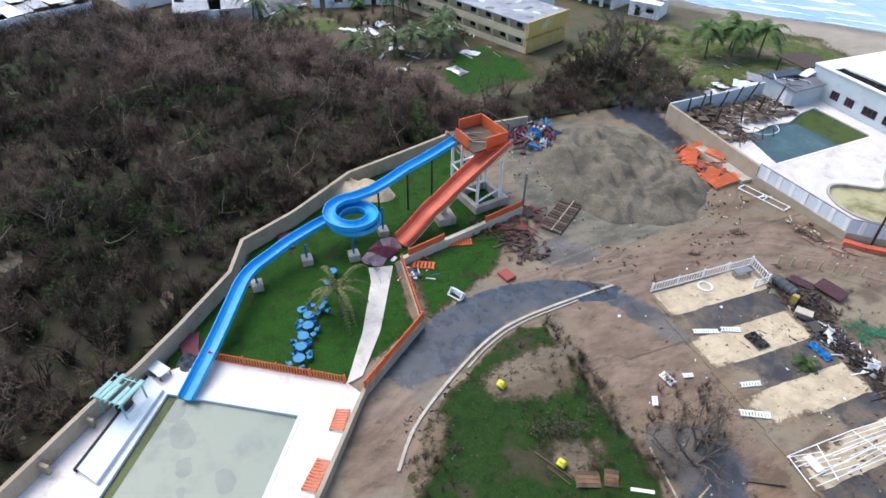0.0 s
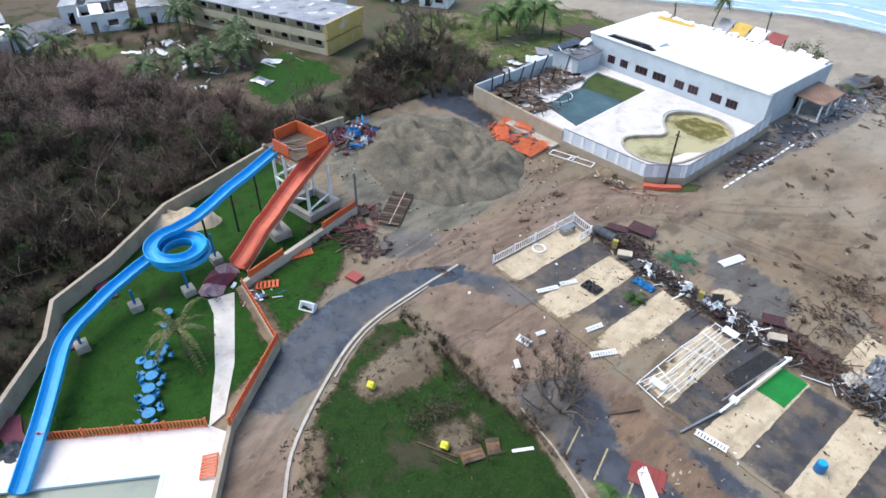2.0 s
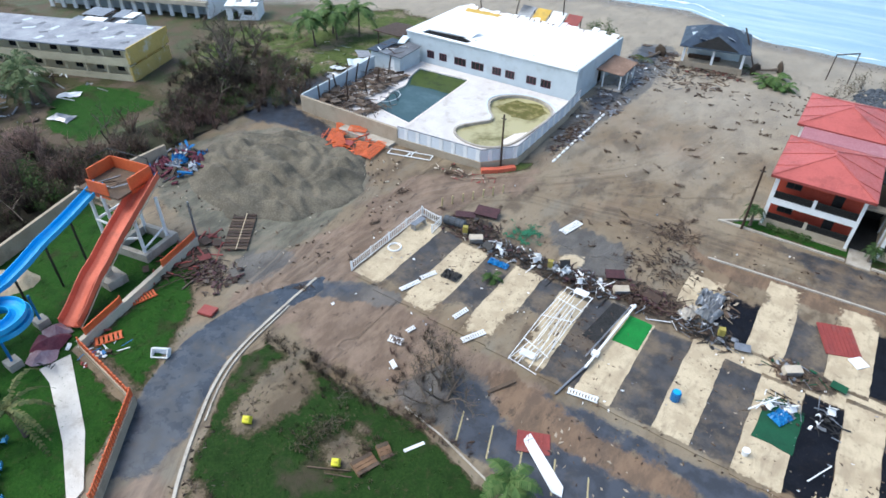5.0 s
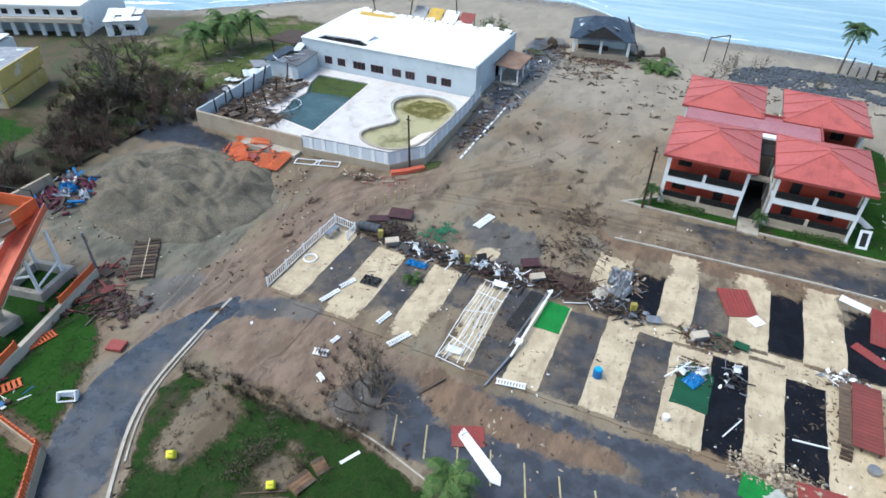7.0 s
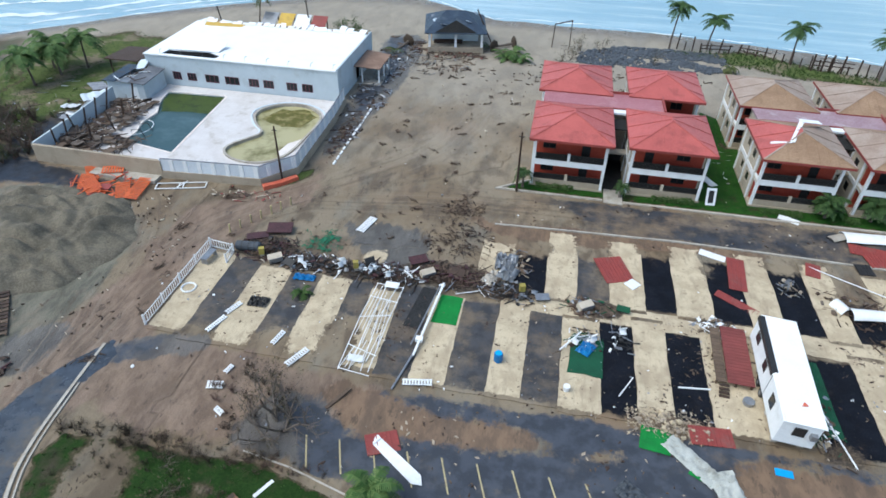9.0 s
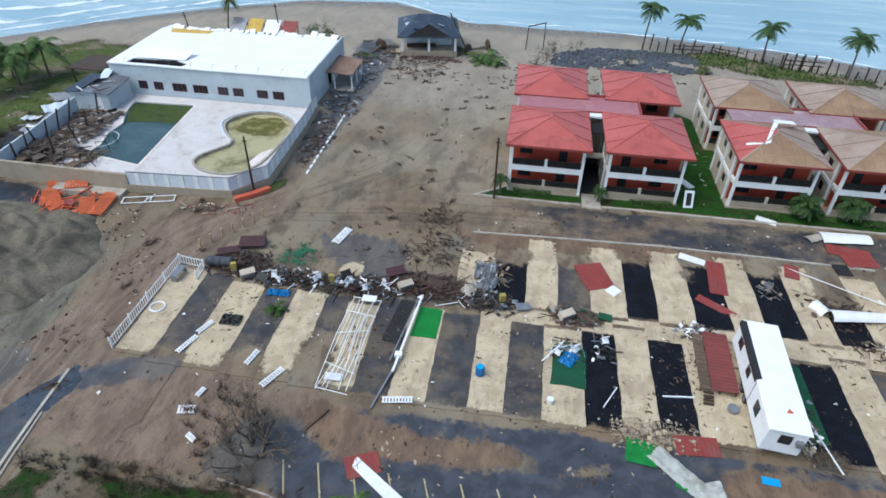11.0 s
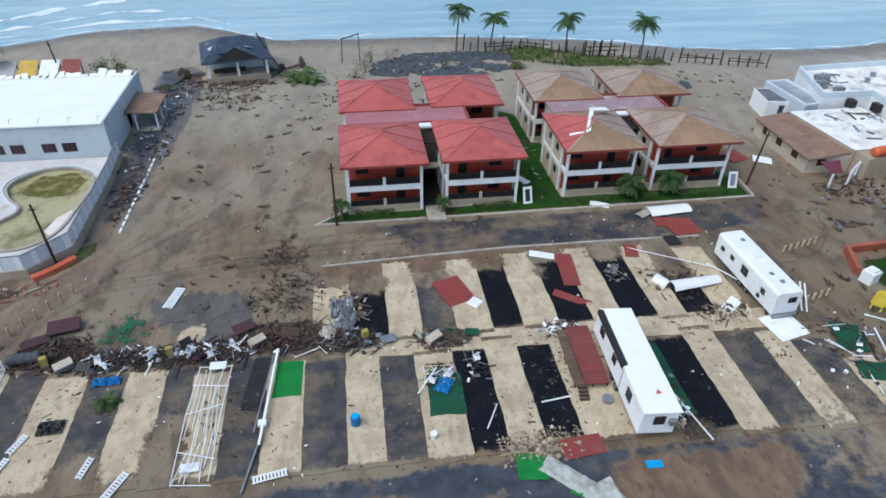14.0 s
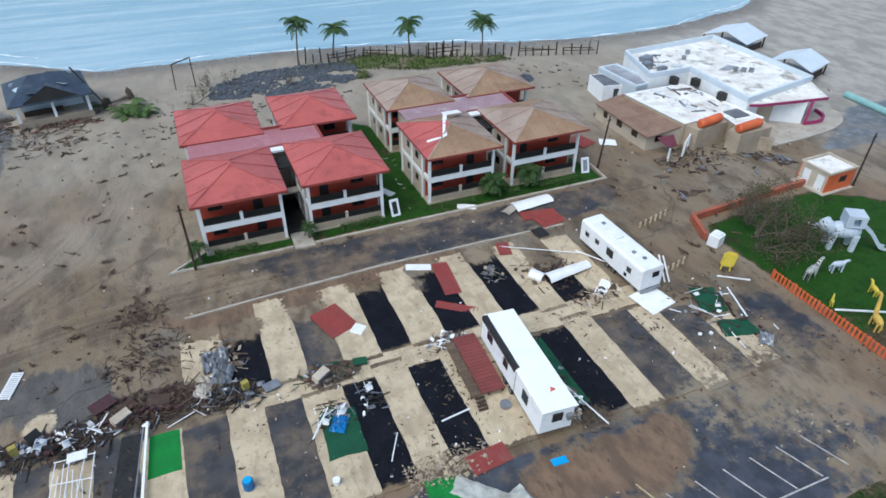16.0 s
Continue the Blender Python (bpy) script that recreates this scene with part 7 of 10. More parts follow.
an = thing("annex", "tan annex with a rusty sheet roof beside the restaurant", "building")
part("wall", Shape().wall(57.2, 63.6, -0.1, 2.3, 68.0, 68.2, [(58.6, 59.8, 0.9, 1.9)]).box(63.4, 63.6, 68.2, 79.8, -0.1, 2.3).box(57.2, 63.4, 79.6, 79.8, -0.1, 2.3), CREAM, an)
turn = Matrix.Translation((57.4, 0, 0)) @ Matrix.Rotation(radians(90), 4, "Z")
part("wall", Shape().wall(68.2, 79.8, -0.1, 2.3, 0, 0.2, [(70, 71.3, 0.9, 1.9), (73.5, 74.8, 0.9, 1.9), (77, 78, 0.9, 1.9)], turn), CREAM, an)
for y in (70, 73.5, 77):
    part("shutter", Shape().box(57.26, 57.32, y, y + 1.3, 0.9, 1.9), DARKWOOD, an)
part("roof", slope([(56.6, 67.3, 2.35), (64.2, 68.2, 2.6), (63.2, 80.9, 2.6), (56.8, 79.8, 2.35)], 0.14), RUSTROOF, an)
pg = thing("pergola", "broken white pergola posts by the annex", "pergola")
part("awning", slope([(58.2, 67.2, 2.1), (61.0, 67.2, 2.1), (60.6, 65.6, 1.2), (58.8, 65.6, 1.4)], 0.06), MAROON, pg)
for x, y, h in ((58.2, 64.4, 1.8), (60.8, 64.6, 2.2), (63.2, 66.4, 2.0)):
    part("post", Shape().box(x - 0.1, x + 0.1, y - 0.1, y + 0.1, -0.1, h), WHITE, pg)
part("beam", Shape().beam((60.8, 64.6, 2.2), (63.2, 66.4, 2.1), 0.15, 0.2), WHITE, pg)
st = thing("store_box", "small white store room with a dark roof", "shed", lying(63.5, 86.8, 0, -9))
part("wall", Shape().wall(-1.6, 1.6, -0.2, 2.6, -2.6, -2.45, [(0.3, 1.2, 0.0, 2.0)]).box(-1.6, 1.6, 2.45, 2.6, -0.2, 2.6).box(-1.6, -1.45, -2.45, 2.45, -0.2, 2.6).box(1.45, 1.6, -2.45, 2.45, -0.2, 2.6), WHITE, st)
part("roof", Shape().box(-1.44, 1.44, -2.44, 2.44, 2.45, 2.58), ROOFDARK, st)
for x, y, w, d in ((102.0, 98.6, 8.8, 9.0), (101.0, 82.5, 8.0, 7.6)):
    bt = thing("beach_booth", "white-roofed open booth on the sand", "booth", lying(x, y, 0, 20), "beach booths")
    part("roof", slope([(-w / 2, -d / 2, 2.3), (w / 2, -d / 2, 2.3), (w / 2, 0, 3.8), (-w / 2, 0, 3.8)], 0.1), DECKBLUE, bt)
    part("roof", slope([(w / 2, d / 2, 2.3), (-w / 2, d / 2, 2.3), (-w / 2, 0.02, 3.8), (w / 2, 0.02, 3.8)], 0.1), DECKBLUE, bt)
    for px in (-w / 2 + 0.3, w / 2 - 0.3):
        for py in (-d / 2 + 0.3, d / 2 - 0.3):
            part("post", Shape().box(px - 0.12, px + 0.12, py - 0.12, py + 0.12, -0.2, 2.25), DARKWOOD, bt)
    part("counter", Shape().wall(-w / 2 + 0.5, w / 2 - 0.5, -0.1, 1.1, -d / 2 + 0.5, -d / 2 + 0.7, []), DARKWOOD, bt)
    part("gable", Shape().prism([(-d / 2 + 0.3, 2.2), (d / 2 - 0.3, 2.2), (0, 3.65)], w / 2 - 0.5, w / 2 - 0.4), DARKWOOD, bt, m=Matrix(((0, 0, 1, 0), (1, 0, 0, 0), (0, 1, 0, 0), (0, 0, 0, 1))))
solid("flume", Shape().tube([(100.3, 71.6, 0.42), (100.0, 66, 0.42), (99.4, 58, 0.42)], 0.55, 10), TURQ, "fallen pale turquoise plastic flume", "pipe", smooth=False)

# ticket cabin
cb = thing("cabin", "small orange and white cabin with a flat white roof", "cabin", lying(72.6, 52.3, 0, 2))
part("wall", Shape().wall(-2.4, 2.4, -0.1, 2.6, -2.0, -1.85, []), ORANGE, cb)
part("wall", Shape().box(-2.4, 2.4, 1.85, 2.0, -0.1, 2.6), ORANGE, cb)
turn = Matrix.Translation((-2.25, 0, 0)) @ Matrix.Rotation(radians(90), 4, "Z")
part("wall", Shape().wall(-1.85, 1.85, -0.1, 2.6, 0, 0.15, [(-1.5, -0.5, 0.1, 2.1), (0.4, 1.4, 0.1, 2.1)], turn), CREAM, cb)
part("wall", Shape().box(2.25, 2.4, -1.85, 1.85, -0.1, 2.6), CREAM, cb)
part("roof", Shape().box(-2.3, 2.3, -1.9, 1.9, 2.45, 2.6), WORNROOF, cb)
part("parapet", wall_along(Shape(), [(-2.4, -2.0), (2.4, -2.0), (2.4, 2.0), (-2.4, 2.0)], 0.2, 2.6, 2.85, True), CREAM, cb)
for y in (-1.5, 0.4):
    part("door", Shape().box(-2.36, -2.3, y, y + 1.0, 0.1, 2.1), WHITE, cb)
w = part("sign", Shape().box(-0.3, 0.9, -2.05, -2.01, 1.2, 2.0), DARK, cb)
part("step", Shape().box(-3.0, 2.6, -2.4, 2.2, -0.1, 0.12), CONC, cb)

# playground
setting("wall_orange", wall_along(Shape(), [(49.8, 48.0), (51.2, 51.6), (69.8, 52.8)], 0.45, -0.2, 0.85), FADEDORANGE, "low orange-red wall round the playground")
slat_fence("playground_fence", [(51.4, 40.2), (51.6, 27), (51.7, 14)], "orange slatted fence along the playground lawn", ORANGE, 1.0, 0.42, 0.2, 0.0)


def ellipsoid(s, c, r, n=10, m=8, turn=None):
    verts = []
    for j in range(m + 1):
        b = math.pi * j / m
        for i in range(n):
            a = 2 * math.pi * i / n
            v = Vector((r[0] * math.sin(b) * math.cos(a), r[1] * math.sin(b) * math.sin(a), r[2] * math.cos(b)))
            verts.append((turn @ v if turn else v) + Vector(c))
    s.raw(verts, [(j * n + i, (j + 1) * n + i, (j + 1) * n + (i + 1) % n, j * n + (i + 1) % n) for j in range(m) for i in range(n)])
    return s


s = Shape()
ellipsoid(s, (0, 0, 2.5), (2.0, 1.15, 1.1), 14, 10)
ellipsoid(s, (-2.3, 0, 2.9), (0.95, 0.8, 0.9), 12, 8)
s.tube([(-2.9, 0, 2.9), (-3.5, 0, 2.5), (-3.9, 0, 2.6), (-4.2, 0, 3.0)], [0.42, 0.32, 0.24, 0.18], 9)
for y in (-0.8, 0.8):
    ellipsoid(s, (-1.9, y * 1.2, 2.9), (0.5, 0.12, 0.65))
    for x in (-1.3, 1.3):
        s.tube([(x, y, -0.05), (x, y, 0.9), (x * 0.95, y * 0.9, 2.2)], [0.36, 0.36, 0.48], 10)
s.wall(-0.6, 1.6, 3.4, 4.9, -1.0, -0.9, [(0.2, 1.0, 3.6, 4.6)]).box(-0.6, 1.6, 0.9, 1.0, 3.4, 4.9).box(-0.6, -0.5, -0.9, 0.9, 3.4, 4.9).box(-0.6, 1.6, -1.0, 1.0, 4.9, 5.0).box(-0.6, 1.6, -0.9, 0.9, 3.35, 3.45)
for a, b in (((1.6, 0, 3.5), (3.2, 0, 2.2)), ((3.2, 0, 2.2), (4.6, 0, 0.5)), ((4.6, 0, 0.5), (5.4, 0, 0.3))):
    s.beam(a, b, 0.8, 0.1)
    s.beam((a[0], 0.4, a[2] + 0.18), (b[0], 0.4, b[2] + 0.18), 0.08, 0.4)
    s.beam((a[0], -0.4, a[2] + 0.18), (b[0], -0.4, b[2] + 0.18), 0.08, 0.4)
PALEBLUE = mat("pale_blue_statue_paint", (0.50, 0.56, 0.62), (0.42, 0.48, 0.55), 0.5, 0.8, 6, 0.1)
solid("elephant_statue", s, PALEBLUE, "pale blue elephant statue with a slide and howdah", "statue", lying(62.3, 41.6, 0.05, -34) @ Matrix.Scale(0.86, 4))


def beast(scale, neck=0.5, head=0.35):
    s = Shape()
    ellipsoid(s, (0, 0, 0.95 * scale), (0.75 * scale, 0.3 * scale, 0.33 * scale))
    for x in (-0.5, 0.5):
        for y in (-0.17, 0.17):
            s.tube([(x * scale, y * scale, -0.05), (x * scale, y * scale, 0.8 * scale)], [0.07 * scale, 0.1 * scale], 7)
    s.tube([(0.55 * scale, 0, 1.05 * scale), ((0.7 + 0.2 * neck) * scale, 0, (1.15 + neck) * scale)], [0.2 * scale, 0.13 * scale], 8)
    ellipsoid(s, ((0.85 + 0.2 * neck) * scale, 0, (1.15 + neck) * scale), (0.28 * scale, 0.12 * scale, 0.14 * scale))
    s.tube([(-0.7 * scale, 0, 1.05 * scale), (-0.95 * scale, 0, 0.6 * scale)], 0.04 * scale, 5)
    return s


def zebra_mat():
    m, t, p = nodes_of("zebra_stripes")
    w = t.nodes.new("ShaderNodeTexWave")
    w.inputs["Scale"].default_value, w.inputs["Distortion"].default_value = 2.2, 2.0
    t.links.new(t.nodes.new("ShaderNodeTexCoord").outputs["Object"], w.inputs["Vector"])
    t.links.new(blend(t, band(t, w.outputs["Fac"], 0.45, 0.55), (0.04, 0.04, 0.04), (0.65, 0.64, 0.6)), p.inputs["Base Color"])
    p.inputs["Roughness"].default_value = 0.5
    return m


solid("zebra_statue", beast(1.25), zebra_mat(), "black and white striped zebra statue on the lawn", "statue", lying(54.7, 38.6, 0.05, 10))
solid("rhino_statue", beast(1.05, 0.1), PALEBLUE, "small pale blue rhinoceros statue on the lawn", "statue", lying(58.2, 38.4, 0.05, -15))
solid("giraffe_statue", beast(1.1, 1.6), OCHRE, "ochre giraffe statue leaning over the lawn", "statue", lying(54.2, 31.0, 0.05, 60))
solid("lion_statue", beast(0.8, 0.4), YELLOW, "bright yellow lion statue on the lawn", "statue", lying(58.4, 34.4, 0.05, 70))
solid("bird_statue", beast(0.55, 0.6), YELLOW, "small yellow bird statue by the fence", "statue", lying(53.3, 34.8, 0.05, 40))
s = rounded_box(1.3, 0.45, 1.75, 0.2)
s.v = [(x + 0.1 * z, y, z + 0.35) for x, y, z in s.v]
s.box(-0.5, -0.35, -0.08, 0.08, -0.05, 0.5).box(0.35, 0.5, -0.08, 0.08, -0.05, 0.5)
solid("yellow_sign", s, YELLOW, "bright yellow rounded play board on two feet", "sign", lying(47.9, 42.9, 0.05, -45, -8))

# ---------- buildings behind ----------
def motel():
    m = thing("motel", "two-storey yellow motel with a grey tarred flat roof", "building", Matrix.Translation((-88.2, 49.6, 0)) @ Matrix.Rotation(radians(202.4), 4, "Z"))
    L, D, H = 44.0, 10.2, 4.9
    bays = [k * 3.6 + 0.6 for k in range(12)]
    for z in (0.0, 2.45):
        holes = [h for b in bays for h in ((b, b + 0.9, z + 0.15, z + 2.05), (b + 1.4, b + 2.7, z + 0.9, z + 1.9))]
        part("front_wall", Shape().wall(0, L, z, z + 2.45, -1.6, -1.4, holes), PALEYELLOW, m)
        part("gallery", Shape().box(-0.2, L, -1.4, 0.1, z - 0.12 if z else -0.2, z + 0.08), PALEYELLOW, m)
        part("gallery_rail", Shape().box(-0.1, L, -0.02, 0.1, z + 0.08, z + (1.1 if z else 1.0)), PALEYELLOW, m)
        for b in bays:
            part("door", Shape().box(b, b + 0.9, -1.54, -1.48, z + 0.15, z + 2.05), PALEYELLOW, m)
            part("window", Shape().box(b + 1.4, b + 2.7, -1.54, -1.48, z + 0.9, z + 1.9), GLASS, m)
    for b in bays:
        part("post", Shape().box(b - 0.5, b - 0.25, -0.12, 0.08, 0, H - 0.1), PALEYELLOW, m)
    part("rear_wall", Shape().box(0, L, -D, -D + 0.2, 0, H), CREAM, m)
    part("end_wall", Shape().wall(-D + 0.2, -1.6, 0, H, 0, 0.25, [], Matrix.Translation((0.25, 0, 0)) @ Matrix.Rotation(radians(90), 4, "Z")), PEELED, m, "peeling ochre yellow end wall")
    part("end_band", Shape().box(-0.55, 0, -D, 0.1, 2.75, H - 0.1), PEELED, m)
    part("end_band", Shape().box(-0.35, 0, -D, 0.1, -0.1, 2.2), PEELED, m)
    for k in range(26):
        part("roof_patch", Shape().prism(ragged([(0, 0), (1.2 + 0.1 * (k % 9), 0.1), (1.0 + 0.1 * (k % 9), 0.8), (0.1, 0.6 + 0.1 * (k % 4))], 0.3, 0.2, k), 0, 0.02), (DECKBLUE, ROOFDARK)[k % 2], m, m=pose((k * 7.3) % 40 + 1, -D + 0.6 + (k * 3.7) % 8.6, H + 0.19, 0, 0, (k * 37) % 90))
    part("roof", Shape().box(-0.4, L, -D - 0.2, 0.3, H - 0.05, H + 0.18), GREYROOF, m)
    part("roof_lip", Shape().box(-0.6, -0.4, -D - 0.2, 0.3, H - 0.5, H + 0.35), PEELED, m)


motel()
wb2 = thing("white_block", "white two-storey block with an arcade and a pale roof", "building", Matrix.Translation((-103.2, 76.5, 0)) @ Matrix.Rotation(radians(203), 4, "Z"))
part("front_wall", Shape().box(0, 35, -0.3, 0, 2.2, 5.2), WHITE, wb2)
for k in range(14):
    part("pier", Shape().box(max(0, k * 2.6 - 0.3), min(35, k * 2.6 + 0.5), -0.3, 0, -0.1, 2.2), WHITE, wb2)
part("inner_wall", Shape().box(0, 35, -2.4, -2.2, 0, 2.6), BLUEWALL, wb2)
part("end_wall", Shape().box(0, 0.3, -16, -0.3, -0.1, 5.2), WHITE, wb2)
part("rear_wall", Shape().box(0.3, 35, -16, -15.7, -0.1, 5.2), WHITE, wb2)
part("balcony", Shape().box(-0.3, 35, 0, 1.2, 2.6, 3.3), CREAM, wb2)
for k in range(14):
    part("window", Shape().box(k * 2.5 + 0.6, k * 2.5 + 1.7, 0.0, 0.04, 3.7, 4.6), GLASS, wb2)
part("roof", Shape().box(-0.5, 35, -16.3, 0.6, 5.2, 5.5), WHITEROOF, wb2)


def wreck(x, y, w, d, h, turn, seed, roof_mat, tilt=6):
    r = random.Random(seed)
    b = thing("wrecked_house", "white single-storey house with a torn grey roof", "house", lying(x, y, 0, turn), "wrecked houses")
    part("front_wall", Shape().wall(0, w, -0.1, h, 0, 0.2, [(w * 0.2, w * 0.2 + 1.0, 0.0, 2.0), (w * 0.55, w * 0.55 + 1.6, 0.9, 2.0)]), WHITE, b)
    part("side_wall", Shape().box(0, 0.2, 0.2, d, -0.1, h), WHITE, b)
    part("side_wall", Shape().box(w - 0.2, w, 0.2, d, -0.1, h), WHITE, b)
    part("rear_wall", Shape().box(0.2, w - 0.2, d - 0.2, d, -0.1, h), WHITE, b)
    # floor near black: the rooms' shade is put into its colour
    part("floor", Shape().box(0.2, w - 0.2, 0.2, d - 0.2, -0.1, 0.1), DARK, b)
    n = max(4, round(w / 2.2))
    for k in range(n):
        for y0, y1 in ((-0.5, d * 0.48), (d * 0.5, d + 0.4)):
            if r.random() < 0.82:
                m = WHITEROOF if r.random() < 0.22 else roof_mat
                part("roof_panel", Shape().box(-0.05, w / n + 0.1, 0, (y1 - y0) * r.uniform(0.75, 1.0), 0, 0.1), m, b, m=lying(w * k / n, y0, h + (0.0 if y0 < 0 else 0.25) + r.uniform(0, 0.2), r.uniform(-3, 3), r.uniform(-2, tilt), r.uniform(-4, 4)))
    for k in range(5):
        part("rafter", Shape().beam((w * k / 5 + 0.4, 0, h), (w * k / 5 + 0.4, d, h + 0.2), 0.12, 0.16), WOOD, b)


wreck(-150, 2, 20, 12, 2.8, -66, 1, GREYROOF, 3)
wreck(-122.2, 21.0, 8, 13, 3.1, 78, 2, GREYROOF, 5)
wreck(-121.5, 30.6, 10, 11, 3.0, 72, 3, GREYROOF, 5)
wreck(-119.8, -4.0, 14.5, 16, 2.3, 88, 8, GREYROOF, 5)
wreck(-129.8, 19.6, 6, 11, 3.2, 66, 12, METAL, 16)
fallen = thing("fallen_roof", "grey roof leaning on the ground by a wrecked house", "roof", group="fallen roofs")
part("skin", slope([(-119.6, 11.6, 0.25), (-123.8, 20.2, 0.5), (-127.2, 18.6, 2.3), (-126.6, 9.6, 2.1)], 0.14), ROOFDARK, fallen)
part("edge", Shape().beam((-119.5, 11.5, 0.32), (-123.7, 20.3, 0.56), 0.3, 0.3), WHITE, fallen, "white edge board")
for k in range(4):
    u = (k + 0.5) / 4
    part("rafter", Shape().beam((-119.6 - 4.2 * u, 11.6 + 8.6 * u, 0.15), (-126.6 - 0.6 * u, 9.6 + 9.0 * u, 2.0), 0.1, 0.14), WOOD, fallen)
wreck(-113, 55, 10, 7, 3.0, 20, 9, METAL)
wreck(-139, -22, 16, 12, 3.2, -66, 5, METAL)
wreck(-100, 78, 6, 5, 2.6, 35, 6, WHITE, 15)

# ---------- vegetation ----------
def quads_mesh(name, verts, quads, mats, index=None):
    """A large mesh from arrays."""
    me = bpy.data.meshes.new(name)
    verts, quads = np.asarray(verts, np.float32), np.asarray(quads, np.int32)
    me.vertices.add(len(verts))
    me.vertices.foreach_set("co", verts.ravel())
    me.loops.add(quads.size)
    me.loops.foreach_set("vertex_index", quads.ravel())
    me.polygons.add(len(quads))
    me.polygons.foreach_set("loop_start", np.arange(0, quads.size, 4, dtype=np.int32))
    for k in mats:
        me.materials.append(k)
    if index is not None:
        me.polygons.foreach_set("material_index", np.asarray(index, np.int32))
    me.update(calc_edges=True)
    return me


def twig_arrays(r, stems, high, spread, leaves, leaf_size, subs=3):
    """A bare shrub of three-sided tapering twigs with a few leaf clumps: verts, quads, material of each quad."""
    V, Q, M = [], [], []

    def stick(a, b, ra, rb):
        d = (b - a).normalized()
        u = d.orthogonal().normalized()
        w = d.cross(u)
        n = len(V)
        for p, rad in ((a, ra), (b, rb)):
            for k in range(3):
                V.append(p + rad * (math.cos(2.094 * k) * u + math.sin(2.094 * k) * w))
        Q.extend([(n + k, n + (k + 1) % 3, n + 3 + (k + 1) % 3, n + 3 + k) for k in range(3)])
        M.extend([0] * 3)

    tips = []
    for _ in range(stems):
        a = r.uniform(0, 6.28)
        p = Vector((r.uniform(-0.3, 0.3), r.uniform(-0.3, 0.3), -0.1))
        q = Vector((spread * math.cos(a) * r.uniform(0.2, 1), spread * math.sin(a) * r.uniform(0.2, 1), high * r.uniform(0.5, 1)))
        mid = p.lerp(q, 0.5) + Vector((r.uniform(-0.2, 0.2), r.uniform(-0.2, 0.2), 0.15 * high))
        stick(p, mid, 0.05, 0.035)
        stick(mid, q, 0.035, 0.012)
        for _ in range(subs):
            s = mid.lerp(q, r.uniform(0, 0.9))
            e = s + Vector((r.gauss(0, 0.5), r.gauss(0, 0.5), r.uniform(0.0, 0.7))) * (0.35 * high)
            stick(s, e, 0.022, 0.008)
            tips.append(e)
    for _ in range(leaves):
        c = r.choice(tips) + Vector((r.gauss(0, 0.25), r.gauss(0, 0.25), r.gauss(-0.2, 0.3)))
        u = Vector((r.gauss(0, 1), r.gauss(0, 1), r.gauss(0, 0.5))).normalized()
        w = u.orthogonal().normalized()
        z = leaf_size * r.uniform(0.6, 1.5)
        n = len(V)
        V.extend([c - u * z, c - w * z * 0.5, c + u * z, c + w * z * 0.5])
        Q.append((n, n + 1, n + 2, n + 3))
        M.append(1)
    return np.array([tuple(v) for v in V], np.float32), np.array(Q, np.int32), np.array(M, np.int32)


def scatter(name, spots, variants, mats, label, category, seed):
    r = random.Random(seed)
    VV, QQ, MM, n = [], [], [], 0
    for x, y, k in spots:
        V, Q, M = variants[r.randrange(len(variants))]
        a = r.uniform(0, 6.28)
        c, s = math.cos(a) * k, math.sin(a) * k
        W = np.stack([V[:, 0] * c - V[:, 1] * s + x, V[:, 0] * s + V[:, 1] * c + y, V[:, 2] * k * r.uniform(0.75, 1.2)], 1)
        VV.append(W), QQ.append(Q + n), MM.append(M)
        n += len(V)
    ob = new(name, quads_mesh(name, np.concatenate(VV), np.concatenate(QQ), mats, np.concatenate(MM)))
    return tagged(ob, label, category, kind="stuff")


def spots_in(poly, count, seed, lo=0.7, hi=1.3, keep=None):
    r = random.Random(seed)
    xs, ys = [p[0] for p in poly], [p[1] for p in poly]
    out = []
    while len(out) < count:
        x, y = r.uniform(min(xs), max(xs)), r.uniform(min(ys), max(ys))
        if inside(x, y, poly) and (keep is None or keep(x, y, r)):
            out.append((x, y, r.uniform(lo, hi)))
    return out


WALLSIDE = [(-20, -29), (-27.6, -21.2), (-33.6, -16.0), (-37.7, -11.4), (-42.2, -7.8), (-47.4, -3.8), (-51.9, -1.2), (-55.3, 4.6), (-61.0, 11.9), (-63.2, 18.4), (-65.6, 26), (-66.8, 32), (-66.8, 39)]
BUSH = WALLSIDE + [(-66.5, 46), (-66.2, 54), (-68, 60), (-73, 64), (-82, 63), (-80.6, 53), (-74, 45), (-72.5, 34), (-80, 28), (-88, 24), (-97, 20), (-106, 16), (-114, 8), (-126, -8), (-142, -30), (-142, -70), (-40, -70)]
NEAR = WALLSIDE + [(-72, 38), (-72, 28), (-90, 8), (-96, -12), (-88, -42), (-40, -44)]
rr = random.Random(77)
BARE = [twig_arrays(rr, 15, 3.0, 1.7, 16, 0.10) for _ in range(6)]
GREEN = [twig_arrays(rr, 9, 1.9, 1.5, 190, 0.11) for _ in range(4)]


def patchy(x, y, r):
    return noise.noise(Vector((x * 0.06, y * 0.06, 5))) + r.uniform(-0.35, 0.35) > 0


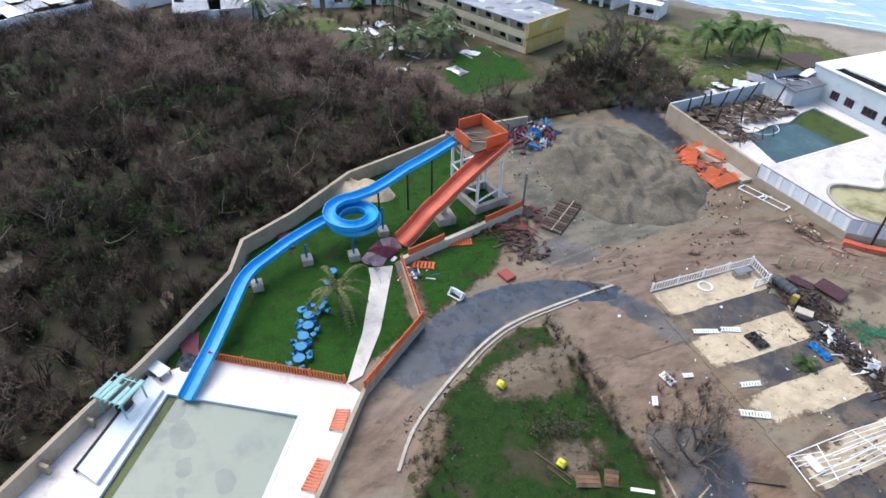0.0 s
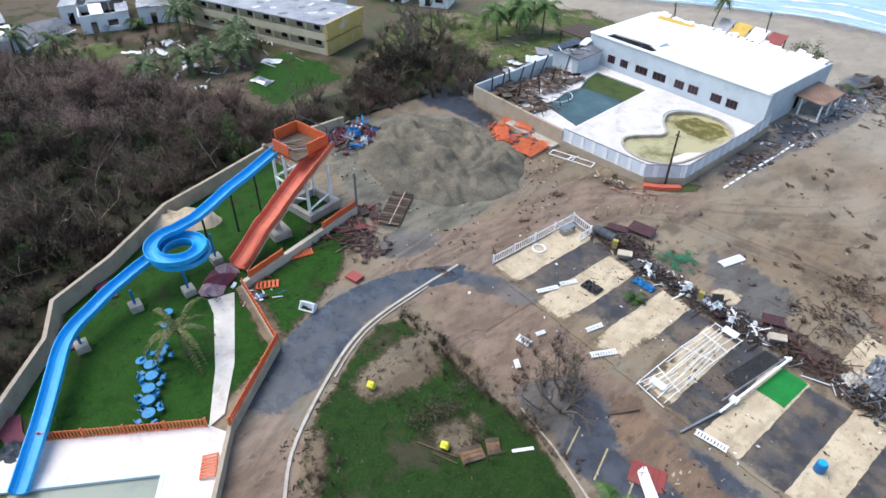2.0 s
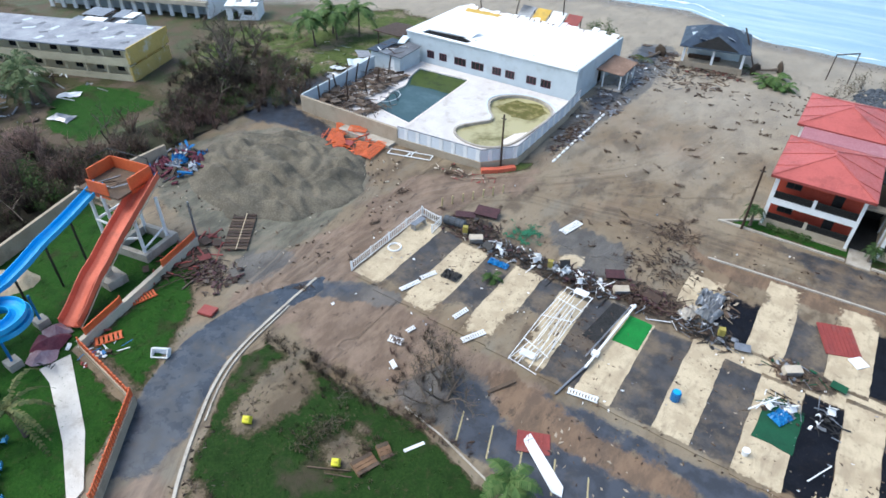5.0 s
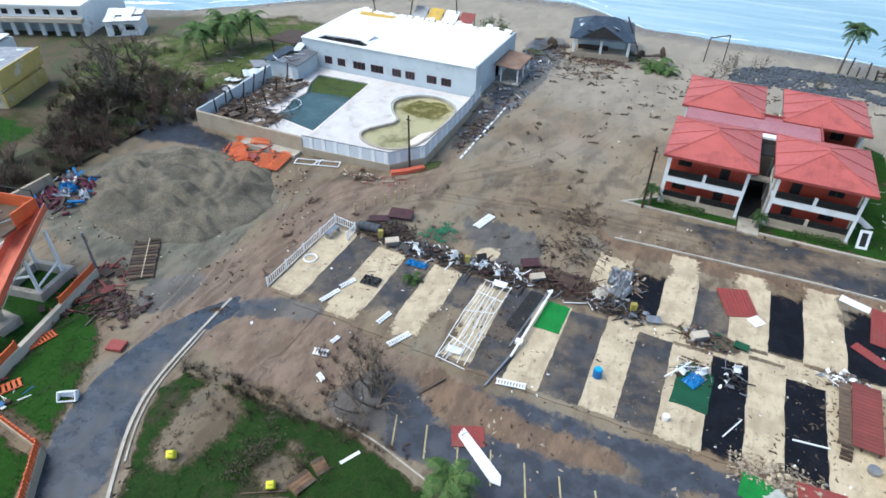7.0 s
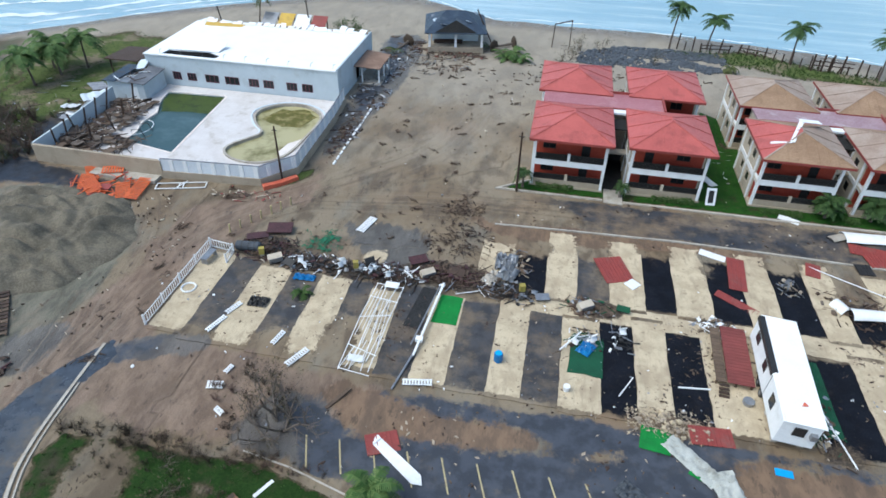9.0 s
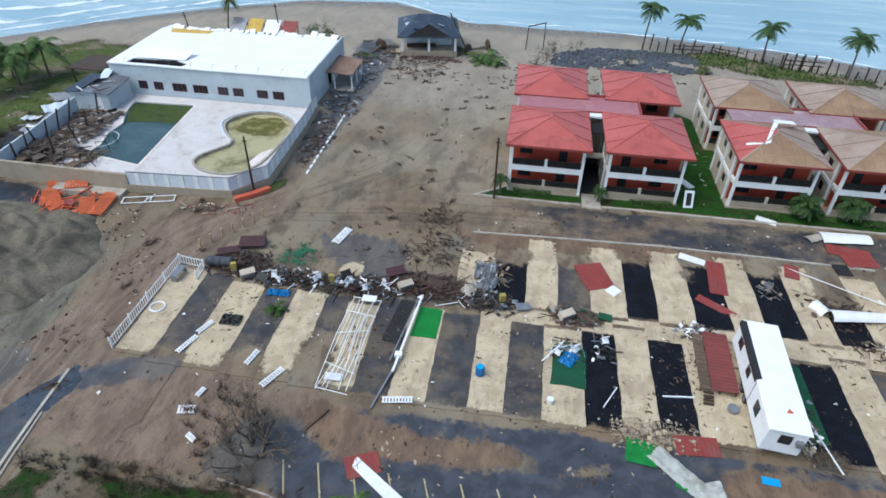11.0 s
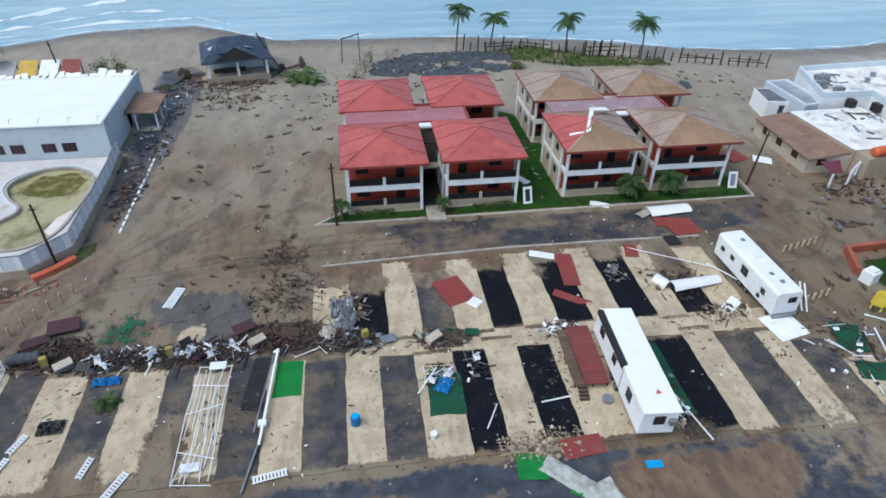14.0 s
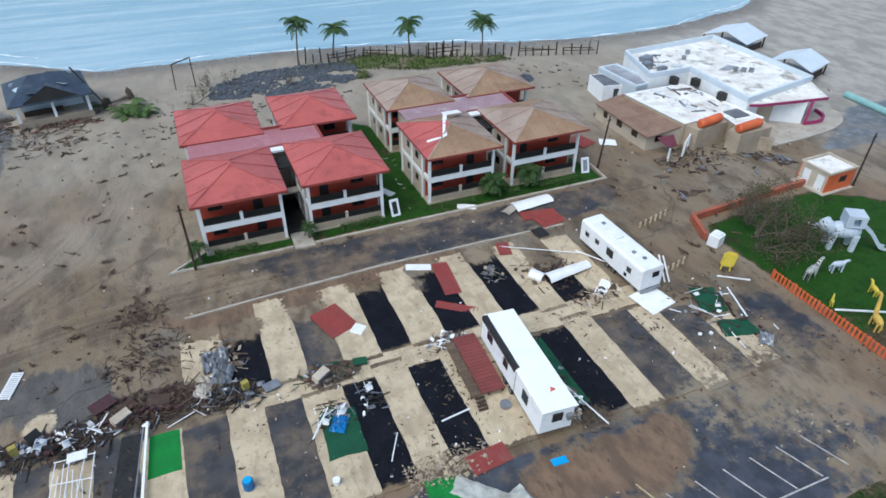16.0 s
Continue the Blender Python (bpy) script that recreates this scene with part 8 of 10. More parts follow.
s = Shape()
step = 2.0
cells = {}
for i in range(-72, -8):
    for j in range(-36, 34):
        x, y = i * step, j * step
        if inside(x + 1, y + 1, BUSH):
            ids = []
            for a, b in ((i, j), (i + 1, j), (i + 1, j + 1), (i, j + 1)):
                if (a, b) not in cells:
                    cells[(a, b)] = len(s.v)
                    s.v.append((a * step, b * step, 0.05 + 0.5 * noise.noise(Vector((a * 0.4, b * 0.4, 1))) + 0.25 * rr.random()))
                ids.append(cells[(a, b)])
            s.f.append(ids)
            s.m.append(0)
# very dark mottled tone for the layer beneath the brush
UNDER = mat("dark_under_brush", (0.022, 0.016, 0.010), (0.032, 0.034, 0.014), 0.95, 0.12, 5, 0.8)
solid("undergrowth", s, UNDER, "dark uneven layer under the storm-stripped brush", "undergrowth", kind="stuff", smooth=True)
MARGIN = [(-28.4, -18.6), (-34.2, -13.3), (-36.7, -10.2), (-40.4, -6.8), (-45.8, -2.4), (-50.2, -0.8), (-53.4, 4.8), (-59.0, 12.1), (-61.0, 18.3), (-63.8, 26.3), (-64.8, 32), (-64.8, 37.8), (-68, 38), (-68, 32), (-66.6, 26), (-64.2, 18.4), (-62.0, 11.9), (-56.3, 4.6), (-52.9, -1.6), (-48.2, -4.6), (-43.0, -8.6), (-38.5, -12.2), (-34.2, -17.0), (-29.0, -21.6)]
setting("ground_litter", Shape().prism(MARGIN, -0.3, 0.03), UNDER, "dark strip along the foot of the perimeter wall")
scatter("brush", spots_in(MARGIN, 170, 31, 0.25, 0.5), BARE, [TWIG, BRUSH], "low brush crowding the perimeter wall", "brush", 32)
scatter("green_brush", spots_in(MARGIN, 60, 33, 0.25, 0.5), GREEN, [TWIG, LEAF], "low green undergrowth by the perimeter wall", "brush", 34)
scatter("brush", spots_in(BUSH, 1800, 1, 0.6, 1.4), BARE, [TWIG, BRUSH], "brown leafless storm-stripped brush", "brush", 3)
scatter("brush", spots_in(NEAR, 900, 2, 0.5, 1.0), BARE, [TWIG, BRUSH], "brown leafless storm-stripped brush", "brush", 4)
scatter("green_brush", spots_in(BUSH, 1000, 5, 0.6, 1.2, lambda x, y, r: not patchy(x, y, r)), GREEN, [TWIG, LEAF], "low green undergrowth between bare brush", "brush", 6)
EDGE = [(-66, 40), (-65, 54), (-62, 58), (-66, 68), (-80, 70), (-84, 58), (-72, 40)]
scatter("brush", spots_in(EDGE, 130, 8, 0.5, 0.95), BARE, [TWIG, BRUSH], "brown leafless storm-stripped brush", "brush", 9)
scatter("green_brush", spots_in(EDGE, 110, 10, 0.4, 0.8), GREEN, [TWIG, LEAF], "low green undergrowth between bare brush", "brush", 11)
UPPER = [(-76, 32), (-88, 24), (-97, 20), (-106, 16), (-114, 8), (-126, -8), (-142, -30), (-142, -60), (-118, -34), (-100, -14), (-84, 6), (-74, 20)]
scatter("brush", spots_in(UPPER, 760, 21, 0.7, 1.35), BARE, [PALETWIG, BRUSH], "grey-brown storm-stripped brush beside the wrecked houses", "brush", 22)
ROUGH = [(-78, 50), (-83, 52), (-93, 64), (-96, 74), (-90, 82), (-80, 78), (-80, 66), (-76, 58)]
scatter("green_brush", spots_in(ROUGH, 90, 35, 0.25, 0.6), GREEN, [TWIG, LEAF], "low green undergrowth beside the yellow building", "brush", 36)
scatter("brush", spots_in(ROUGH, 50, 37, 0.3, 0.7), BARE, [TWIG, BRUSH], "sparse bare brush beside the yellow building", "brush", 38)
FAR = [(-84, 26), (-98, 44), (-112, 38), (-134, 10), (-112, -4)]
scatter("brush", spots_in(FAR, 34, 12, 0.4, 0.8), BARE, [TWIG, BRUSH], "sparse bare brush round the wrecked houses", "brush", 13)
scatter("green_brush", spots_in(FAR, 110, 14, 0.4, 0.8), GREEN, [TWIG, LEAF], "low green undergrowth between bare brush", "brush", 15)


def limb(s, p, d, length, rad, r, depth):
    pts, radii = [p], [rad]
    for k in range(3):
        d = (d + Vector((r.gauss(0, 0.22), r.gauss(0, 0.22), r.gauss(0.05, 0.15)))).normalized()
        p = p + d * length / 3
        pts.append(p), radii.append(rad * (1 - 0.22 * (k + 1)))
    s.tube(pts, radii, 5 if depth < 2 else 3)
    ends = [p]
    if depth < 3:
        for k in range(3 if depth else 4):
            q = pts[r.choice((1, 2, 3))]
            e = (d + Vector((r.gauss(0, 0.75), r.gauss(0, 0.75), r.gauss(0.1, 0.4)))).normalized()
            ends += limb(s, q, e, length * r.uniform(0.45, 0.75), rad * 0.45, r, depth + 1)
    return ends


def leaves_at(ends, r, count, size, spread=0.4):
    s = Shape()
    for _ in range(count):
        c = r.choice(ends) + Vector((r.gauss(0, spread), r.gauss(0, spread), r.gauss(0, spread * 0.7)))
        u = Vector((r.gauss(0, 1), r.gauss(0, 1), r.gauss(0, 0.6))).normalized()
        w = u.orthogonal().normalized()
        z = size * r.uniform(0.6, 1.5)
        s.face([c - u * z, c - w * z * 0.45, c + u * z, c + w * z * 0.45])
    return s


def bare_tree(x, y, high, seed, label, leaves=0, leaf=None, lean=(0, 0), name="tree", flat=1.0, size=0.0):
    r = random.Random(seed)
    t = thing(name, label, "tree", lying(x, y, 0, 0), "storm-stripped trees")
    s = Shape()
    ends = []
    for k in range(r.choice((2, 3, 4))):
        d = Vector((lean[0] + r.gauss(0, 0.5), lean[1] + r.gauss(0, 0.5), flat)).normalized()
        ends += limb(s, Vector((r.gauss(0, 0.15), r.gauss(0, 0.15), -0.1)), d, high * 0.6, 0.13 * high / 5, r, 0)
    part("trunk", s, BARK, t)
    if leaves:
        part("crown", leaves_at(ends, r, leaves, size or (0.10 if leaf is BRUSH else 0.14), 0.4 if leaves < 2000 else 0.7), leaf or LEAF, t)
    return t


for k in range(70):
    x, y, q = spots_in(NEAR, 1, 500 + k)[0]
    a = rr.uniform(0, 6.28)
    l = rr.uniform(1.2, 3.2)
    sh = Shape()
    limb(sh, Vector((-l, 0, 0.8)), Vector((1, rr.uniform(-0.4, 0.4), rr.uniform(0.1, 0.5))), 2 * l, 0.06, rr, 2)
    solid("fallen_tree", sh, PALEBARK, "pale broken bare tree lying in the brush", "tree", lying(x, y, 0, math.degrees(a)), "fallen trees")
SHRUBBY = [(-23.5, 29.4), (-21, 27), (-19.2, 24.2), (-16.2, 24.4), (-15.2, 29.6), (-18, 31.6), (-21.8, 31.4)]
scatter("brush", spots_in(SHRUBBY, 46, 61, 0.16, 0.36), BARE, [TWIG, BRUSH], "broken dry brush strewn round the uprooted shrub", "brush", 62)
TREE = "bare storm-stripped tree at the edge of the brush"
for x, y, h in ((-75, 58, 7), (-79, 61, 8.5), (-83, 63, 7.5), (-81, 67, 8), (-86, 66, 7), (-71, 44, 5), (-70, 50, 5), (-73, 36, 5.5), (-86, 70, 8), (-70, 62, 5)):
    bare_tree(x, y, h, int(x * 7 + y), TREE, 90, LEAF)
for x, y, h in ((-62, -4, 5), (-78, -10, 5.5), (-70, 12, 5), (-90, -4, 5), (-58, -18, 5), (-84, 8, 5.5), (-50, -24, 5), (-100, -14, 6), (-74, -28, 5.5), (-66, 2, 5), (-72, 22, 5), (-95, -30, 6), (-46, -12, 4.5), (-84, -20, 5)):
    bare_tree(x, y, h, int(x * 5 + y * 3), "bare grey tree standing out of the brush")
for x, y, h, k, lean, flat in ((-16.3, 26.2, 4.6, 21, (0.1, -0.2), 0.6), (-15.4, 27.0, 4.2, 22, (-0.4, 0.5), 0.5), (-16.8, 25.0, 3.6, 25, (-0.5, -0.3), 0.35), (-15.6, 25.8, 4.4, 33, (0.5, 0.2), 0.5)):
    bare_tree(x + 0.2, y + 0.3, h * 1.15, k, "uprooted almost leafless shrub tree on the mud", 520, BRUSH, lean, flat=flat * 0.8, size=0.05)
for x, y, h, k, m, lean in ((55.6, 46.4, 6.2, 23, BRUSH, (0.3, 0.2)), (57.6, 45.2, 5.6, 24, BRUSH, (0.5, -0.2)), (56.4, 48.4, 5.6, 29, BRUSH, (0.4, 0.5)), (54.6, 44.4, 4.6, 38, BRUSH, (0.2, -0.4))):
    bare_tree(x, y, h, k, "sprawling storm-battered tree by the playground wall", 1500, m, lean, flat=0.65)
bare_tree(-38.5, 111.5, 3.5, 26, "round green shrub on the beach behind the hall", 800, LEAF, (0, 0), "shrub", 0.8)
bare_tree(-34.8, 100.8, 3.0, 27, "round green shrub on the beach behind the hall", 600, LEAF, (0, 0), "shrub", 0.8)
bare_tree(-22.5, 22.0, 1.8, 28, "flattened broken branches on the lawn", 260, BRUSH, (0.8, 0.3), "fallen_branch", 0.2, 0.05)
bare_tree(-21.6, 18.8, 2.2, 30, "flattened broken branches on the lawn", 260, BRUSH, (0.8, 0.3), "fallen_branch", 0.25)
bare_tree(-20.4, 17.4, 2.0, 31, "flattened broken branches on the lawn", 260, BRUSH, (-0.8, 0.3), "fallen_branch", 0.25)


def palm(x, y, high, seed, fronds=18, size=2.6, droop=0.9, lean=0.12, leaf=None, name="palm_tree", label="coconut palm with wind-combed fronds", wide=0.17):
    r = random.Random(seed)
    t = thing(name, label, "palm", lying(x, y, 0, r.uniform(0, 360)), "palms")
    top = Vector((high * lean, 0, high))
    pts = [Vector((high * lean * f * f, 0, high * f - 0.15)) for f in (0, 0.25, 0.5, 0.75, 1)]
    part("trunk", Shape().tube(pts, [0.22, 0.16, 0.14, 0.13, 0.15], 8), BARK, t)
    for k in range(fronds):
        a = 2.4 * k + r.uniform(-0.3, 0.3)
        rise = r.uniform(-0.25, 1.2)
        s = Shape()
        L = size * r.uniform(0.75, 1.1)
        line = []
        for i in range(8):
            f = i / 7
            line.append(top + Vector((math.cos(a) * L * f * (1 - 0.15 * f), math.sin(a) * L * f * (1 - 0.15 * f), L * (rise * f - (droop * 0.9 + 0.35 * rise) * f * f))))
        s.tube(line, [0.035 - 0.004 * i for i in range(8)], 3)
        side = Vector((-math.sin(a), math.cos(a), 0))
        for i in range(1, 19):
            f = i / 19
            j = min(6, int(f * 7))
            p = line[j].lerp(line[j + 1], f * 7 - j)
            d = (line[j + 1] - line[j]).normalized()
            w = wide * size * math.sin(math.pi * min(1, f * 0.8 + 0.2)) + 0.06
            for sd in (-1, 1):
                e = p + side * sd * w + d * 0.3 * w + Vector((0, 0, -0.35 * w + r.uniform(-0.1, 0.1)))
                s.face([p - d * 0.026 * size, p + d * 0.026 * size, e + d * 0.014 * size, e - d * 0.014 * size])
        part("frond", s, leaf or PALMLEAF, t)
    return t


for x, y, h, k in ((20.6, 119.0, 6.0, 1), (27.4, 120.4, 4.2, 2), (40.6, 115.8, 5.0, 3), (53.6, 111.6, 5.2, 4)):
    palm(x, y, h + 1.0, k, 22, 3.5, 0.66)
for x, y, h, k in ((-76.8, 77.4, 4.8, 5), (-75.6, 81.8, 5.0, 6), (-73.6, 85.6, 4.8, 7), (-78.5, 84, 4.4, 8)):
    palm(x, y, h, k, 20, 4.4, 0.75, 0.1, BRIGHTPALM, label="leafy green palm behind the pool yard")
for x, y, h, k in ((-94.7, 22.7, 3.0, 9), (-93.2, 32.4, 3.6, 10), (-92.0, 36.4, 3.4, 11), (-95.5, 37.5, 3.8, 12), (-119, 9.6, 3.6, 13), (-113.5, 14.5, 3.0, 14), (-112.4, 34.4, 4.5, 15), (-114.0, 36.8, 4, 16), (-99, 39, 4.2, 44), (-94.8, 28.9, 2.6, 45)):
    palm(x, y, h, k, 15, 4.6, 0.8, 0.14, DARKPALM, wide=0.1, label="battered palm with drooping brown-green fronds")
palm(-119.6, 29.4, 1.2, 47, 16, 2.6, 0.7, 0.0, BRIGHTPALM, "palm_shrub", "low yellow-green palm by a wrecked house")
palm(-38.3, 6.4, 3.0, 17, 12, 4.3, 0.8, 0.1, DRYPALM, label="battered thin-leaved palm on the lawn by slides", wide=0.05)
palm(-7.3, 21.4, 2.5, 18, 20, 2.6, 0.85, 0.0, BRIGHTPALM, label="short green palm at the edge of the lot")
palm(-1.3, 64.3, 2.2, 19, 14, 1.6, 1.0, 0.0, label="thin young palm by the house corner")
palm(10.0, 64.5, 1.6, 20, 14, 1.3, 1.0, 0.0, label="thin young palm by the house path")
for x, y, k in ((32.5, 65.2, 21), (37.4, 65.5, 23)):
    palm(x, y, 2.1, k, 44, 2.2, 0.62, 0.0, PALMLEAF, "palm_shrub", "bushy low palm before the balcony")
palm(29.4, 108.8, 0.8, 25, 22, 2.0, 0.9, 0.0, DRYPALM, "palm_shrub", "bushy low palm at the beach edge")
palm(-53, 106, 7.0, 26, 14, 2.2, 1.2, -0.35, DRYPALM, label="bent battered palm behind the hall")
palm(62.5, 52.6, 1.2, 27, 12, 1.4, 1.0, 0.0, DRYPALM, "palm_shrub", "small ragged palm by the orange wall")
for x, y in ((-8, 106), (-7, 108.5), (-5.5, 105.5)):
    palm(x, y, 0.4, int(x * 3 + y), 11, 3.0, 0.6, 0.0, BRIGHTPALM, "palm_shrub", "uprooted palm crown on the sand")


def hedge(x0, x1, y, high, seed):
    r = random.Random(seed)
    s = Shape()
    for _ in range(int((x1 - x0) * 160)):
        c = Vector((r.uniform(x0, x1), y + r.gauss(0, 0.28), 0))
        c.z = r.uniform(0.05, high * (0.75 + 0.35 * noise.noise(Vector((c.x, seed, 0)))))
        u = Vector((r.gauss(0, 1), r.gauss(0, 1), r.gauss(0, 0.6))).normalized()
        w = u.orthogonal().normalized()
        z = r.uniform(0.06, 0.14)
        s.face([c - u * z, c - w * z * 0.6, c + u * z, c + w * z * 0.6])
    solid("hedge", s, LEAF, "low dark green hedge before the balcony wall", "hedge", kind="stuff")


for a, b, sd in ((0.2, 4.6, 1), (13.6, 18.4, 2), (25.6, 30, 3), (34.5, 36, 6), (38.8, 44.2, 4)):
    hedge(a, b, 64.75, 0.75, sd)


def tufts(poly, count, seed, label, size=0.13):
    r = random.Random(seed)
    s = Shape()
    for x, y, k in spots_in(poly, count, seed):
        for _ in range(4):
            a = r.uniform(0, 6.28)
            d = Vector((math.cos(a), math.sin(a), 0)) * 0.05
            e = Vector((r.gauss(0, 0.06), r.gauss(0, 0.06), size * k * r.uniform(0.6, 1.3)))
            p = Vector((x + r.gauss(0, 0.08), y + r.gauss(0, 0.08), 0.03))
            s.face([p - d, p + d, p + e])
    solid("grass", s, LEAF, label, "grass", kind="stuff")


tufts(ISLAND[:12] + [(20, 2), (-14.5, 2.5)] + ISLAND[14:], 2600, 3, "uneven grass tufts on the worn lawn")
tufts(PARK, 2600, 4, "short grass tufts under the water slides", 0.09)
tufts(LAWN_SIDE, 500, 5, "short grass tufts beside the drive", 0.09)
tufts([(-67, 62), (-64, 80), (-60, 100), (-78, 104), (-90, 92), (-86, 68), (-76, 60)], 2600, 6, "long rough grass behind the pool yard", 0.12)
tufts([(20, 117), (35, 121), (46, 114.5), (58, 111), (58, 107), (40, 108), (31, 112)], 900, 7, "beach grass under the palms", 0.35)

palm(-19.4, 40.4, 0.5, 61, 9, 1.5, 1.0, 0.0, LEAF, "palm_shrub", "green fallen palm fronds beside debris")

# dead weeds along the worn edge of the lawn and by the drive
WEEDS = [twig_arrays(rr, 12, 2.4, 2.2, 40, 0.12) for _ in range(4)]
scatter("dead_weeds", spots_in([(-32.4, 23.2), (-29, 24.0), (-21, 23.8), (-14, 24.2), (-10, 23.0), (-16, 22.2), (-24, 22.0), (-30, 22.0)], 150, 81, 0.12, 0.3), WEEDS, [TWIG, BRUSH], "matted dead weeds along the worn lawn edge", "weeds", 82)
scatter("dead_weeds", spots_in([(-30.5, 21.5), (-22, 22), (-15.5, 20.6), (-15.6, 16), (-20, 15.4), (-25, 17.4), (-29.4, 18)], 90, 83, 0.1, 0.26), WEEDS, [TWIG, BRUSH], "dead weeds scattered on the worn lawn", "weeds", 84)
scatter("dead_weeds", spots_in([(-26, 10.6), (-20, 6.6), (-15, 4), (-16, 7), (-22, 11)], 60, 85, 0.12, 0.3), WEEDS, [TWIG, BRUSH], "matted dead weeds beside the foot of the drive", "weeds", 86)

# ---------- poles, fences, rocks ----------
def pole(x, y, high, lean=(0, 0), label="dark wooden utility pole", mat_=None):
    s = Shape().tube([(0, 0, -0.2), (lean[0] * high, lean[1] * high, high)], [0.14, 0.1], 8)
    p = thing("utility_pole", label, "pole", lying(x, y, 0, 0), "utility poles")
    part("shaft", s, mat_ or DARKWOOD, p)
    part("cap", Shape().box(lean[0] * high - 0.3, lean[0] * high + 0.3, lean[1] * high - 0.05, lean[1] * high + 0.05, high - 0.6, high - 0.5), IRON, p)
    return p


pole(-1.9, 63.2, 7.6, (0.0, 0))
pole(-29.5, 59.6, 6.9, (-0.01, 0.01))
pole(48.4, 66.3, 7.0, (0.1, 0.02))
pole(75.6, 50.3, 7.2, (0.0, 0))
pole(-47.5, 28.8, 4.6, (0.0, 0), "thin grey lamp post with a small head", METAL)
pole(-58, 103, 6, (-0.15, 0))
pole(-44, 108, 7, (-0.06, 0))
sw = thing("swing_frame", "tall dark timber swing frame on the beach", "swing")
for a, b in (((-0.5, 114.2, -0.2), (-0.3, 114.2, 4.2)), ((2.6, 114.3, -0.2), (2.6, 114.3, 5.0)), ((-0.3, 114.2, 4.1), (2.6, 114.3, 4.9))):
    part("timber", Shape().beam(a, b, 0.16, 0.16), DARKWOOD, sw)

# rocks before the beach
ROCKS = [(4, 107.5), (14.5, 105.4), (24, 106.4), (30, 109.4), (29.5, 117), (20, 118), (12, 117.5), (4.4, 112.5)]


def ragged_bank(x, y, r):
    return noise.noise(Vector((x * 0.22, y * 0.3, 3))) + r.uniform(-0.25, 0.25) > -0.16


r = random.Random(5)
base = []
for k in range(4):
    s = Shape()
    ellipsoid(s, (0, 0, 0), (0.6, 0.45, 0.35), 7, 5)
    s.v = [tuple(c * (1 + 0.35 * noise.noise(Vector(v) * 2.5 + Vector((k * 7, 0, 0)))) for c in v) for v in s.v]
    base.append(s.mesh("rock", [ROCK]))
bank = thing("rock_bank", "bank of dark boulders along the beach edge", "rocks", kind="structure")
for x, y, k in spots_in(ROCKS, 295, 6, 0.35, 0.95, ragged_bank):
    ob = shared("rock", base[r.randrange(4)], bank, lying(x, y, 0.05, r.uniform(0, 360), r.uniform(-20, 20)) @ Matrix.Scale(k, 4))
s = Shape()
for x, y, k in spots_in(ROCKS, 2600, 16, 0.2, 0.55, ragged_bank):
    s2 = Shape()
    ellipsoid(s2, (x, y, 0.02), (0.6 * k, 0.5 * k, 0.4 * k), 5, 4)
    s.raw(s2.v, s2.f)
solid("rubble", s, ROCK, "small dark stones between the boulders", "stones", kind="stuff")
solid("rubble", mound(54, 98, 3.2, 2.2, 0.8, 5.0, 0.4), ROCK, "dark heap of washed-up gravel on the sand", "gravel heap", kind="stuff", smooth=True)

for x, y, k in ((3.2, 109.5, 51), (4.6, 113.0, 52), (1.6, 107.0, 53), (8.4, 112.4, 54), (17.0, 109.0, 55)):
    bare_tree(x, y, 2.6, k, "grey leafless bush among the beach boulders", 160, BRUSH, (0, 0), "shrub", 0.7)


def rootball(x, y, a, length, seed):
    """A palm thrown over, with its disc of roots."""
    r = random.Random(seed)
    t = thing("fallen_palm", "uprooted palm lying on the sand with its root disc", "palm", lying(x, y, 0, a), "fallen palms")
    part("trunk", Shape().tube([(0, 0, 0.55), (length * 0.5, 0.2, 0.4), (length, 0.1, 0.35)], [0.3, 0.2, 0.16], 8), BARK, t)
    s = Shape()
    ellipsoid(s, (-0.15, 0, 0.75), (0.35, 1.15, 1.05), 14, 8)
    s.v = [tuple(c * (1 + 0.14 * noise.noise(Vector(v) * 2.2)) for c in v) for v in s.v]
    part("root_disc", s, SOIL, t)
    for k in range(16):
        b = r.uniform(0, 6.28)
        p = Vector((-0.2, 1.0 * math.cos(b), 0.75 + 0.9 * math.sin(b)))
        part("root", Shape().tube([p, p + Vector((r.uniform(-0.5, 0.1), 0.35 * math.cos(b), 0.35 * math.sin(b)))], [0.05, 0.02], 4), BARK, t)
    for k in range(9):
        s, b = Shape(), r.uniform(-1.5, 1.5)
        L = r.uniform(1.6, 2.6)
        line = [Vector((length + L * f * math.cos(b), L * f * math.sin(b), 0.4 + 0.7 * f * (1 - f) * L * 0.6)) for f in np.linspace(0, 1, 6)]
        s.tube(line, 0.03, 3)
        side = Vector((-math.sin(b), math.cos(b), 0))
        for i in range(12):
            p = line[i * 5 // 12].lerp(line[i * 5 // 12 + 1], (i * 5 % 12) / 12)
            for sd in (-1, 1):
                e = p + side * sd * 0.45 + Vector((0.15 * math.cos(b), 0.15 * math.sin(b), -0.22))
                s.face([p, p + Vector((0.07 * math.cos(b), 0.07 * math.sin(b), 0)), e])
        part("frond", s, BRIGHTPALM if k % 2 else DRYPALM, t)


SOIL = mat("dark_root_soil", (0.07, 0.05, 0.036), (0.04, 0.03, 0.022), 0.95, 1.5, 9, 0.8)
rootball(-7.4, 112.6, 205, 4.5, 61)
rootball(-26.0, 109.0, 250, 4.0, 62)
rootball(-10.4, 109.6, -30, 3.6, 63)

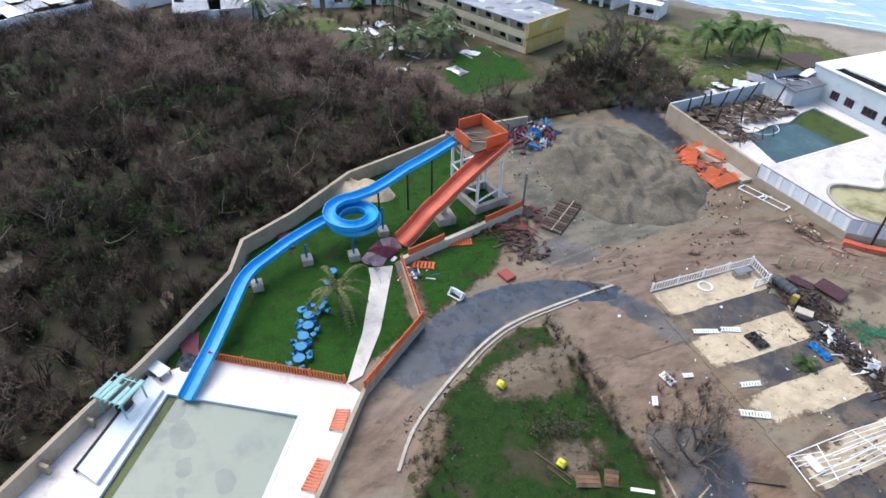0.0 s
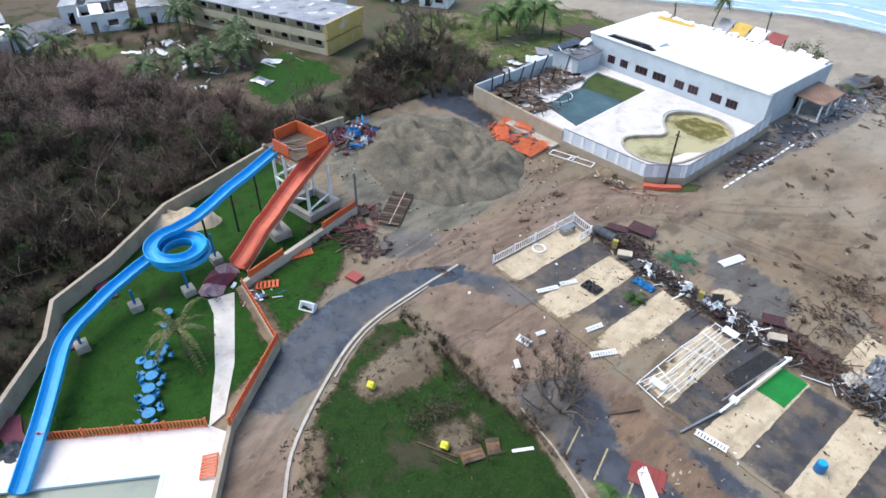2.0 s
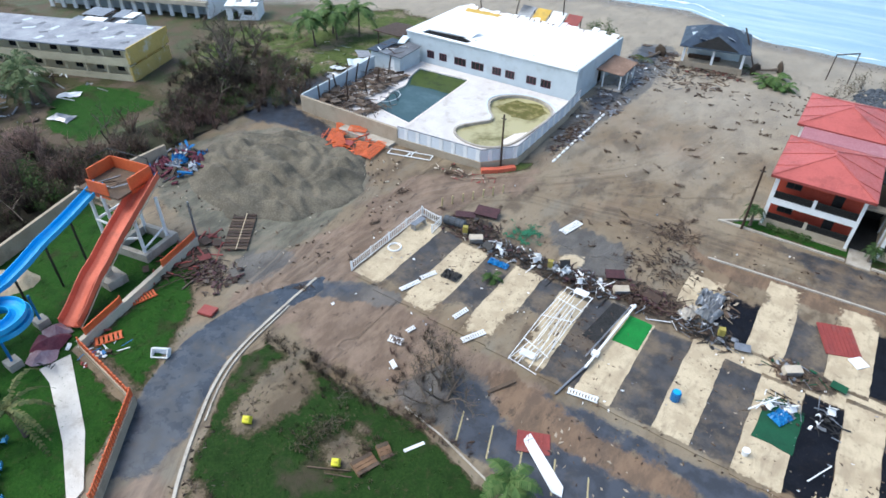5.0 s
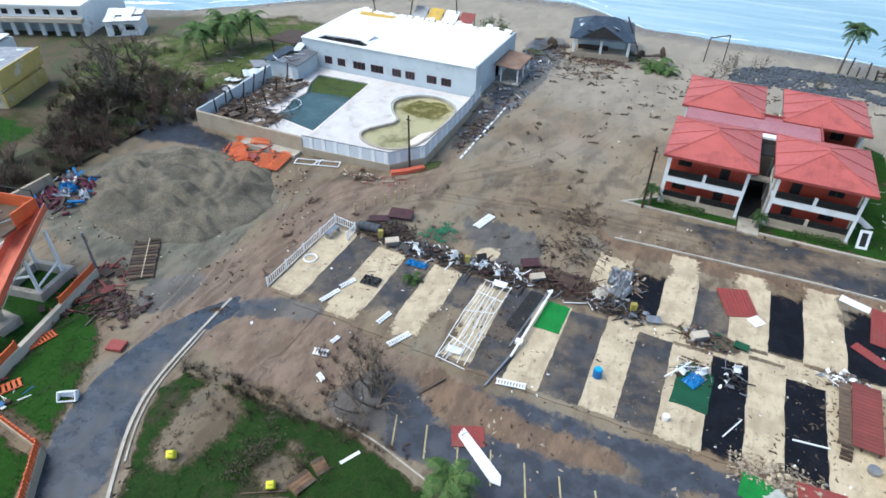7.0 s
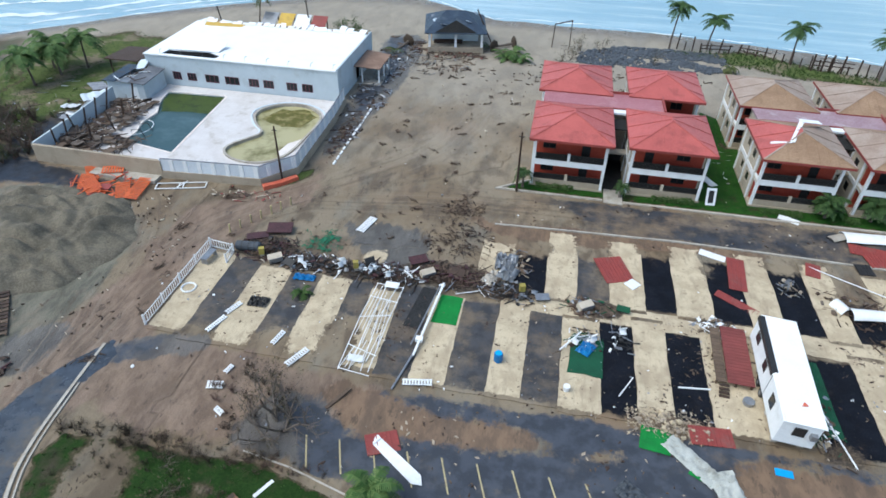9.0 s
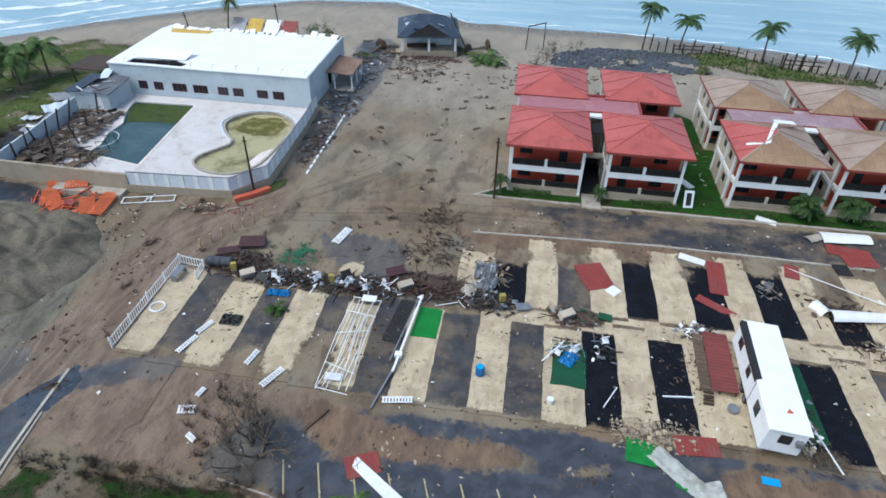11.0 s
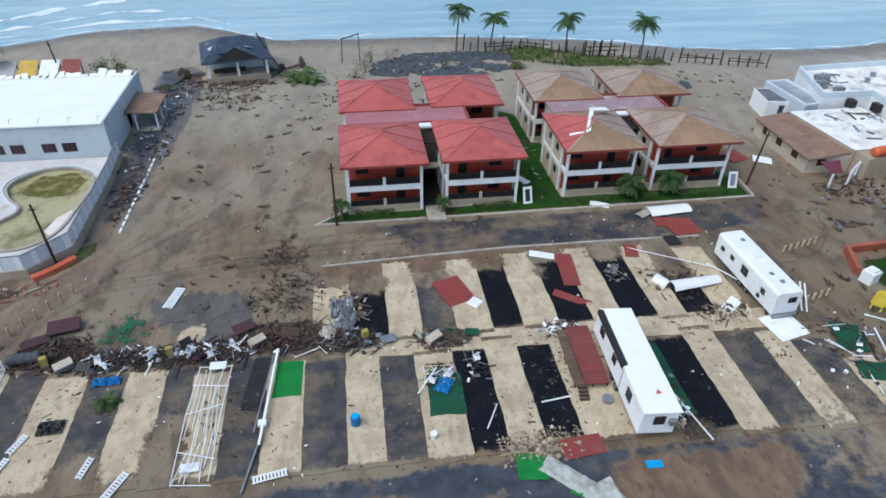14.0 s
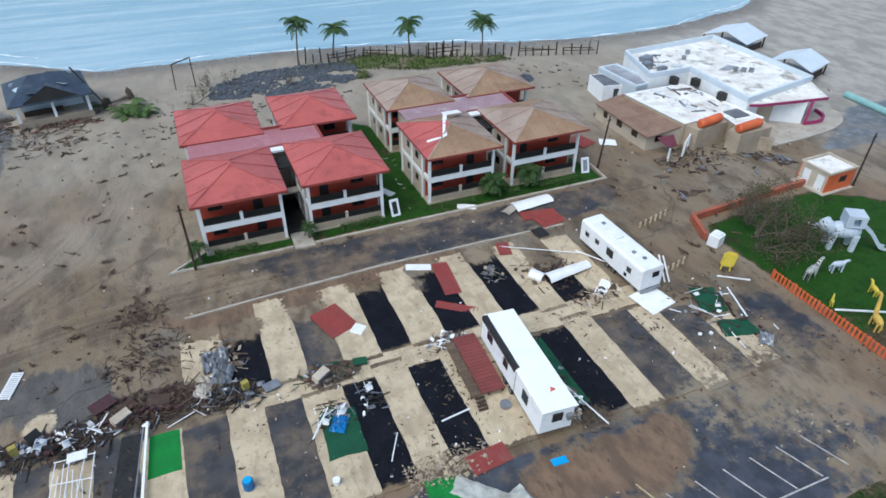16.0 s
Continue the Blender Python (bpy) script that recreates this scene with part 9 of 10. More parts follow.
# timber fence along the beach
bf = thing("beach_fence", "broken dark timber rail fence along the beach", "fence")
line = [(22, 119.6), (26, 118.4), (32.5, 118.8), (38, 116.4), (43.2, 113.6), (52.0, 112.4), (60, 109.2), (68.3, 106.6), (76, 104.2)]
r = random.Random(15)
for (xa, ya), (xb, yb) in zip(line, line[1:]):
    d = Vector((xb - xa, yb - ya))
    n = int(d.length / 1.35)
    for i in range(n):
        p = Vector((xa, ya)) + d * (i / n)
        h = r.uniform(1.1, 2.7)
        part("post", Shape().beam((0, 0, -0.4), (r.gauss(0, 0.12), r.gauss(0, 0.12), h), 0.2, 0.2), DARKWOOD, bf, m=lying(p.x, p.y, 0, 0))
    if r.random() < 0.75:
        for z in (0.6, 1.2):
            part("rail", Shape().beam((xa, ya, z + r.uniform(-0.2, 0.2)), (xa + d.x * r.uniform(0.6, 1), ya + d.y * r.uniform(0.6, 1), z + r.uniform(-0.2, 0.2)), 0.1, 0.14), DARKWOOD, bf)
for x in (43.4, 45.0, 46.4, 48.2):
    for z in (1.0, 1.7):
        part("rail", Shape().beam((x, 113.4, z), (x + 1.6, 113.0, z), 0.12, 0.14), DARKWOOD, bf)
    part("post", Shape().box(x - 0.12, x + 0.12, 113.1, 113.35, -0.3, 2.9), DARKWOOD, bf)
for x, y, n in ((44.2, 45.1, 5), (47.6, 53.0, 6)):
    rf = thing("log_fence", "short remnant of a dark log fence in the mud", "fence", lying(x - 3, y - 0.5, 0, 14), "log fences")
    for k in range(n):
        part("post", Shape().box(k * 0.9 - 0.1, k * 0.9 + 0.1, -0.1, 0.1, -0.2, 0.8), GRAVEL, rf)
    part("rail", Shape().box(-0.2, n * 0.9, 0.11, 0.17, 0.35, 0.5), WOOD, rf)

# ---------- storm debris, named pieces ----------
WL = "white slatted fence panel blown onto the ground"
GATE = [(-17.4, 31.9, 0.1, 62, 2.3, 0.5), (-19.5, 33.9, 0.1, 76, 1.7, 0.4), (-25.6, 34.2, 0.1, 70, 2.2, 0.42), (-25.0, 36.6, 0.1, 66, 1.7, 0.4), (-7.9, 32.0, 0.1, 10, 2.4, 0.5), (-16.9, 51.2, 0.05, 75, 2.9, 0.9), (-22.8, 28.5, 0.1, 10, 1.3, 0.6), (-21.9, 30.2, 0.1, 75, 0.9, 0.35), (-21.2, 26.7, 0.1, -30, 0.9, 0.4)]
for x, y, z, a, w, d in GATE:
    slat_panel("fence_panel", WL, lying(x, y, z, a, random.uniform(0, 25)), w, d, WHITE, max(5, int(w / 0.22)), "white panels")
slat_fence("pad_fence", [(-31.4, 34.0), (-31.3, 45.6), (-28.6, 45.2), (-28.5, 43.4)], "white picket fence round a gravel pad", WHITE, 1.05, 0.3, 0.06)
solid("ring_mat", Shape().tube([(0.65 * math.cos(a), 0.65 * math.sin(a), 0.06) for a in np.linspace(0, 6.28, 20)], 0.09, 6), WHITE, "white ring lying on the gravel pad", "ring", lying(-30.2, 39.2, 0.05, 0))
tb = thing("bench", "grey-topped bench by the picket fence", "bench", lying(-30.4, 43.6, 0.05, 85))
part("seat", Shape().box(-0.9, 0.9, -0.35, 0.35, 0.6, 0.68), METAL, tb)
for x in (-0.8, 0.8):
    part("leg", Shape().box(x - 0.06, x + 0.06, -0.3, 0.3, 0, 0.6), METAL, tb)
# white tube frame of a wrecked awning
aw = thing("wrecked_awning", "wrecked white tubular awning frame on the gravel", "awning")
for x in (-13.3, -12.4, -11.4, -10.8):
    part("tube", Shape().tube([(x - 0.1, 32.6, 0.2), (x + 0.3 * math.sin(x * 5), 38, 0.9), (x + 0.35, 43, 0.6)], 0.04, 6), WHITE, aw)
for y, z in ((32.6, 0.2), (35.0, 0.55), (38, 0.9), (41, 0.75), (43, 0.6)):
    part("tube", Shape().tube([(-13.4 + 0.03 * (y - 32), y, z), (-10.7 + 0.03 * (y - 32), y + 0.9 * math.sin(y * 3), z)], 0.04, 6), WHITE, aw)
for k in range(5):
    part("tube", Shape().tube([(-13.4 + k * 0.5, 32.5 + k * 0.3, 0.1), (-12.4 + k * 0.4, 34.2 + k * 0.4, 1.3)], 0.035, 6), WHITE, aw)
part("seat_plank", Shape().box(-12.9, -11.6, 33.4, 34.1, 0.3, 0.38), WHITE, aw)
part("roof_panel", Shape().box(-12.2, -10.9, 42.5, 43.3, 0.7, 0.76), WHITE, aw)
for k in range(6):
    part("tube", Shape().tube([(-13.2 + 0.45 * k, 36.5 + 0.9 * math.sin(k * 2.2), 0.15), (-12.6 + 0.3 * k, 41.5 + math.sin(k), 0.9)], 0.03, 6), WHITE, aw)
bm_ = thing("awning_rail", "long white awning rail fallen along a pad", "beam")
part("beam", Shape().beam((-8.6, 31.4, 0.1), (-7.5, 36.5, 0.3), 0.14, 0.14), METAL, bm_)
part("beam", Shape().beam((-7.7, 35.0, 0.4), (-6.9, 44.3, 0.6), 0.18, 0.14), WHITE, bm_)
part("beam", Shape().beam((-8.2, 36.2, 0.3), (-7.2, 44.0, 0.5), 0.1, 0.1), METAL, bm_)
part("bracket", Shape().box(-7.9, -7.3, 36.6, 37.1, 0.3, 0.6), WHITE, bm_)
part("shade", Shape().prism([(-9.5, 38.6), (-8.0, 38.4), (-7.3, 43.8), (-8.8, 44.0)], 0.0, 0.09), DARK, bm_, "black cloth")
setting("turf_mat", Shape().prism(ragged([(-7.2, 39.5), (-4.9, 39.5), (-4.8, 43.2), (-6.9, 43.3)], 0.6, 0.06), 0.0, 0.085), GREENMAT, "bright green artificial turf mat")
solid("turf_mat", Shape().prism(ragged([(4.9, 36.2), (7.7, 36.0), (7.9, 40.3), (5.3, 40.8)], 0.6, 0.2), 0.0, 0.085), DARKGREEN, "dark green turf mat under debris", "mat")
solid("turf_mat", Shape().prism(ragged([(23.0, 33.4), (24.3, 33.2), (24.5, 42.2), (23.2, 42.2)], 0.6, 0.25), 0.0, 0.085), DARKGREEN, "narrow dark green turf mat beside the trailer", "mat")
solid("turf_mat", Shape().prism(ragged([(40.8, 35.2), (44.2, 34.4), (44.4, 36.6), (41.2, 37.2)], 0.6, 0.3), 0.0, 0.10), DARKGREEN, "torn dark green turf mat on the mud", "mat")
solid("turf_mat", Shape().prism(ragged([(41.4, 38.6), (43.6, 38.0), (44.6, 41.2), (42.4, 42.0)], 0.6, 0.3), 0.0, 0.10), DARKGREEN, "torn dark green turf mat on the mud", "mat")


def crumple(cx, cy, w, d, high, seed, turn=0.0, nx=9, ny=7):
    """A crumpled sheet lying on the ground."""
    c, sn = math.cos(turn), math.sin(turn)
    verts = []
    for j in range(ny):
        for i in range(nx):
            u, v = w * (i / (nx - 1) - 0.5), d * (j / (ny - 1) - 0.5)
            u += 0.25 * w / nx * noise.noise(Vector((i, j, seed)))
            h = 0.1 + high * (0.5 + noise.noise(Vector((i * 0.6, j * 0.6, seed)))) * (0.4 if i in (0, nx - 1) or j in (0, ny - 1) else 1)
            verts.append((cx + u * c - v * sn, cy + u * sn + v * c, max(0.07, h)))
    return Shape().raw(verts, [(j * nx + i, j * nx + i + 1, (j + 1) * nx + i + 1, (j + 1) * nx + i) for j in range(ny - 1) for i in range(nx - 1)])


cl = thing("torn_carpet", "torn green and white ground cloth dragged over asphalt", "cloth")
part("green_piece", crumple(11.5, 30.8, 2.2, 2.1, 0.12, 1, -0.12, 14, 12), GREENMAT, cl, smooth=True)
part("pale_piece", crumple(13.9, 29.5, 4.4, 1.5, 0.3, 2, -0.78, 22, 9), PALECLOTH, cl, "pale muddy backing", smooth=True)
part("pale_piece", crumple(16.0, 27.9, 1.9, 2.2, 0.5, 3, 0.3, 12, 13), PALECLOTH, cl, "pale muddy backing", smooth=True)
part("green_piece", crumple(14.5, 28.3, 1.8, 0.7, 0.1, 4, -0.5, 10, 6), GREENMAT, cl, smooth=True)


def netting(cx, cy, w, d, seed):
    """A torn net lying flat, with holes."""
    sh, n = Shape(), 58
    for i in range(n):
        for k in range(n):
            u, v = (i + 0.5) / n * 2 - 1, (k + 0.5) / n * 2 - 1
            q = Vector((u * 2.6, v * 2.6, seed))
            if noise.noise(q) + 0.5 * noise.noise(q * 3) + 0.9 * noise.noise(q * 11) > 0.75 * (u * u + v * v) - 0.05:
                x, y, e, z = cx + u * w / 2, cy + v * d / 2, w / n / 2, 0.06 + 0.12 * abs(noise.noise(q * 2.1))
                f = d / n / 2
                sh.box(x - e, x + e, y - f, y + f, z, z + 0.03)
    return sh


solid("torn_netting", netting(-20.6, 48.8, 5.4, 4.6, 3.3), NET, "torn green shade netting in the mud", "netting", kind="stuff")
for x, y, w, d, sd, m, lab in ((6.4, 39.0, 1.6, 1.2, 6, BLUEDARK, "crumpled blue tarpaulin among pad debris"), (-20.2, 42.8, 2.1, 0.8, 9, BLUEDARK, "blue tarpaulin under broken furniture"), (9.5, 26.0, 1.9, 1.5, 8, ROCK, "dark grey crumpled tarpaulin on the asphalt"), (-1.5, 49.2, 2.2, 2.4, 9, METAL, "crumpled silver sheet on a gravel strip"), (-1.2, 47.4, 1.8, 2.0, 13, METAL, "crumpled silver sheet on a gravel strip"), (-2.6, 46.6, 2.2, 1.4, 15, CONC, "muddy pale sheet crumpled by a gravel strip"), (43.9, 33.6, 1.6, 1.2, 10, METAL, "grey crumpled awning cloth"), (-23.0, 38.7, 1.8, 1.3, 9, IRON, "black crumpled cloth on the gravel pad")):
    solid("tarp", crumple(x, y, w, d, 0.85 if "silver" in lab else 0.4, sd, sd * 0.7, 13, 11), m, lab, "tarpaulin")


for k, (x, y, w, d, m) in enumerate(((-63.6, 36.4, 2.4, 1.6, MAROON), (-62.4, 38.2, 2.0, 1.6, BLUEDARK), (-61.6, 37.0, 1.6, 1.2, METAL), (-60.2, 39.2, 2.2, 1.6, MAROON), (-63.8, 39.6, 1.8, 1.4, METAL), (-60.8, 40.4, 1.4, 1.2, BLUEDARK), (-62.6, 34.8, 2.0, 1.3, MAROON), (-59.2, 37.6, 1.3, 1.0, WHITE))):
    solid("tarp", crumple(x, y, w, d, 0.9, k + 40, k * 0.8, 11, 9), m, "crumpled cloth in a heap by the perimeter wall", "cloth", group="cloth heap")


def roof_piece(x, y, w, d, turn, m, label, tilt=4, z=0.08):
    t = thing("roof_piece", label, "roof sheet", lying(x, y, z, turn, tilt, tilt * 0.6), "roof pieces")
    part("sheet", Shape().box(0, w, 0, d, 0.03, 0.07), m, t)
    for k in range(int(w / 0.35)):
        part("rib", Shape().box(k * 0.35 + 0.1, k * 0.35 + 0.16, 0, d, 0.07, 0.11), m, t)


def arched_sheet(x, y, turn, length, width, high, material, label, tilt=0.0, twist=0.0):
    """A thin sheet bent into an arch along its length, with raised ribs; twist narrows one end."""
    t = thing("bent_sheet", label, "roof sheet", lying(x, y, 0.05, turn, tilt), "bent sheets")
    def strip(a0, a1, u0, u1, lift):
        sh, n, m = Shape(), 10, 9
        pts = []
        for k in (0.0, 0.03):
            for j in range(n):
                for i in range(m):
                    u, a = u0 + (u1 - u0) * i / (m - 1), math.pi * (a0 + (a1 - a0) * j / (n - 1))
                    f = 1 - twist * u
                    pts.append((u * length, width / 2 * f * math.cos(a), (high + lift) * f * math.sin(a) + k + 0.04 * noise.noise(Vector((u * 4, a, turn)))))
        for k, flip in ((0, True), (n * m, False)):
            for j in range(n - 1):
                for i in range(m - 1):
                    q = [k + j * m + i, k + j * m + i + 1, k + (j + 1) * m + i + 1, k + (j + 1) * m + i]
                    sh.f.append(q if flip else q[::-1])
                    sh.m.append(0)
        sh.v = pts
        return sh
    part("skin", strip(0.0, 0.86, 0, 1, 0.0), material, t)
    for u in np.arange(0.08, 0.95, 0.12):
        part("rib", strip(0.02, 0.84, u, u + 0.012, 0.05), material, t)


arched_sheet(29.9, 48.1, 7, 5.3, 1.7, 0.85, WHITE, "white curved trailer side panel lying on a pad", twist=0.25)
arched_sheet(29.9, 48.6, 120, 1.5, 1.2, 0.5, WHITE, "white torn end of a curved panel on a pad")
arched_sheet(33.2, 61.2, 5, 5.2, 2.2, 0.6, WHITE, "white bowed roof sheet on the muddy road", twist=0.15)
arched_sheet(31.8, 60.6, 30, 2.0, 1.2, 0.3, CONC, "muddy pale sheet crumpled on the road")
RL, WR = "red ribbed roof sheet torn from a house", "white ribbed roof sheet lying bent"
for x, y, w, d, a, m, lab in ((8.3, 48.2, 2.9, 3.6, 22, REDMETAL, RL), (10.7, 47.7, 1.3, 1.1, 50, WHITE, WR), (19.8, 49.9, 1.7, 4.7, -4, REDMETAL, RL), (18.2, 48.7, 4.2, 0.9, -34, REDMETAL, RL), (14.1, 31.0, 3.2, 1.6, 6, REDMETAL, RL), (17.6, 55.0, 2.6, 0.9, -18, WHITE, WR), (27.6, 53.7, 1.4, 2.0, -12, REDMETAL, RL), (36.6, 40.0, 3.4, 3.0, 14, WHITE, WR), (33.7, 43.8, 2.9, 1.1, 38, WHITE, WR), (33.2, 58.6, 4.4, 1.6, -6, REDMETAL, RL), (34.6, 56.4, 3.4, 2.0, 12, REDMETAL, RL), (-8.7, 25.2, 2.4, 1.7, 25, REDMETAL, "dull red sheet on the asphalt"), (33.0, 54.9, 1.6, 1.6, 8, IRON, "black rubber mat on the gravel"), (18.7, 73.0, 1.2, 3.4, 30, WHITE, WR), (20.9, 69.2, 1.0, 2.6, 35, WHITE, WR), (27.2, 63.8, 2.2, 0.9, -24, WHITE, WR), (49.6, 71.5, 3, 3, 20, REDMETAL, RL), (52.4, 71.6, 2.4, 1.6, -25, WHITE, WR), (-15.1, 20.6, 1.6, 0.25, 62, WHITE, "white board lying on the lawn")):
    roof_piece(x, y, w, d, a, m, lab)
for x, y, a in ((20.1, 64.9, 6), (46.0, 65.6, -6)):
    sg = thing("door_frame", "white door with a dark pane propped on the lawn", "door", lying(x - 0.5, y, 0.06, a, -22))
    part("frame", Shape().box(0, 1.1, 0, 0.08, 0, 0.25).box(0, 1.1, 0, 0.08, 1.7, 2.0).box(0, 0.25, 0, 0.08, 0.25, 1.7).box(0.85, 1.1, 0, 0.08, 0.25, 1.7), WHITE, sg)
    part("pane", Shape().box(0.25, 0.85, 0.03, 0.05, 0.25, 1.7), DARK if x < 30 else METAL, sg)
rl = thing("roof_flashing", "white flashing strip curled on a stripped roof", "flashing", lying(26.2, 67.0, 0, 0))
part("strip", Shape().beam((-1.0, 1.2, 7.0), (1.0, 0.7, 7.6), 0.5, 0.06), WHITE, rl)
part("strip", Shape().beam((1.0, 0.7, 7.6), (2.8, 5.0, 8.25), 0.5, 0.06), WHITE, rl)
part("strip", Shape().beam((2.6, 5.0, 8.3), (5.0, 5.6, 8.0), 0.9, 0.06), WHITE, rl)
lb = thing("long_board", "long white pointed board lying by a parking bay", "board", lying(-8.9, 26.4, 0.1, -36, 3))
part("board", Shape().prism([(0, 0), (4.6, 0), (5.2, 0.45), (4.6, 0.9), (0, 0.75)], 0, 0.09), WHITE, lb)
part("cleat", Shape().box(0.3, 0.45, 0.05, 0.7, 0.09, 0.2), WHITE, lb)
bb = thing("water_barrel", "bright blue plastic barrel on gravel", "barrel", lying(-0.75, 36.2, 0.05, 0))
part("drum", Shape().tube([(0, 0, 0), (0, 0, 0.08), (0, 0, 0.8), (0, 0, 0.9)], [0.32, 0.38, 0.38, 0.32], 12), BLUEDARK, bb)
part("lid", Shape().tube([(0, 0, 0.9), (0, 0, 0.94)], 0.3, 12), BLUE, bb)
for x, y in ((-26.2, 16.3), (-18.5, 17.3)):
    yb = thing("yellow_canister", "bright yellow plastic canister tipped on the lawn", "canister", lying(x, y, 0.1, 30, 30), "yellow canisters")
    part("body", Shape().tube([(0, 0, 0), (0, 0, 0.1), (0, 0, 0.75), (0, 0, 0.8)], [0.30, 0.40, 0.36, 0.24], 4), BAGYELLOW, yb)
    part("handle", Shape().tube([(-0.14, 0, 0.78), (-0.1, 0, 0.92), (0.1, 0, 0.92), (0.14, 0, 0.78)], 0.03, 5), YELLOW, yb)
for x, y, w, turn, tilt in ((-16.8, 18.25, 1.7, 73, 10), (-16.35, 19.85, 0.95, 64, 22)):
    pal = thing("wood_pallet", "broken brown wooden pallet on the lawn", "pallet", lying(x, y, 0.1, turn, tilt, 8), "wood pallets")
    for k in range(4):
        part("board", Shape().box(-w / 2, w / 2 - 0.07 * (k % 2), -0.56 + k * 0.29, -0.56 + k * 0.29 + 0.26, 0.2, 0.24), PALLETWOOD if k % 3 else WOOD, pal)
    for k in range(3):
        part("runner", Shape().box(-w / 2 + k * (w - 0.1) / 2, -w / 2 + k * (w - 0.1) / 2 + 0.1, -0.56, 0.57, 0, 0.2), PALLETWOOD, pal)
solid("timber", Shape().beam((-20.0, 15.9, 0.12), (-17.3, 17.3, 0.2), 0.09, 0.07).beam((-18.7, 16.2, 0.1), (-16.9, 17.0, 0.15), 0.07, 0.06), WOOD, "broken pale timber lying on the lawn", "timber")
wg = thing("wood_grating", "large wooden grating lying on the sand", "grating", lying(-42.0, 30.4, 0.08, 128, 3))
for k in range(12):
    part("board", Shape().box(k * 0.53, k * 0.53 + 0.36, 0, 2.4, 0.08, 0.14), DARKWOOD if k % 3 else WOOD, wg)
for y in (0.1, 1.2, 2.3):
    part("runner", Shape().box(-0.1, 6.3, y - 0.07, y + 0.07, 0, 0.08), WOOD, wg)
part("strap", Shape().box(-0.1, 6.3, 1.0, 1.1, 0.14, 0.17), GRAVEL, wg)
lf = thing("lying_rail", "white tubular rail section lying below the yard wall", "railing", lying(-42.8, 54.2, 0.08, 16))
for y in (0.0, 1.2):
    part("rail", Shape().box(0, 5.7, y - 0.05, y + 0.05, 0, 0.08), WHITE, lf)
for x in (0.05, 2.6, 3.1, 5.65):
    part("bar", Shape().box(x - 0.05, x + 0.05, 0.05, 1.15, 0, 0.08), WHITE, lf)
part("bar", Shape().beam((2.2, -0.3, 0.1), (3.4, 1.5, 0.1), 0.08, 0.06), WHITE, lf)
# orange railing pieces by the yard wall
for x, y, a, w, d in ((-52.6, 54.9, -62, 3.6, 1.9), (-51.6, 53.2, -40, 3.4, 1.7), (-49.6, 53.4, -70, 3.8, 1.5), (-47.4, 53.9, -58, 3.6, 1.5), (-45.5, 55.8, -82, 4.6, 1.5), (-50.4, 55.4, 20, 2.6, 1.2), (-53.4, 56.6, -50, 2.4, 1.3)):
    slat_panel("fence_panel", "broken orange slatted railing heaped by the yard wall", lying(x, y, 0.15 + random.uniform(0, 0.35), a, random.uniform(-10, 14)), w, d, ORANGE, int(w / 0.3), "orange panels")
s, mm = timbers(-53, -44.5, 50.8, 56, 46, 47, (0.8, 2.4), 0.07, 0.5, (ORANGE, ORANGE_DULL, ORANGE, REDMETAL))
solid("timber_pile", s, mm, "splintered orange railing boards by the yard wall", "debris", kind="stuff")
s, mm = timbers(-47.6, -43.6, 22.4, 30, 60, 41, (0.8, 3), 0.06, 0.3, (REDMETAL, DARKWOOD, REDWOOD, DARKWOOD))
solid("timber_pile", s, mm, "red and brown broken timbers by the park wall", "debris", kind="stuff")
s, mm = timbers(-65, -58, 34, 41, 70, 42, (0.6, 1.8), 0.06, 0.7, (BLUEDARK, MAROON, MAROON, IRON, DARKWOOD, METAL), (0.1, 0.35))
solid("junk_pile", s, mm, "heap of blue and maroon junk by the perimeter wall", "debris", kind="stuff")

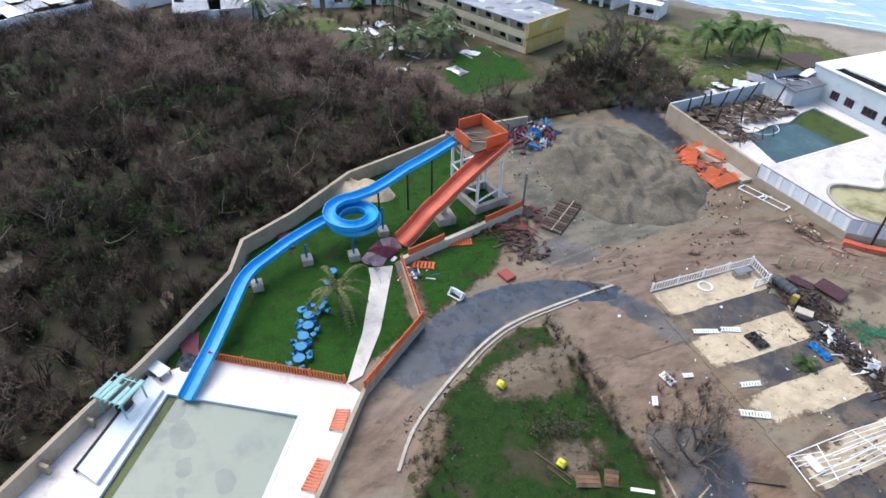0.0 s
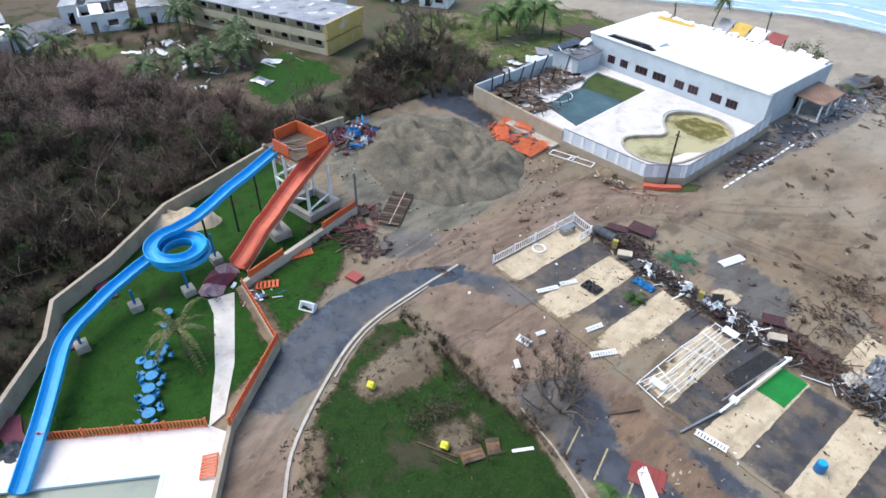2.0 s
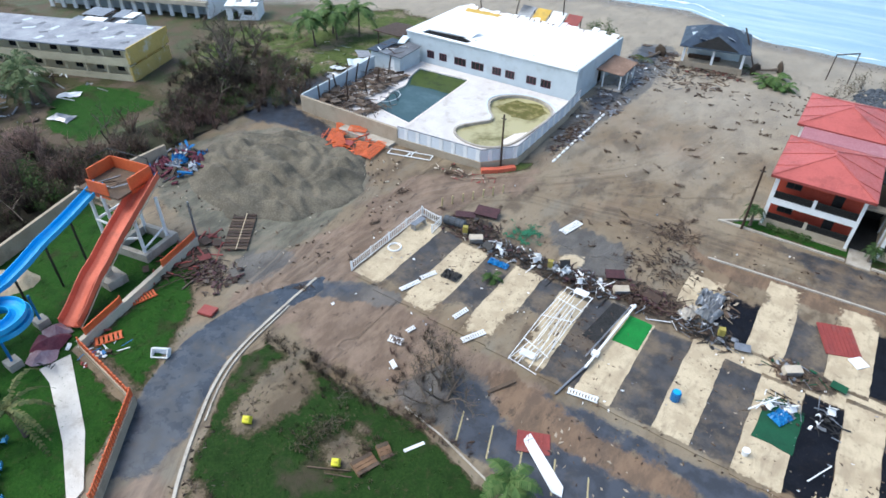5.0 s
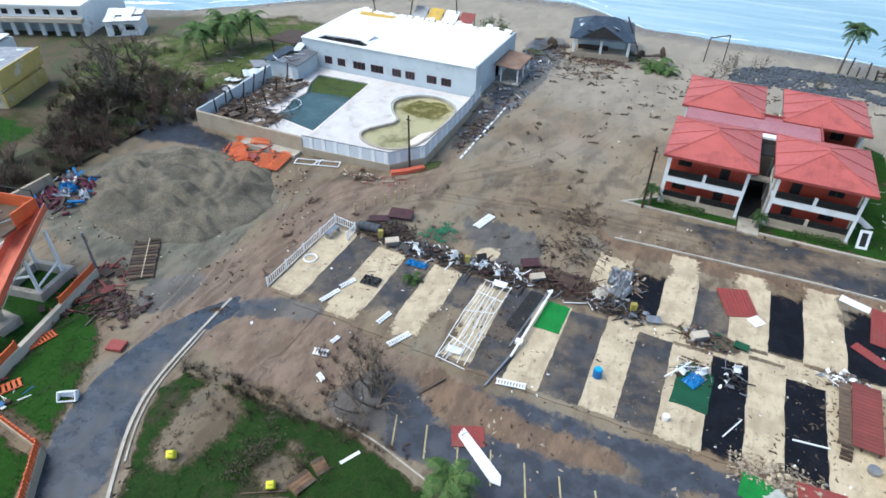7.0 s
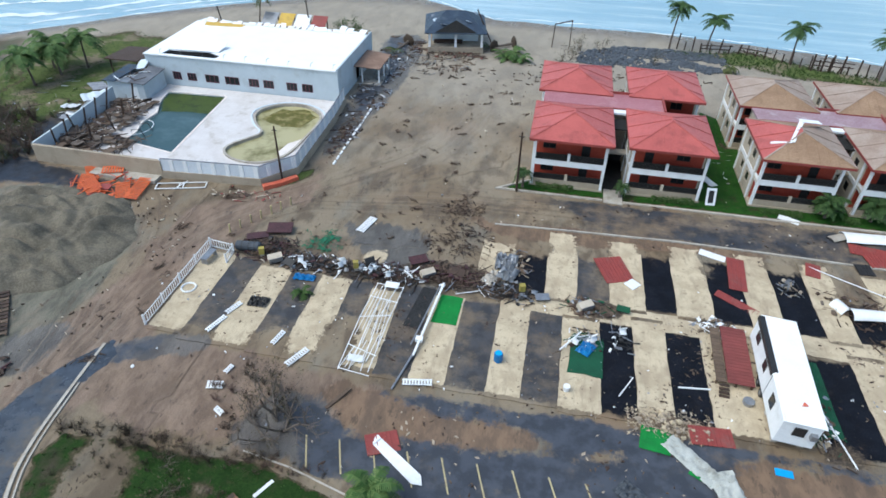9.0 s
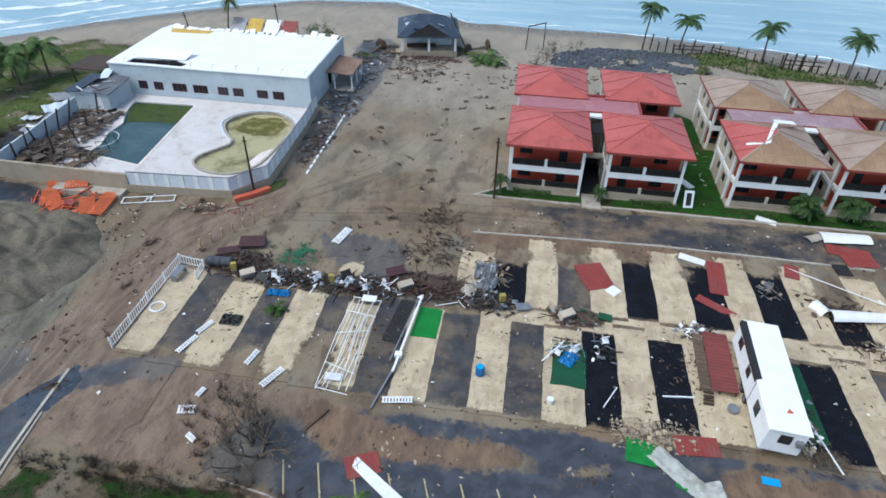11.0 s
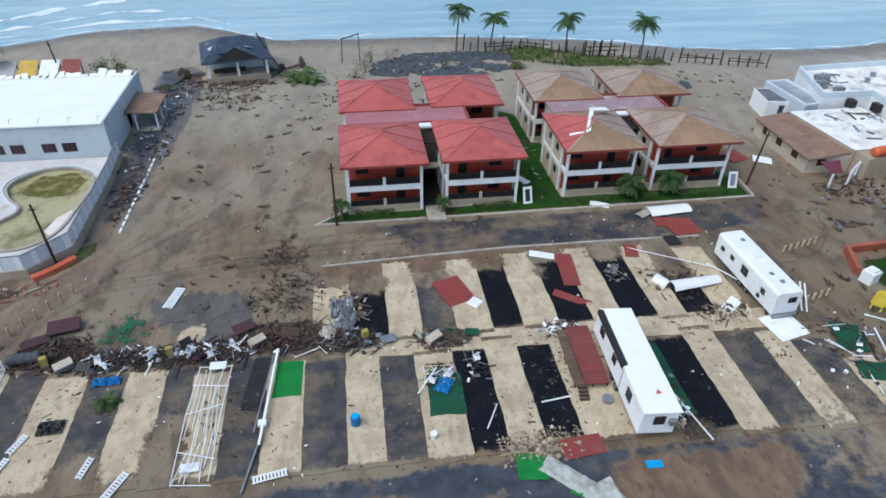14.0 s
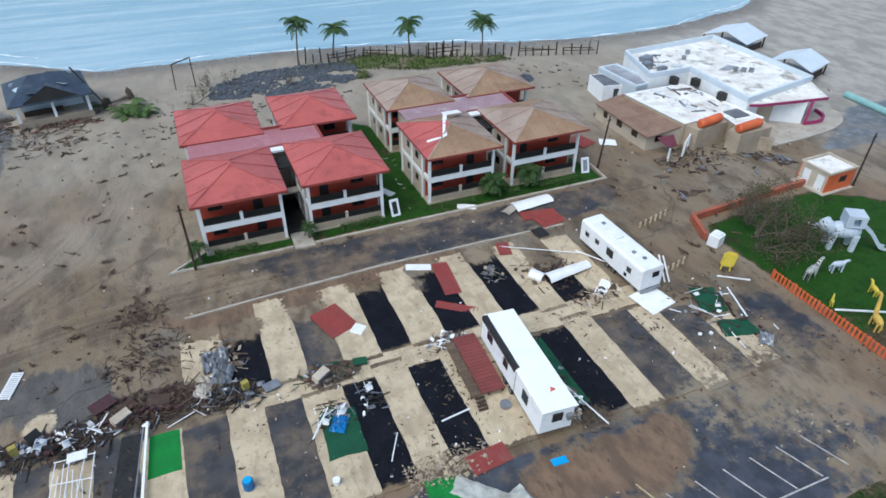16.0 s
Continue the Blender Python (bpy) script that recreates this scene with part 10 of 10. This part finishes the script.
# heaps of wreckage between the pads
def wreckage(x0, x1, y0, y1, n, seed, mats, label, long=(0.5, 2.4), high=0.6, thick=(0.03, 0.1), flake=0.75):
    """Thin sticks, bent sheets and a few boxes, thickest in the middle of the heap."""
    r = random.Random(seed + 100)
    s = Shape()
    cx, cy, wx, wy = (x0 + x1) / 2, (y0 + y1) / 2, abs(x1 - x0) / 2, abs(y1 - y0) / 2

    def spot():
        u, v = max(-1, min(1, r.gauss(0, 0.55))), max(-1, min(1, r.gauss(0, 0.5)))
        return cx + u * wx, cy + v * wy, high * (1 - 0.7 * max(abs(u), abs(v)))

    for _ in range(n):
        s.mi = r.randrange(len(mats))
        x, y, h = spot()
        a, l, w = r.uniform(0, math.pi), r.uniform(*long) / 2, r.uniform(*thick)
        za, zb = 0.06 + r.uniform(0, h), 0.06 + r.uniform(0, h)
        s.beam((x - l * math.cos(a), y - l * math.sin(a), za), (x + l * math.cos(a), y + l * math.sin(a), zb), w, w * 0.6)
    for _ in range(n // 2):
        s.mi = r.randrange(len(mats))
        x, y, h = spot()
        m = lying(x, y, 0.1 + r.uniform(0, h * 0.8), r.uniform(0, 360), r.uniform(-25, 25), r.uniform(-25, 25))
        w, d, k = flake * r.uniform(0.12, 0.5), flake * r.uniform(0.1, 0.35), flake * r.uniform(-0.15, 0.2)
        pts = [(-w, -d * r.uniform(0.5, 1), 0), (0, -d, k), (w, -d * r.uniform(0.4, 1), 0), (w * r.uniform(0.6, 1), d, 0), (0, d * r.uniform(0.6, 1), k), (-w, d * r.uniform(0.5, 1), 0)]
        p = [m @ Vector(q) for q in pts]
        up = Vector((0, 0, 0.025))
        s.raw(p + [q + up for q in p], [(0, 5, 4, 1), (1, 4, 3, 2), (6, 7, 10, 11), (7, 8, 9, 10), (0, 1, 7, 6), (1, 2, 8, 7), (2, 3, 9, 8), (3, 4, 10, 9), (4, 5, 11, 10), (5, 0, 6, 11)])
    for _ in range(n // 14):
        s.mi = r.randrange(len(mats))
        x, y, h = spot()
        w = r.uniform(0.15, 0.35)
        s.cbox((0, 0, 0), (w, w * r.uniform(0.5, 1.3), w * r.uniform(0.4, 0.9)), lying(x, y, 0.15 + r.uniform(0, h * 0.5), r.uniform(0, 360), r.uniform(-30, 30)))
    solid("wreckage", s, mats, label, "debris", kind="stuff")


MIX = (DARKWOOD, WHITE, IRON, METAL, DARKWOOD, WOOD, DARKWOOD, IRON, DARKWOOD, DARKMAROON, DARK, IRON)
wreckage(-44.8, -39.4, 23.6, 28.0, 80, 83, (DARKMAROON, DARKWOOD, DARKWOOD, DARKMAROON, BARK), "dark and red broken boards by the slide tower wall", (0.5, 1.8), 0.35, (0.05, 0.14), 0.8)
LBL = "mixed wreckage of timber, metal and white trim"
wreckage(-28.4, -22.5, 44.6, 48.6, 120, 51, (DARKWOOD, DARKWOOD, WOOD, IRON, DARKMAROON), "dark broken timbers heaped at the pads")
wreckage(-24.0, -16.6, 43.8, 46.4, 170, 52, MIX, LBL, (0.4, 1.6))
wreckage(-16.5, -9.5, 43.6, 46.6, 170, 53, MIX, LBL, (0.5, 2.2))
wreckage(-10.5, -3.0, 44.4, 47.8, 170, 54, (DARKWOOD, DARKWOOD, WOOD, DARKMAROON, DARKWOOD), "dark broken timbers heaped at the pads", (0.6, 2.6))
wreckage(-3.2, 1.6, 43.4, 46.4, 110, 55, (METAL, IRON, IRON, DARKWOOD, WOOD), LBL, (0.4, 1.6))
wreckage(-2.6, 1.0, 46.5, 51.5, 60, 56, (METAL, WOOD, BEIGE, WOOD), LBL, (0.3, 1.3), 0.35)
wreckage(4.0, 8.6, 43.0, 45.6, 60, 57, (DARKGREEN, DARKWOOD, WOOD, METAL, WOOD), LBL, (0.3, 1.2), 0.35)
wreckage(4.8, 7.6, 38.6, 41.4, 30, 58, (METAL, WHITE, DARKGREEN, METAL, DARKWOOD), LBL, (0.3, 1.8), 0.4)
wreckage(8.2, 10.6, 39.2, 42.6, 18, 59, (WHITE, METAL, IRON), LBL, (0.6, 1.8), 0.4)
wreckage(9.6, 15.6, 31.0, 33.8, 480, 60, (BEIGE, GRAVEL, PALEBARK, WOOD, GRAVEL, BEIGE), "pale broken boards and plaster strewn on gravel", (0.1, 0.5), 0.2, (0.02, 0.05), 0.28)
wreckage(15.8, 19.8, 43.0, 45.2, 55, 61, (METAL, WOOD, DARKWOOD, WHITE), LBL, (0.4, 2.0), 0.5)
wreckage(22.8, 25.0, 31.0, 40.0, 70, 62, (METAL, DARKGREEN, WOOD, DARKWOOD, WHITE), LBL, (0.3, 1.4), 0.3)
wreckage(24.6, 26.4, 50, 53.0, 34, 63, (METAL, BEIGE, IRON), LBL, (0.3, 1.0), 0.4)
wreckage(28.0, 34.6, 46.6, 52.0, 70, 64, (DARKWOOD, WOOD, DARKWOOD, BARK), LBL, (0.3, 1.4), 0.3)
wreckage(31.0, 36.0, 42.8, 45.6, 60, 65, (WOOD, GRAVEL, CREAM, DARKWOOD), LBL, (0.3, 1.3), 0.3)
wreckage(38.8, 46.0, 34.5, 42.8, 46, 66, (WHITE, METAL, DARKWOOD, DARKMAROON, DARKWOOD), LBL, (0.3, 2.6), 0.35)
wreckage(56.5, 69.0, 60.5, 66.5, 90, 67, (DARKWOOD, IRON, DARKWOOD, WOOD, DARKMAROON, DARKWOOD, METAL, DARK), "scattered furniture and timber before the restaurant", (0.3, 1.8), 0.4)
wreckage(-10, -3.4, 47.8, 56.0, 170, 68, (DARKWOOD, DARKWOOD, WOOD), "dark timber flotsam on the mud", (0.2, 1.1), 0.2, (0.02, 0.06), 0.4)
wreckage(-24.8, -26.9, 64, 82, 60, 69, (DARKWOOD, DARKMAROON, WOOD, DARKWOOD), "broken timbers along the yard fence", (0.4, 2.2), 0.3)
wreckage(-29, -24.4, 78, 108, 120, 90, (METAL, GREYROOF, DARKWOOD, ROOFDARK, DARKWOOD, IRON, WHITE), "broken sheets and boards strewn beside the hall", (0.3, 1.6), 0.25)
wreckage(-23.5, -12, 104, 108.6, 90, 92, (WOOD, REDWOOD, DARKWOOD, BARK), "broken brown boards before the pavilion", (0.5, 2.4), 0.3)
wreckage(-27, -14, 96, 108, 110, 70, (DARKWOOD, WOOD, METAL, IRON), "dark flotsam on the sand by the pavilion", (0.3, 1.8), 0.25)
wreckage(-112, -87, 18, 45, 60, 71, (WHITE, METAL, METAL, WOOD, DARKWOOD, WHITE), "torn pale roofing strewn on the grass", (0.8, 3.6), 0.5, (0.06, 0.22), 2.2)
wreckage(-80, -62, 56, 80, 50, 72, (WHITE, METAL, DARKWOOD), "torn roofing strewn on the rough grass", (0.5, 2.2), 0.3)
wreckage(-36, -28, 54, 56.6, 24, 73, (REDMETAL, CREAM, DARKWOOD), "broken boards below the yard wall", (0.4, 1.4), 0.15)
wreckage(19.5, 24.5, 66, 88, 14, 74, (WHITE, CREAM, METAL), "pale scraps on the grass between the houses", (0.3, 1.2), 0.15)
wreckage(-44, -39.4, 12.6, 16.0, 30, 75, (DARKWOOD, REDMETAL, BLUEDARK, WHITE), "small broken boards on the lawn", (0.3, 1.0), 0.12)
wreckage(-19, 1, 43.6, 46.2, 16, 81, (WHITE, WHITE, METAL), "broken white railings and boards in the debris line", (0.5, 2.2), 0.5)
wreckage(-27, -18, 43.5, 46.6, 9, 82, (WHITE, CREAM, METAL), "broken pale boards in the debris line", (0.4, 1.4), 0.4)
for a, b, w in (((9.0, 34.4, 0.12), (10.2, 36.6, 0.12), 0.08), ((13.7, 36.3, 0.12), (16.2, 36.6, 0.12), 0.1), ((4.2, 38.2, 0.4), (5.9, 40.4, 0.7), 0.1), ((24.2, 36.4, 0.2), (25.4, 31.2, 0.15), 0.09), ((38.6, 46.2, 0.2), (35.2, 51.2, 0.4), 0.09), ((40.8, 43.6, 0.1), (41.6, 46.0, 1.6), 0.12), ((41.2, 43.4, 0.1), (42.0, 45.8, 1.5), 0.12), ((44.6, 36.6, 0.1), (46.0, 40.6, 0.1), 0.12), ((46.4, 42.4, 0.1), (49.0, 40.6, 0.1), 0.12), ((28.0, 55.2, 0.2), (35.6, 50.6, 0.35), 0.07), ((52.0, 33.6, 0.9), (60.0, 30.6, 0.15), 0.14)):
    solid("white_pole", Shape().beam(a, b, w, w), WHITE, "thin white pole lying among debris", "pole", group="white poles")
for x, y in ((-30.6, 48.4), (-29.9, 49.4), (-29.2, 50.5), (-28.5, 51.5), (-27.8, 52.6), (-27.1, 53.6), (-26.4, 54.7)):
    solid("bollard", Shape().tube([(0, 0, -0.1), (0.05, 0, 1.0)], 0.10, 6), STRIPE_Y, "short yellowish post stuck in the mud", "post", lying(x, y, 0, 0), "yellow posts")
for x, y in ((-25.6, 45.3), (-15.8, 45.2), (0.4, 45.2)):
    hy = thing("hydrant_box", "yellow electric hook-up box on a pad", "box", lying(x, y, 0.05, 20), "hook-up boxes")
    part("box", Shape().box(-0.26, 0.26, -0.22, 0.22, 0.25, 0.95), DULLYELLOW, hy)
    part("foot", Shape().box(-0.2, 0.2, -0.2, 0.2, -0.1, 0.25), CONC, hy)
for x, y in ((-24.0, 44.8), (-8.8, 45.7), (6.2, 44.2)):
    fr = thing("appliance", "dented cream appliance lying in debris", "appliance", lying(x, y, 0.1, 35, 12), "appliances")
    part("case", Shape().box(-0.7, 0.7, -0.35, 0.35, 0.05, 0.65), CREAM, fr)
    part("door", Shape().box(-0.66, 0.66, -0.44, -0.41, 0.1, 0.7), METAL, fr)
solid("blue_sheet", Shape().box(0, 1.2, 0, 0.6, 0, 0.06), BLUE, "bright blue plastic sheet on the asphalt", "sheet", lying(19.6, 29.6, 0.03, -4))
solid("bucket", Shape().tube([(0, 0, 0), (0, 0, 0.5)], [0.22, 0.28], 10), WHITE, "white plastic bucket on gravel", "bucket", lying(4.9, 34.2, 0.05, 0))
solid("bucket", Shape().tube([(0, 0, 0), (0, 0, 0.35)], [0.4, 0.45], 12), METAL, "round metal tub beside the red deck", "tub", lying(18.9, 35.8, 0.05, 0))
solid("bin_cage", Shape().box(-0.7, 0.7, -0.6, 0.6, 0.0, 1.3).box(-0.5, 0.5, -0.4, 0.4, 1.3, 1.5), WHITE, "white heaped crate by the orange wall", "crate", lying(50.2, 46.9, 0.02, 20))

# larger wrecked furniture in the heaps
for x, y, w, d, a, tilt, m in ((-26.6, 48.6, 2.6, 1.6, 12, 7, DARKMAROON), (-28.0, 47.0, 2.2, 1.3, 25, -6, DARKMAROON), (-14.9, 45.6, 1.0, 0.7, 40, 55, IRON), (-23.0, 44.2, 1.2, 0.8, -20, 20, IRON), (-10.6, 46.6, 1.8, 1.1, 30, 9, DARKMAROON), (-7.0, 46.2, 1.7, 0.9, -15, 12, DARKWOOD), (1.8, 44.0, 1.3, 0.8, 15, 8, METAL), (9.0, 44.2, 1.2, 0.7, -10, 10, DARKGREEN)):
    tp = thing("broken_table", "broken tabletop lying tilted in the wreckage", "table", lying(x, y, 0.35, a, tilt), "broken tables")
    part("tabletop", Shape().box(0, w, 0, d, 0.0, 0.07), m, tp)
    part("edge_rail", Shape().box(0.05, w - 0.05, 0.05, 0.12, -0.12, 0.0), DARKWOOD, tp)
    for px in (0.1, w - 0.1):
        part("leg", Shape().box(px - 0.04, px + 0.04, d - 0.15, d - 0.07, -0.45, 0.0), DARKWOOD, tp)
gt = thing("grey_tank", "dark grey plastic tank lying by the picket fence", "tank", lying(-28.6, 45.8, 0.5, 6))
part("shell", Shape().tube([(0, 0, 0), (0.15, 0, 0), (2.4, 0, 0), (2.55, 0, 0)], [0.3, 0.48, 0.48, 0.3], 14), ROCK, gt)
for x in (0.7, 1.4, 2.0):
    part("band", Shape().tube([(x, 0, 0), (x + 0.06, 0, 0)], 0.5, 14), IRON, gt)
for x, y, a, tilt, roll in ((-21.4, 44.9, 20, 35, 10), (-20.4, 44.5, -40, 65, 0), (-17.6, 45.0, 65, 50, 12), (-17.0, 45.4, 10, 25, -15), (-13.8, 45.6, -25, 60, 10), (-14.4, 44.9, 80, 30, 0), (-12.6, 44.6, 35, 45, 20), (6.8, 40.0, 50, 40, 0), (5.6, 39.6, -30, 60, 10), (9.4, 41.4, 15, 35, 0)):
    ch = thing("plastic_chair", "white plastic garden chair thrown into wreckage", "chair", lying(x, y, 0.35, a, tilt, roll), "thrown chairs")
    part("seat", Shape().box(-0.25, 0.25, -0.25, 0.25, 0.38, 0.42), WHITE, ch)
    part("backrest", Shape().box(-0.25, 0.25, 0.22, 0.27, 0.42, 0.9), WHITE, ch)
    for px in (-0.22, 0.22):
        for py in (-0.22, 0.22):
            part("leg", Shape().beam((px * 1.15, py * 1.15, 0), (px, py, 0.38), 0.05, 0.05), WHITE, ch)
solid("plank", Shape().beam((-13.0, 28.6, 0.1), (-11.8, 30.8, 0.15), 0.3, 0.08), WOOD, "brown split plank on the mud", "plank")

# scattered litter over the whole lot
def litter(poly, count, seed, mats, label, size=(0.1, 0.4), thin=0.25, cluster=0.3):
    """Splinters and scraps in drifts."""
    r = random.Random(seed)
    s = Shape()

    def keep(x, y, q):
        return noise.noise(Vector((x * 0.16, y * 0.16, seed))) + 0.6 * noise.noise(Vector((x * 0.6, y * 0.6, seed))) + q.uniform(-0.3, 0.3) > cluster

    for x, y, k in spots_in(poly, count, seed, 0.6, 1.4, keep):
        s.mi = r.randrange(len(mats))
        l = r.uniform(*size) * k
        w = l * r.uniform(0.5 * thin, 1.6 * thin)
        a = r.uniform(0, 6.28)
        c, sn = math.cos(a), math.sin(a)
        pts = [(x + u * c - v * sn, y + u * sn + v * c) for u, v in ((-l, -w * r.random()), (l * 0.2, -w), (l, w * r.uniform(-0.5, 0.5)), (-l * 0.3, w))]
        s.prism(pts, -0.1, r.uniform(0.05, 0.11))
    solid("litter", s, mats, label, "litter", kind="stuff")


LOT = [(-38, 30), (-30, 48), (-26, 57), (-24, 90), (-10, 108), (2, 106), (-2, 66), (-6, 62), (48, 62), (55, 60), (50, 40), (46, 26), (20, 22), (-14, 24), (-30, 24)]
litter(LOT, 260, 31, [DARKWOOD, WOOD], "dark scraps strewn over the mud", (0.04, 0.16), 0.4, 0.0)
litter(LOT, 90, 22, [WHITE, CREAM, METAL], "small pale scraps strewn over the mud", (0.05, 0.16), 0.5, 0.0)


def flotsam(x, y, size, seed):
    """A clump of washed-up twigs and matted roots."""
    r = random.Random(seed)
    s = Shape()
    a0 = r.uniform(0, 3.14)
    for _ in range(int(26 * size)):
        u, v = r.gauss(0, 0.5) * size, r.gauss(0, 0.22) * size
        cx, cy = u * math.cos(a0) - v * math.sin(a0), u * math.sin(a0) + v * math.cos(a0)
        a, l = a0 + r.gauss(0, 0.7), r.uniform(0.08, 0.35) * (0.6 + 0.4 * size)
        w = r.uniform(0.02, 0.07)
        s.mi = r.randrange(2)
        s.beam((cx - l * math.cos(a), cy - l * math.sin(a), r.uniform(0, 0.12)), (cx + l * math.cos(a), cy + l * math.sin(a), r.uniform(0, 0.2 + 0.1 * size)), w, w)
    solid("flotsam", s, (DARKWOOD, WOOD), "matted clump of dark storm-washed twigs on mud", "flotsam", lying(x, y, 0.02, 0), kind="stuff")


CLUMPS = [(24.0, 80.2, 1.2), (25.1, 71.3, 1.0), (14.1, 62.8, 0.6), (-42.1, 38.7, 0.9), (-33.6, 29.4, 1.0), (-35.8, 48.1, 1.0), (-34.6, 41.4, 0.7), (3.0, 66.0, 0.8), (-33.8, 54.5, 1.1), (-12.5, 57.0, 0.9), (-7.4, 60.0, 1.0)]
r = random.Random(77)
for x, y, k in spots_in([(-30, 57), (-24, 92), (-8, 106), (16, 104), (-2, 66), (-9, 58)], 44, 12, 0.25, 0.8) + spots_in([(-38, 30), (-31, 46), (-28, 56), (-8, 56), (-9, 48), (-32, 44), (-32, 34)], 14, 13, 0.2, 0.5) + spots_in([(48, 64), (58, 60), (70, 58), (60, 44), (48, 42), (40, 46)], 26, 14, 0.25, 0.8):
    CLUMPS.append((x, y, k))
for k, (x, y, size) in enumerate(CLUMPS):
    flotsam(x, y, size, 300 + k)
wreckage(-9.5, -5.0, 56.0, 59.6, 110, 91, (DARKWOOD, DARKWOOD, WOOD), "dark matted timber flotsam on the mud", (0.2, 1.2), 0.25, (0.02, 0.06), 0.4)
litter([(-30, 32), (-30, 46), (46, 44), (46, 31)], 700, 23, [WOOD, DARKWOOD, BEIGE, WOOD, DARKWOOD], "small scraps and splinters over the pads", (0.04, 0.15), 0.35, 0.15)
litter([(-30, 32), (-30, 46), (46, 44), (46, 31)], 120, 33, [WHITE, METAL], "small pale scraps over the pads", (0.04, 0.14), 0.5, 0.1)
litter([(-24, 34), (-24, 46), (44, 44), (44, 32)], 420, 43, [DARKWOOD, WOOD, DARKWOOD, BARK], "broken boards and scraps over the pads", (0.07, 0.26), 0.3, 0.45)
litter([(-16, 23), (-10, 31), (40, 31), (44, 22)], 200, 44, [DARKWOOD, WOOD, BEIGE], "small scraps on the wet aisle", (0.05, 0.2), 0.35, 0.2)
litter([(-66, 30), (-60, 52), (-40, 54), (-32, 45), (-36, 24), (-46, 30)], 300, 24, [DARKWOOD, WOOD, CREAM], "small scraps on sand and mud", (0.05, 0.22), 0.3, 0.2)
litter([(0, 56), (46, 57), (60, 60), (92, 60), (60, 84), (48, 68), (0, 63)], 240, 25, [DARKWOOD, WOOD, DARKWOOD, CREAM], "small scraps on the muddy road", (0.05, 0.25), 0.35, 0.1)
litter([(-31, 20), (-12, 22), (-14, 4), (-26, 8)], 420, 26, [DARKWOOD, BARK, DARKWOOD], "dead twigs on the lawn", (0.04, 0.16), 0.2, 0.3)
litter([(-24, 92), (-24, 110), (30, 104), (60, 104), (110, 90), (100, 74), (60, 92), (20, 96)], 360, 27, [DARKWOOD, WOOD, BARK], "driftwood scraps on the sand", (0.1, 0.5), 0.2, 0.2)
litter([(46, 26), (52, 40), (52, 12), (44, 18)], 120, 28, [DARKWOOD, WOOD], "small scraps on the muddy asphalt", (0.05, 0.22), 0.35, 0.1)

solid("tarp", crumple(-127, -0.5, 9, 2.6, 0.9, 71, 0.35, 12, 6), WHITE, "long white crumpled roof skin before wrecked houses", "tarpaulin")
for x, y, w, d, a, m in ((-98.8, 18.3, 4.5, 1.2, 0.4, METAL), (-107.6, 25.2, 5, 1.0, 0.9, WHITE), (-105.6, 28.4, 3.4, 1.0, 0.2, WHITE), (-91, 41, 3.2, 1.6, 0.8, WHITE), (-84.7, 36.2, 3.4, 2.0, 0.3, METAL), (-96.5, 30, 2.6, 1.2, 1.3, WHITE)):
    solid("tarp", crumple(x, y, w, d, 0.6, x, a, 8, 5), m, "torn roof skin lying on rough grass", "tarpaulin")

litter([(-29.4, 100), (-24.0, 100), (-23.4, 84), (-24.6, 70), (-27.4, 70), (-28.6, 82)], 260, 71, [METAL, DARKWOOD, ROOFDARK, GREYROOF, DARKWOOD, WOOD], "grey and dark storm rubble along the side of the hall", (0.15, 0.8), 0.2)
litter([(-30, 113), (-22, 112), (-22.6, 102), (-29.4, 101)], 170, 72, [DARKWOOD, DARKWOOD, WOOD, ROOFDARK], "dark wet rubble behind the hall porch", (0.2, 0.9), 0.25)
litter([(-24, 108), (-11, 107), (-9, 100), (-22, 98)], 90, 73, [DARKWOOD, WOOD, PALEBARK], "broken boards on the sand before the pavilion", (0.2, 1.0), 0.2)
litter([(52, 61), (72, 62), (74, 58), (54, 56)], 120, 74, [DARKWOOD, DARKWOOD, METAL, ROOFDARK, WOOD], "mixed wreckage on the mud before the annex", (0.15, 0.9), 0.3)
solid("turf_strip", crumple(24.8, 37.5, 1.1, 7.8, 0.1, 17, 0.0, 7, 20), DARKGREEN, "long strip of dark green turf beside a trailer", "turf")
